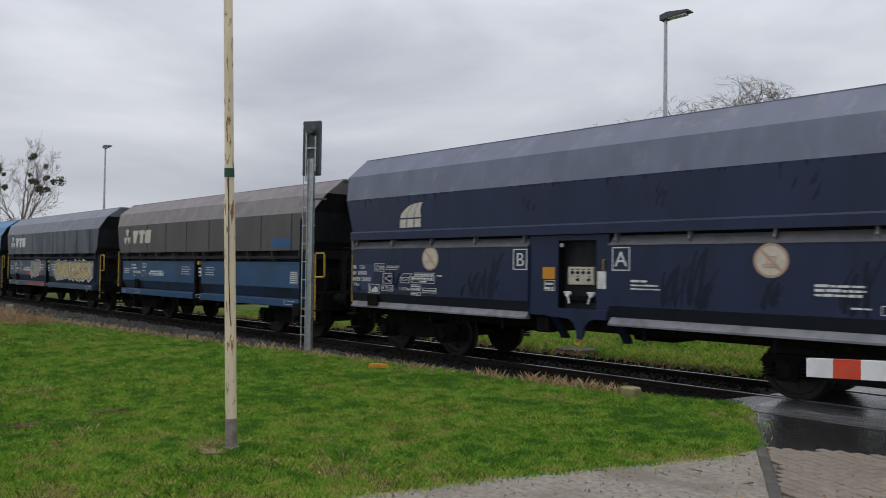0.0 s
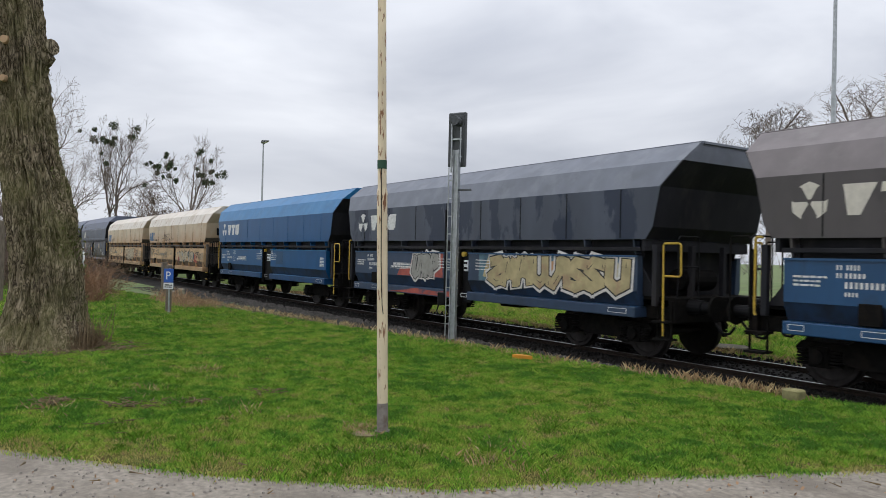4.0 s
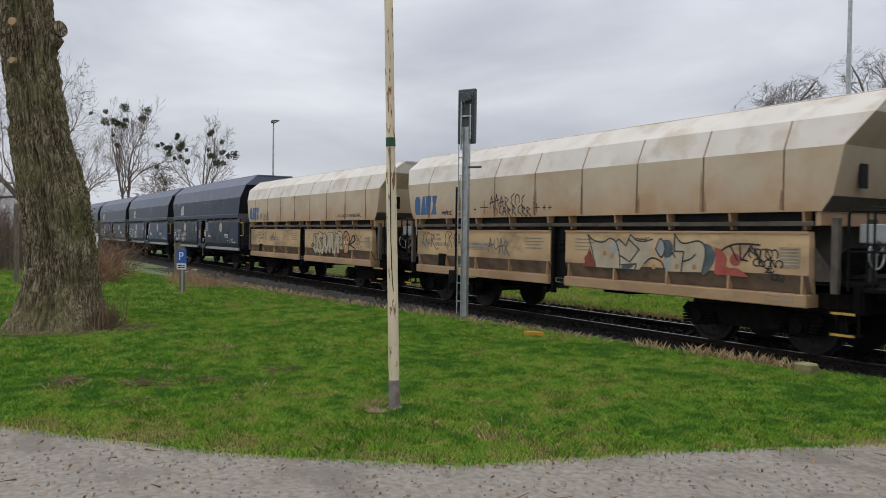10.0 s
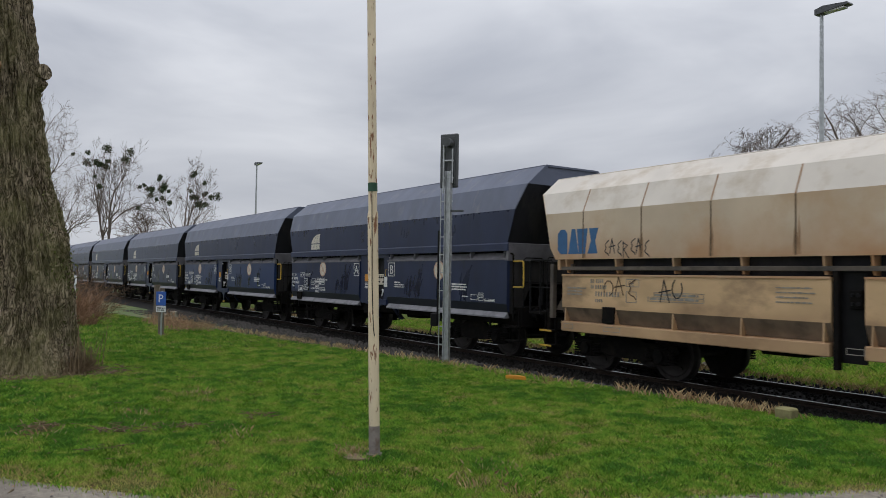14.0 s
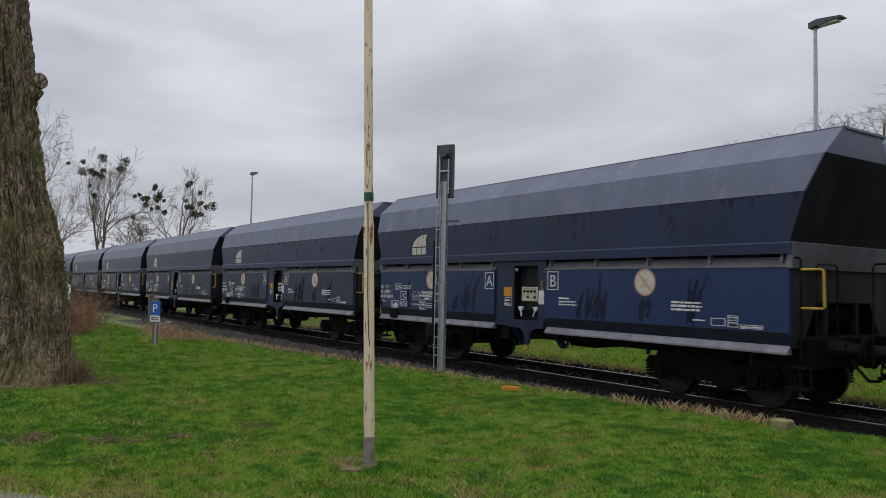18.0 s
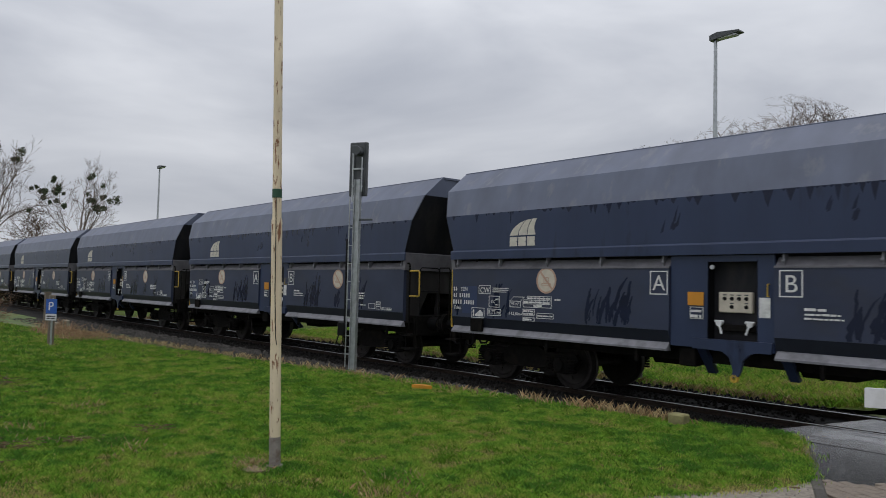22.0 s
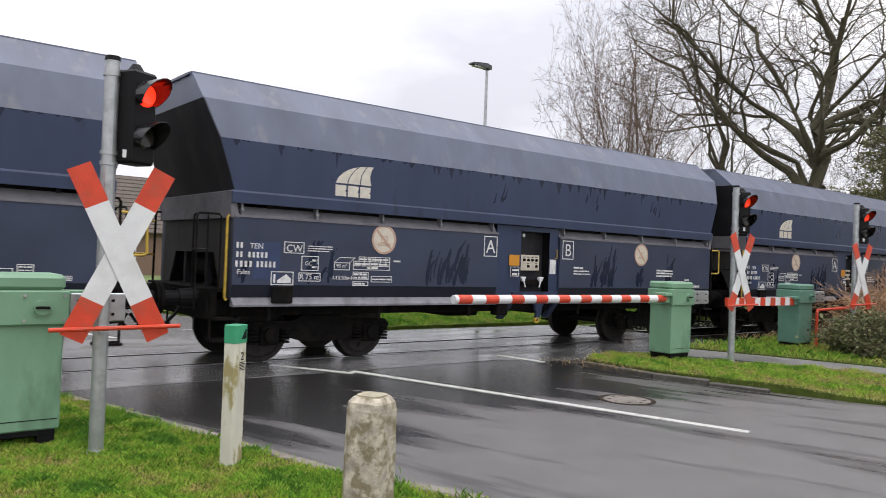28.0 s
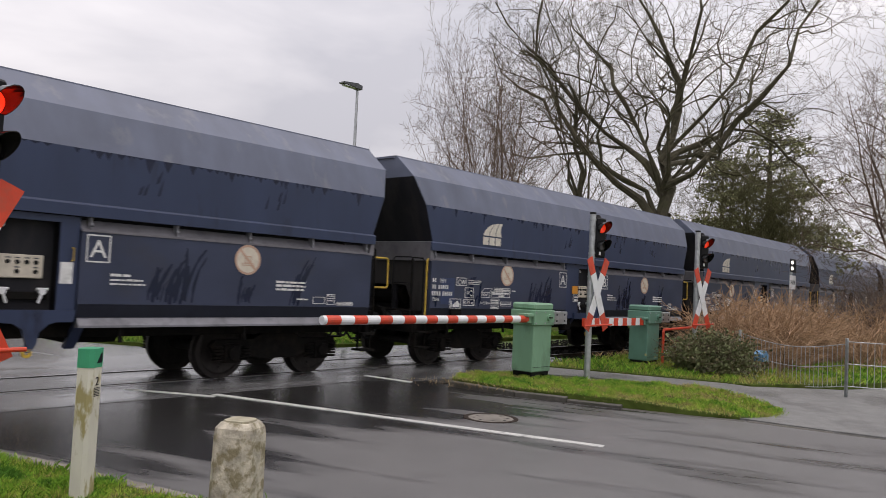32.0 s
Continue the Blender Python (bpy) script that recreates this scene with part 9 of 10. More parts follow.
def car(m, paint, label):
    c = thing("car", m, label, "car", "parked cars")
    bm = bm_new()
    prism(bm, [(-2.0, 0.3), (-2.05, 0.65), (-1.9, 0.85), (-1.0, 0.95), (-0.45, 1.4), (0.9, 1.43), (1.6, 1.0), (2.05, 0.9), (2.1, 0.5), (2.0, 0.3)], "y", -0.85, 0.85)
    body = part("body", bm, paint, c)
    bm = bm_new()
    prism(bm, [(-0.8, 0.98), (-0.38, 1.34), (0.85, 1.36), (1.3, 1.0)], "y", -0.857, 0.857)
    part("side_glass", bm, M["glass"], c)
    for x in (-1.25, 1.3):
        for y in (-0.86, 0.86):
            wh = part("wheel", tube(bm_new(), (x, y - 0.1, 0.31), (x, y + 0.1, 0.31), 0.31, seg=16), M["black"], c)
            part("rim", tube(bm_new(), (x, y - 0.105, 0.31), (x, y + 0.105, 0.31), 0.19, seg=12), M["galv"], wh)



# the side street behind the track, and the red van that drives along it
slab("side_street", [(-70, 16.9), (170, 16.9), (170, 20.0), (-70, 20.0)], 0.01, -0.3, M["asphalt"], "damp asphalt side street behind the track", "street")
VAN_Y = 18.4
van = thing("van", pose(0, VAN_Y, 0.01), "red high-roofed van driving along the side street", "van")
bm = bm_new()
prism(bm, [(-2.02, 0.32), (-2.06, 0.62), (-1.95, 0.86), (-1.15, 1.02), (-0.55, 1.56), (-0.2, 1.72), (1.75, 1.74), (1.96, 1.62), (2.04, 1.0), (2.05, 0.40), (1.95, 0.30)], "y", -0.84, 0.84)
bmesh.ops.bevel(bm, geom=bm.edges[:], offset=0.05, segments=2, affect="EDGES")
body = part("body", bm, M["red_car"], van, "glossy red body")
for pts in ([(-0.92, 1.06), (-0.48, 1.48), (0.10, 1.52), (0.10, 1.06)], [(0.22, 1.06), (0.22, 1.52), (0.78, 1.52), (0.78, 1.06)], [(0.98, 1.08), (0.98, 1.50), (1.72, 1.50), (1.80, 1.08)]):
    for y in (-0.843, 0.837):
        part("side_window", prism(bm_new(), pts, "y", y, y + 0.006), M["glass"], van, "tinted side window")
part("windscreen", prism(bm_new(), [(-1.12, 1.06), (-0.56, 1.57), (-0.55, 1.555), (-1.10, 1.05)], "y", -0.7, 0.7), M["glass"], van)
for y in (-0.6, 0.6):
    part("roof_rail", pipe(bm_new(), [(-0.1, y, 1.73), (0.0, y, 1.79), (1.5, y, 1.80), (1.62, y, 1.74)], 0.02, 6), M["black"], van, "dark roof rail")
for y in (-0.86, 0.86):
    part("mirror", boxed(-0.86, -0.68, y - 0.07, y + 0.07, 1.02, 1.20, 0.03), M["red_car"], van)
    part("tail_lamp", boxed(1.96, 2.06, y * 0.9 - 0.05, y * 0.9 + 0.05, 0.95, 1.35, 0.01), M["red"], van, "red tail lamp")
part("bumper_strip", boxed(-1.95, 1.95, -0.85, 0.85, 0.34, 0.46, 0.01), M["black"], van, "dark sill strip")
for x in (-1.28, 1.30):
    for y in (-0.76, 0.76):
        wh = part("wheel", tube(bm_new(), (0, -0.1, 0), (0, 0.1, 0), 0.31, seg=18), M["black"], van)
        wh.location = (x, y, 0.31)
        part("rim", tube(bm_new(), (0, -0.105, 0), (0, 0.105, 0), 0.19, seg=7), M["galv"], wh)
car(pose(-9.5, 21.0, -0.2, 0, 0, 5), M["white_car"], "white parked car beside the hedge")

# far rows of trees that close the view
M["far_twigs"] = surf("far_bare_wood", (0.13, 0.115, 0.105), 0.95, var=0.35, scale=0.6, bump=0)
def far_row(seed, x0, y0, x1, y1, n, h, label):
    rng = random.Random(seed)
    st = Sticks()
    for i in range(n):
        f = i / (n - 1)
        p = Vector((x0 + (x1 - x0) * f + rng.gauss(0, 2), y0 + (y1 - y0) * f + rng.gauss(0, 2), -0.3))
        hh = h * rng.uniform(0.6, 1.1)
        st.stick(p, p + Vector((0, 0, hh * 0.5)), 0.16, 0.1, 5)
        for k in range(110):
            z = hh * rng.uniform(0.15, 0.95)
            a = rng.uniform(0, 6.28318)
            q = p + Vector((rng.gauss(0, hh * 0.16), rng.gauss(0, hh * 0.16), z))
            d = Vector((math.cos(a) * 0.6, math.sin(a) * 0.6, rng.uniform(0.3, 1.0))) * rng.uniform(0.6, 1.6)
            st.stick(q, q + d, 0.022, 0.008, 3)
            st.stick(q, q + Vector((d.y, d.x, d.z)) * 0.8, 0.016, 0.006, 3)
    tagged(part("far_trees", st.mesh("far_trees"), M["far_twigs"]), label, "trees", kind="stuff")


far_row(51, -160, 14, -70, 30, 40, 7, "far row of bare trees along the railway")
far_row(52, -150, -60, -75, -12, 40, 8, "far bare wood beyond the lawn")
far_row(53, -60, 52, 30, 60, 46, 8, "far row of bare trees behind the houses")
far_row(54, 30, 30, 120, 20, 46, 9, "far bare wood behind the pine")
far_row(55, 60, -6, 110, -40, 40, 9, "far bare wood beside the track")

# ---- ground cover: grass blades, bricks, kerbs, ballast ----
def inside(px, py, outline):
    hit = np.zeros(px.shape, bool)
    n = len(outline)
    for i in range(n):
        (xa, ya), (xb, yb) = outline[i], outline[(i + 1) % n]
        if ya == yb:
            continue
        c = ((ya > py) != (yb > py)) & (px < (xb - xa) * (py - ya) / (yb - ya) + xa)
        hit ^= c
    return hit


def patches(px, py, cell, seed):
    """Smooth random patches of about that size, 0 to 1."""
    grid = np.random.default_rng(seed).random((257, 257))
    x, y = px / cell + 40.3, py / cell + 90.7
    i, j = np.floor(x).astype(int), np.floor(y).astype(int)
    f, g = x - i, y - j
    f, g = f * f * (3 - 2 * f), g * g * (3 - 2 * g)
    i, j, k, m = i % 256, j % 256, (i + 1) % 256, (j + 1) % 256
    return (grid[i, j] * (1 - f) + grid[k, j] * f) * (1 - g) + (grid[i, m] * (1 - f) + grid[k, m] * f) * g


def blades(name, rng, px, py, z, h, wd, mats, label, dry=0.0):
    """Many leaning blades in one mesh: two triangles each, in several tones."""
    n = len(px)
    a = rng.uniform(0, 6.28318, n)
    lean = rng.normal(0, 0.45, (n, 2)) * h[:, None]
    bx, by = np.cos(a) * wd / 2, np.sin(a) * wd / 2
    v = np.empty((n, 4, 3), np.float32)
    v[:, 0] = np.stack([px - bx, py - by, np.zeros(n) + z - 0.01], 1)
    v[:, 1] = np.stack([px + bx, py + by, np.zeros(n) + z - 0.01], 1)
    mx, my = px + lean[:, 0] * 0.4, py + lean[:, 1] * 0.4
    v[:, 2] = np.stack([mx + bx * 0.6, my + by * 0.6, z + h * 0.62], 1)
    v[:, 3] = np.stack([px + lean[:, 0], py + lean[:, 1], z + h], 1)
    me = bpy.data.meshes.new(name)
    me.vertices.add(n * 4)
    me.vertices.foreach_set("co", v.ravel())
    idx = (np.arange(n)[:, None] * 4 + np.array([0, 1, 2, 0, 2, 3])[None]).astype(np.int32)
    me.loops.add(n * 6)
    me.loops.foreach_set("vertex_index", idx.ravel())
    me.polygons.add(n * 2)
    me.polygons.foreach_set("loop_start", np.arange(0, n * 6, 3, dtype=np.int32))
    for m in mats:
        me.materials.append(m)
    if len(mats) == 4:
        pt = 0.62 + 0.9 * (patches(px, py, 1.1, 3) - 0.5) - 1.6 * (patches(px, py, 0.21, 4) - 0.5) - 0.9 * (patches(px, py, 0.09, 5) - 0.5) + rng.normal(0, 0.16, n) + dry
        pick = np.where(pt < 0.30, 0, np.where(pt < 0.78, 1, np.where(pt < 1.3, 2, 3)))
        pick = np.where(rng.random(n) < 0.02, 3, pick)
    else:
        pick = rng.choice(len(mats), n)
    mi = np.repeat(pick, 2).astype(np.int32)
    me.polygons.foreach_set("material_index", mi)
    me.update()
    me.validate()
    return tagged(new(name, me), label, "grass", kind="stuff")


def blade_mat(name, col):
    m = bpy.data.materials.new(name)
    m.use_nodes = True
    n, l = m.node_tree.nodes, m.node_tree.links
    b = n["Principled BSDF"]
    b.inputs["Roughness"].default_value = 0.7
    b.inputs["Specular IOR Level"].default_value = 0.03
    g = n.new("ShaderNodeNewGeometry")
    hv = n.new("ShaderNodeHueSaturation")
    mr = n.new("ShaderNodeMapRange")
    mr.inputs["To Min"].default_value, mr.inputs["To Max"].default_value = 0.5, 1.5
    hv.inputs["Color"].default_value = (*col, 1)
    l.new(g.outputs["Random Per Island"], mr.inputs["Value"])
    l.new(mr.outputs["Result"], hv.inputs["Value"])
    l.new(hv.outputs["Color"], b.inputs["Base Color"])
    return m


GM = [blade_mat("grass_green", (0.088, 0.213, 0.032)), blade_mat("grass_fresh", (0.213, 0.388, 0.050)), blade_mat("grass_olive", (0.325, 0.41, 0.075)), blade_mat("grass_dry", (0.40, 0.345, 0.13))]
DM = [blade_mat("dead_grass", (0.46, 0.36, 0.20)), blade_mat("dead_stalk", (0.36, 0.24, 0.13))]
ng = np.random.default_rng(5)


def sow(outline, box4, density, hmean, label, patch=0.35, width=0.0055, dry=0.0, slope=0.0, lie=None, rim=()):
    x0, x1, y0, y1 = box4
    n = int((x1 - x0) * (y1 - y0) * density)
    px, py = ng.uniform(x0, x1, n), ng.uniform(y0, y1, n)
    k = inside(px, py, outline)
    px, py = px[k] + ng.normal(0, 0.05, k.sum()), py[k] + ng.normal(0, 0.05, k.sum())
    tuft = patches(px, py, 0.21, 4)
    k = ng.random(len(px)) < 0.35 + 0.95 * tuft
    px, py, tuft = px[k], py[k], tuft[k]
    tone = np.clip(0.1 + 1.1 * tuft + 0.3 * (patches(px, py, 0.6, 6) - 0.5), 0, 1.5)
    h = hmean * (0.55 + 0.9 * ng.random(len(px))) * (1 - patch + 2 * patch * tone)
    for (xa, ya), (xb, yb) in zip(rim, rim[1:]):
        # drier and shorter along the worn edge
        t = np.clip(((px - xa) * (xb - xa) + (py - ya) * (yb - ya)) / ((xb - xa) ** 2 + (yb - ya) ** 2), 0, 1)
        far = np.hypot(px - xa - t * (xb - xa), py - ya - t * (yb - ya))
        worn = np.exp(-(far / 0.38) ** 2)
        dry = np.maximum(dry, 0.62 * worn)
        h = h * (1 - 0.22 * worn)
    z = lie(px, py) if lie else -slope * np.clip((-4.7 - py) / 1.5, 0, 1.2)
    return blades("grass", ng, px, py, z, h, width, GM, label, dry)


sow(LAWN_A, (-9.5, -2.9, -9.9, -0.9), 14500, 0.027, "short lush green grass with dry blades", 0.55, 0.0040, rim=LAWN_A[:7])
sow(LAWN_A, (-16.5, -9.5, -12.8, -1.4), 5000, 0.032, "short lush green grass", 0.55, 0.005, rim=LAWN_A[4:9])
sow(LAWN_A, (-32, -16.5, -17, -2.6), 900, 0.045, "green grass towards the shrubs")
sow(LAWN_B, (0.2, 6.4, -9.6, -1.2), 13000, 0.028, "short green grass on the island", 0.5, 0.0042, 0.08, rim=LAWN_B[-4:] + LAWN_B[:1])
sow(LAWN_C, (9.8, 14.3, -6.7, -1.2), 3600, 0.036, "short patchy grass on the kerbed lawn", 0.6, 0.0055, 0.55, DROP)
sow(LAWN_D, (14, 26, -9.0, -1.1), 750, 0.08, "rough grass by the track", 0.45, 0.0055, 0.4)
sow([(-30, 3.35), (-4.8, 3.35), (-4.8, 11), (-30, 11)], (-30, -4.8, 3.3, 11), 900, 0.085, "green and straw-coloured verge grass in the dip", 0.45, 0.007, 0.42, lie=dip)
sow(LAWN_E, (-5, 1.2, 4.4, 9), 900, 0.05, "green verge grass by the far road", 0.45, 0.0055, 0.1, lie=lambda x, y: -0.095 + 0 * x)
sow(LAWN_F, (8, 26, 4.7, 9), 700, 0.07, "green verge grass beyond the road", lie=lambda x, y: -0.095 + 0 * x)

# darker tufts that stand out of the short lawn, and pale moss patches
TM = [blade_mat("tuft_dark", (0.105, 0.215, 0.024)), blade_mat("tuft_fresh", (0.15, 0.29, 0.03))]


def clumps(outline, box4, n, label):
    x0, x1, y0, y1 = box4
    cx, cy = ng.uniform(x0, x1, n), ng.uniform(y0, y1, n)
    k = inside(cx, cy, outline)
    cx, cy = cx[k], cy[k]
    m = 40
    sp = np.repeat(ng.uniform(0.03, 0.11, len(cx)), m)
    px = np.repeat(cx, m) + ng.normal(0, 1, len(cx) * m) * sp
    py = np.repeat(cy, m) + ng.normal(0, 1, len(cx) * m) * sp * 0.7
    h = np.repeat(ng.uniform(0.03, 0.065, len(cx)), m) * (0.6 + 0.6 * ng.random(len(px)))
    return blades("grass", ng, px, py, 0.0, h, 0.006, TM, label)


clumps(LAWN_A, (-12, -2.9, -10.4, -1.2), 2600, "darker grass tufts standing out of the lawn")
clumps(LAWN_A, (-22, -12, -13, -2.2), 1300, "darker grass tufts in the far lawn")
clumps(LAWN_B, (0.2, 6.4, -9.6, -1.2), 800, "darker grass tufts on the island")

# dead grass along the track edge and round the pole
def tufts(points, n, spread, hm, label, lie=None):
    px = np.concatenate([ng.normal(x, spread[0], n) for x, y in points])
    py = np.concatenate([ng.normal(y, spread[1], n) for x, y in points])
    h = hm * (0.5 + ng.random(len(px)))
    return blades("dead_grass", ng, px, py, lie(px, py) if lie else 0.0, h, 0.006, DM, label)


tufts([(-7.6, -1.75), (-6.9, -1.6), (-6.4, -1.55), (-6.0, -1.5), (-5.75, -1.45)], 110, (0.2, 0.07), 0.12, "dead straw tufts at the track edge")
tufts([(-9 - i * 1.3, -1.95 - i * 0.12) for i in range(14)], 120, (0.5, 0.10), 0.10, "thin dead grass along the ballast")
tufts([(-6.3, -7.0), (-6.42, -6.9)], 220, (0.10, 0.08), 0.05, "withered patch beside the pole")
tufts([(-5.1, -6.2), (-4.9, -6.6), (-9.3, -8.2), (-8.6, -9.3), (-10.4, -7.2), (-7.7, -7.6)], 90, (0.22, 0.14), 0.06, "withered patches in the lawn")
tufts([(-7 - i * 1.5, 3.75) for i in range(22)], 420, (0.6, 0.32), 0.15, "straw-coloured dead grass beyond the rails", dip)
tufts([(17.6 + i * 0.9, -0.95) for i in range(9)], 70, (0.5, 0.25), 0.10, "dead grass beside the far track")

edge = []
for (xa, ya), (xb, yb) in zip(LAWN_A[:6], LAWN_A[1:7]):
    n = int(math.hypot(xb - xa, yb - ya) / 0.12)
    edge += [(xa + (xb - xa) * i / n, ya + (yb - ya) * i / n) for i in range(n)]
ex = np.concatenate([ng.normal(x + 0.02, 0.05, 60) for x, y in edge])
ey = np.concatenate([ng.normal(y - 0.04, 0.07, 60) for x, y in edge])
blades("grass", ng, ex, ey, 0.0, 0.028 * (0.4 + ng.random(len(ex))), 0.005, GM, "thin worn grass that creeps onto the gravel")

tufts([(10.3, -2.0), (10.6, -2.6), (11.2, -3.2), (11.6, -4.4), (12.6, -4.6), (13.0, -5.4), (15.0, -2.6), (15.8, -3.0), (16.4, -1.8), (17.2, -4.4)], 120, (0.3, 0.25), 0.035, "brown leaf litter and dead blades in the small lawn")

# scattered twigs and little leaves on lawn and path
M["twig_red"] = surf("fallen_twig", (0.17, 0.12, 0.06), 0.85, var=0.4, scale=9, bump=0)
sk = Sticks()
rng = random.Random(9)
for cx, cy, n, sx, sy in ((-8.88, -9.28, 130, 0.12, 0.10), (-8.4, -8.65, 40, 0.12, 0.12), (-8.3, -8.3, 26, 0.12, 0.14), (-8.25, -7.95, 60, 0.08, 0.12), (-8.45, -7.05, 45, 0.10, 0.10), (-7.64, -8.9, 10, 0.08, 0.16), (-6.0, -9.2, 12, 0.8, 0.6), (-3.4, -7.2, 10, 0.6, 0.6), (-2.8, -4.6, 8, 0.4, 0.4), (-12, -7.6, 40, 1.0, 1.0)):
    for i in range(n):
        p = Vector((rng.gauss(cx, sx), rng.gauss(cy, sy), rng.uniform(0.012, 0.06)))
        a = rng.uniform(0, 6.28)
        sk.stick(p, p + Vector((math.cos(a), math.sin(a), rng.uniform(-0.05, 0.25))) * rng.uniform(0.04, 0.16), rng.uniform(0.004, 0.010), 0.002, 4)
tagged(part("twigs", sk.mesh("twigs"), M["twig_red"]), "fallen brown twigs on lawn and path", "twigs", kind="stuff")
lf = Sticks()
for i in range(1500):
    p = Vector((rng.uniform(-9, -0.6), rng.uniform(-10.5, -3.4), 0.012))
    lf.leaf(p, 0.014, rng)
tagged(part("fallen_leaves", lf.mesh("fallen_leaves"), M["twig_tan"]), "small withered leaves strewn about", "leaves", kind="stuff")
# pebbles of the gravel path
pb = Sticks()
for i in range(5200):
    x, y = rng.uniform(-9, -0.5), rng.uniform(-11.5, -3.2)
    if not inside(np.array([x]), np.array([y]), GRAVEL)[0]:
        continue
    r = rng.uniform(0.005, 0.014)
    p = Vector((x, y, 0.0))
    pb.stick(p, p + Vector((rng.gauss(0, 0.003), rng.gauss(0, 0.003), r)), r, r * 0.5, 5)
    k = pb.n
    pb.f.append((k - 5, k - 4, k - 3, k - 2, k - 1))
M["pebble"] = surf("path_pebble", (0.24, 0.215, 0.19), 0.85, var=0.4, scale=14, bump=0)
tagged(part("pebbles", pb.mesh("pebbles"), M["pebble"]), "loose pebbles on the gravel path", "pebbles", kind="stuff")

# ballast stones
def rock_mesh(rng, n, area, z, r0, r1, name, label, mat):
    st = Sticks()
    for i in range(n):
        x, y, zz = area(rng)
        r = rng.uniform(r0, r1)
        p = Vector((x, y, zz - r * 0.3))
        q = p + Vector((rng.gauss(0, r * 0.3), rng.gauss(0, r * 0.3), r * rng.uniform(0.9, 1.3)))
        st.stick(p, q, r, r * rng.uniform(0.35, 0.6), 5)
        k = st.n
        st.f.append((k - 5, k - 4, k - 3, k - 2, k - 1))
    return tagged(part(name, st.mesh(name), mat), label, "ballast", kind="stuff")


def near_bed(rng):
    x = -4.9 - 34 * rng.random() ** 1.5
    edge = -1.1 + (x + 5) * 0.085 if x > -24 else -2.8
    y = rng.uniform(edge, -0.5)
    return x, y, -0.17 + 0.02 * rng.random() - 0.06 * max(0, (-y) / 2)


def inner_bed(rng):
    return -4.9 - 30 * rng.random() ** 1.4, rng.uniform(-0.55, 0.6), -0.19


# Stones in the bed tone carry the train's shadow in their colour.
rock_mesh(random.Random(60), 3000, inner_bed, 0, 0.022, 0.045, "ballast", "oily ballast blackened for the shadow under the wagons", M["bed"])
rock_mesh(random.Random(61), 8000, near_bed, 0, 0.022, 0.05, "ballast", "dark crushed-stone ballast beside the rails", M["stone"])
rock_mesh(random.Random(62), 4500, lambda g: (-4.9 - 26 * g.random(), g.uniform(0.9, 3.25), -0.21), 0, 0.022, 0.05, "ballast", "crushed-stone ballast between the rails, darkened for the train shadow", M["bed"])
rock_mesh(random.Random(63), 2600, lambda g: (17.4 + 12 * g.random(), g.uniform(-0.9, 4.3), -0.2), 0, 0.022, 0.05, "ballast", "crushed-stone ballast past the crossing, darkened for the train shadow", M["bed"])

# kerb stones: left of the brick path, along the island, along the kerbed lawn
def kerb_line(pts, ln, wd, top, bottom, label, mat="kerb", fall=0.0):
    k = thing("kerb", pose(0, 0, 0), label, "kerb", "", "structure")
    mesh = boxed(-ln / 2 + 0.004, ln / 2 - 0.004, -wd / 2, wd / 2, bottom, top, 0.012)
    ob = part("kerb_stone", mesh, M[mat], k)
    me, first = ob.data, True
    for (xa, ya), (xb, yb) in zip(pts, pts[1:]):
        d = Vector((xb - xa, yb - ya))
        n = max(1, round(d.length / ln))
        for i in range(n):
            f = (i + 0.5) / n
            if not first:
                ob = part("kerb_stone", me, None, k)
            first = False
            ob.matrix_basis = pose(xa + d.x * f, ya + d.y * f, random.uniform(-0.006, 0.004) - fall * min(1, max(0, (-3.6 - ya - d.y * f) / 1.6)), 0, 0, math.degrees(math.atan2(d.y, d.x)))
            ob.scale.x = d.length / n / ln
    return k


kerb_line([(-4.1, -0.9), (-3.55, -1.9), (-3.02, -3.0)], 0.5, 0.10, -0.012, -0.2, "low dark mossy kerb at the lawn corner", "wetkerb")
kerb_line([(-3.02, -3.0), (-2.22, -4.6), (-0.55, -8.0), (0.8, -10.6)], 0.5, 0.10, 0.012, -0.2, "row of dark worn kerb stones by the bricks", "wetkerb")
kerb_line([(1.05, -1.36), (2.0, -1.24), (2.82, -1.3), (3.13, -2.4), (3.53, -3.9), (3.88, -5.3), (4.38, -6.4), (5.18, -9.0)], 0.5, 0.12, 0.004, -0.25, "low mossy kerb along the grass island")
kerb_line([(10.7, -1.75), (10.72, -3.1), (11.2, -4.7), (11.48, -5.6), (11.78, -6.3), (11.95, -7.4), (12.25, -8.8)], 0.8, 0.12, -0.035, -0.25, "dark wet kerb round the small lawn, dropped at the footpath", "wetkerb", 0.082)
# gutter stones along the island
kerb_line([(3.30, -2.4), (3.70, -3.9), (4.05, -5.3), (4.55, -6.4), (5.35, -9.0)], 0.16, 0.18, ROAD + 0.006, -0.25, "row of small gutter stones beside the kerb")

# brick paving: rows across the path
pv = thing("brick_paving", pose(0, 0, 0), "worn brown brick paving of the path", "paving", "", "structure")
PAVED = [(-2.98, -2.95), (-2.14, -4.6), (-0.45, -8.0), (0.4, -9.6), (3.7, -9.6), (1.98, -6.7), (0.93, -4.7), (0.34, -3.6), (0.26, -2.9), (0.5, -2.05), (-1.2, -1.85)]
bl, bw, bh = 0.205, 0.102, 0.06
proto = boxed(-bl / 2 + 0.003, bl / 2 - 0.003, -bw / 2 + 0.003, bw / 2 - 0.003, -bh, 0.0, 0.005)
pm = bpy.data.meshes.new("brick")
proto.to_mesh(pm)
proto.free()
pm.materials.append(M["brick"])
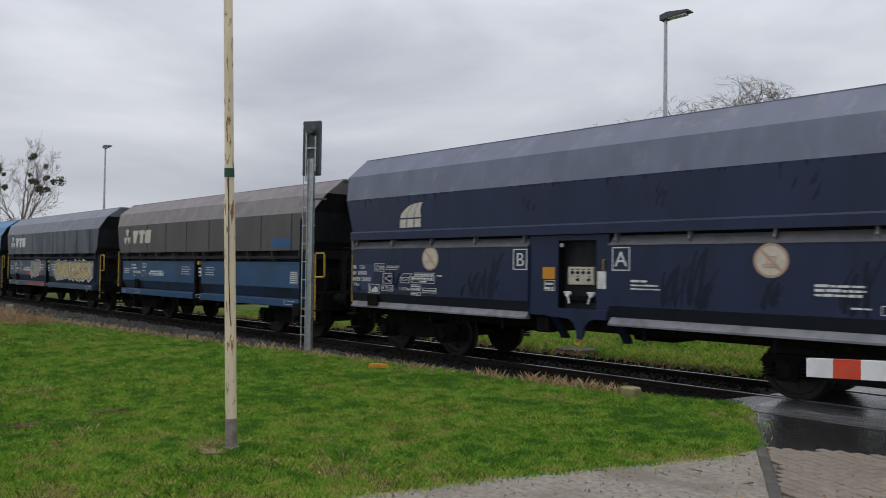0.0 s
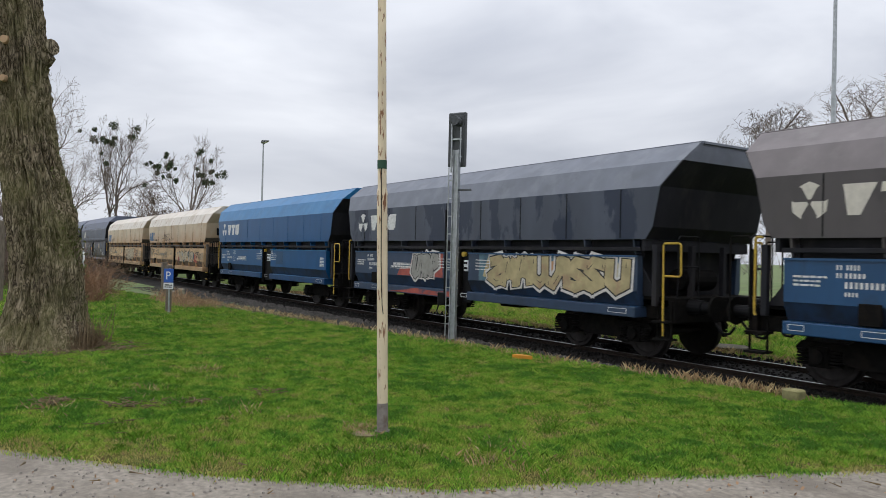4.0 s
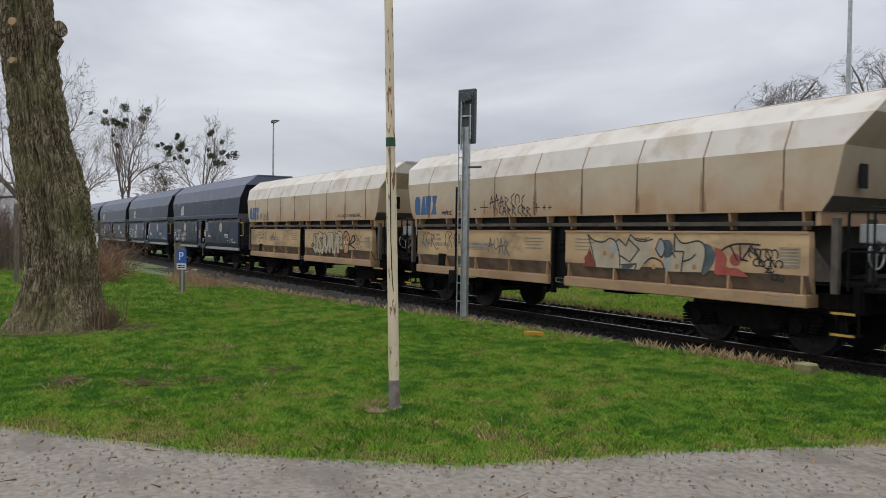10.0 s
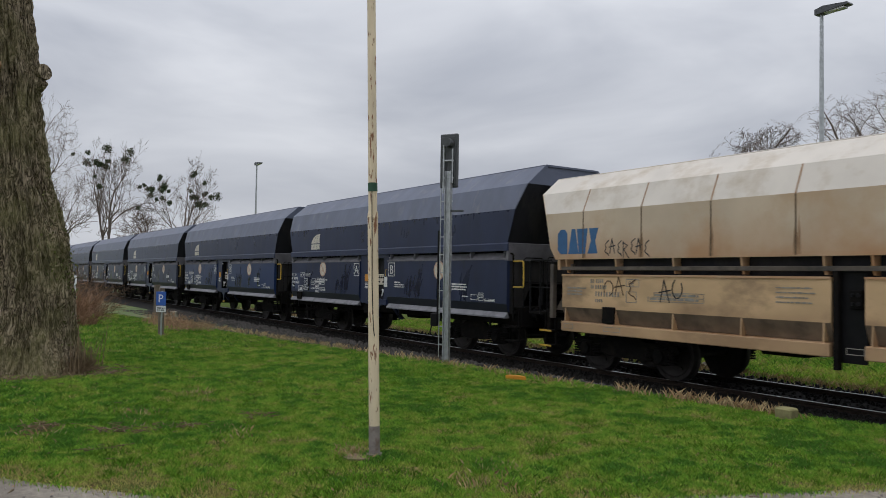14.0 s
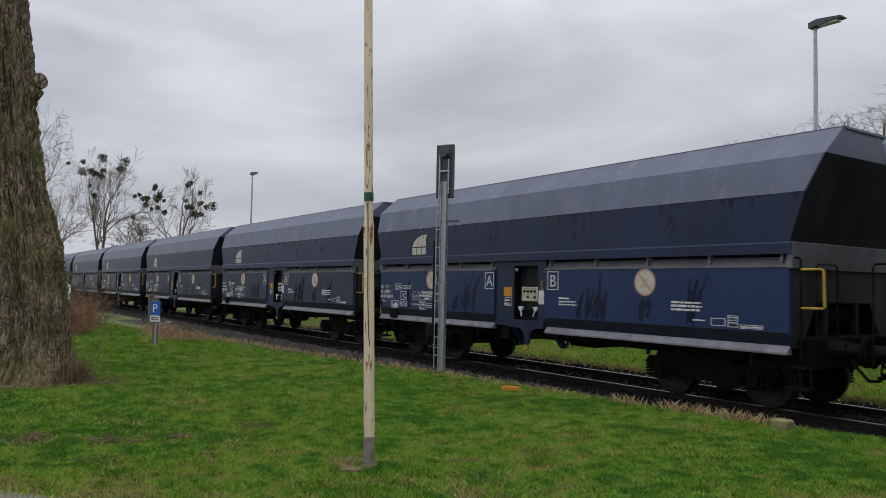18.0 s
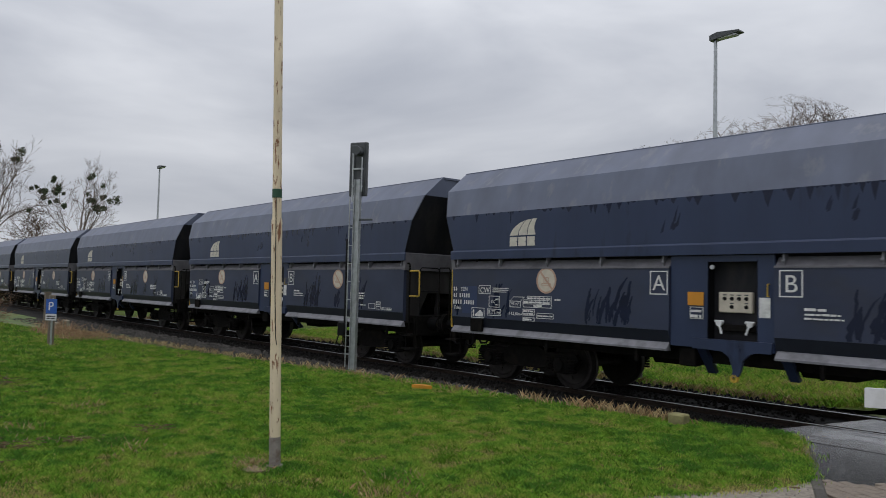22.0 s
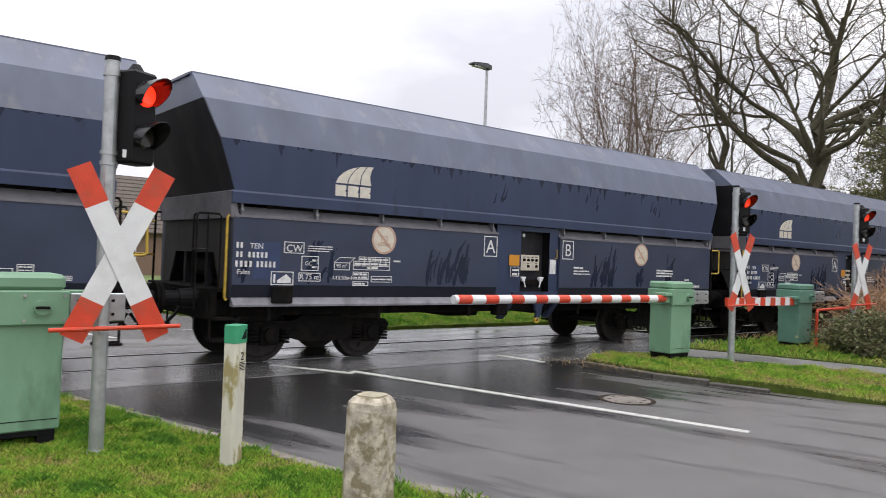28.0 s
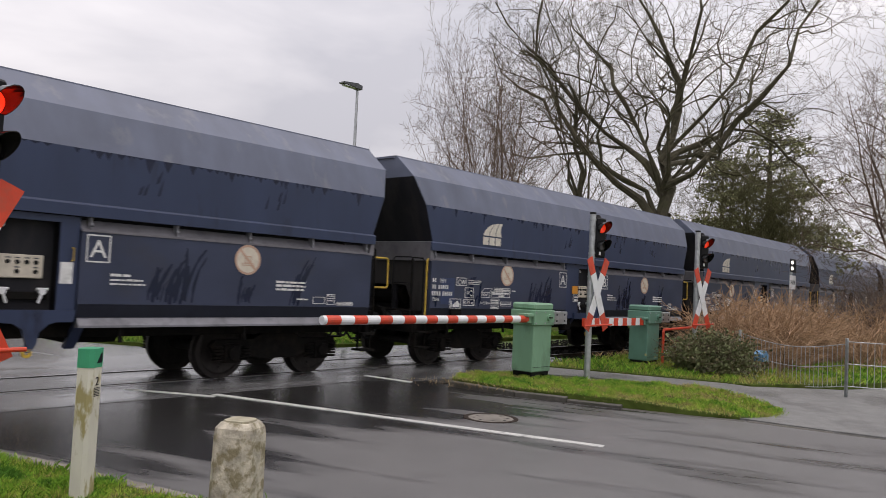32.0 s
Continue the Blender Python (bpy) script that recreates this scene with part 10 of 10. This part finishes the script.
turn = -26.0
ca, sa = math.cos(radians(turn)), math.sin(radians(turn))
spots = []
for i in range(-60, 60):
    for j in range(-95, 30):
        u, v = (i + (0.5 if j % 2 else 0.0)) * bl, j * bw
        x, y = -1.0 + u * ca - v * sa, -4.0 + u * sa + v * ca
        if inside(np.array([x]), np.array([y]), PAVED)[0]:
            spots.append((x, y))
spots.sort(key=lambda s: (s[0] + 0.9) ** 2 + ((s[1] + 4.4) * 0.8) ** 2)
for x, y in spots[:300]:
    ob = part("brick", pm, None, pv)
    ob.matrix_basis = pose(x, y, random.uniform(-0.003, 0.003), random.uniform(-1, 1), random.uniform(-1, 1), turn + random.uniform(-1, 1))
rest = bm_new()
co, fa = [], []
base = [v.co.copy() for v in pm.vertices]
polys = [tuple(p.vertices) for p in pm.polygons]
for x, y in spots[300:]:
    m = pose(x, y, random.uniform(-0.003, 0.003), 0, 0, turn + random.uniform(-1, 1))
    o = len(co)
    co += [tuple(m @ c) for c in base]
    fa += [tuple(o + i for i in p) for p in polys]
rest.free()
rm = bpy.data.meshes.new("far_bricks")
rm.from_pydata(co, [], fa)
tagged(part("far_bricks", rm, M["brick"], pv), kind="stuff")


# ---- motion ----
def motions():
    """The train rolls past at an even pace, its wheels turning."""
    times = (0, 8, 16, 20, 24, 28, 32)
    spin = [i * 4 / 30 for i in range(241)]
    for k, w in WAGONS.items():
        walk(w, [(t, pose(station(k, t), TRACK, RAIL)) for t in times])
        if not -10 < k < 5:
            continue
        start = station(k, 0)
        turns = [math.degrees((station(k, t) - start) / 0.46) for t in spin]
        for part_ in w.children:
            if part_.name.startswith("wheelset"):
                x, y, z = part_.location
                walk(part_, [(t, pose(x, y, z, 0, a, 0)) for t, a in zip(spin, turns)])

    # the van crosses behind the train, heading against it
    def van_x(t):
        return -3.15 - 6.4 * (t - 24.3)
    walk(van, [(t, pose(van_x(t), VAN_Y, 0.01)) for t in (0, 8, 16, 24, 32)])
    quick = [i * 2 / 30 for i in range(481)]
    for part_ in van.children:
        if part_.name.startswith("wheel"):
            x, y, z = part_.location
            walk(part_, [(t, pose(x, y, z, 0, math.degrees((van_x(t) - van_x(0)) / 0.31), 0)) for t in quick])


motions()
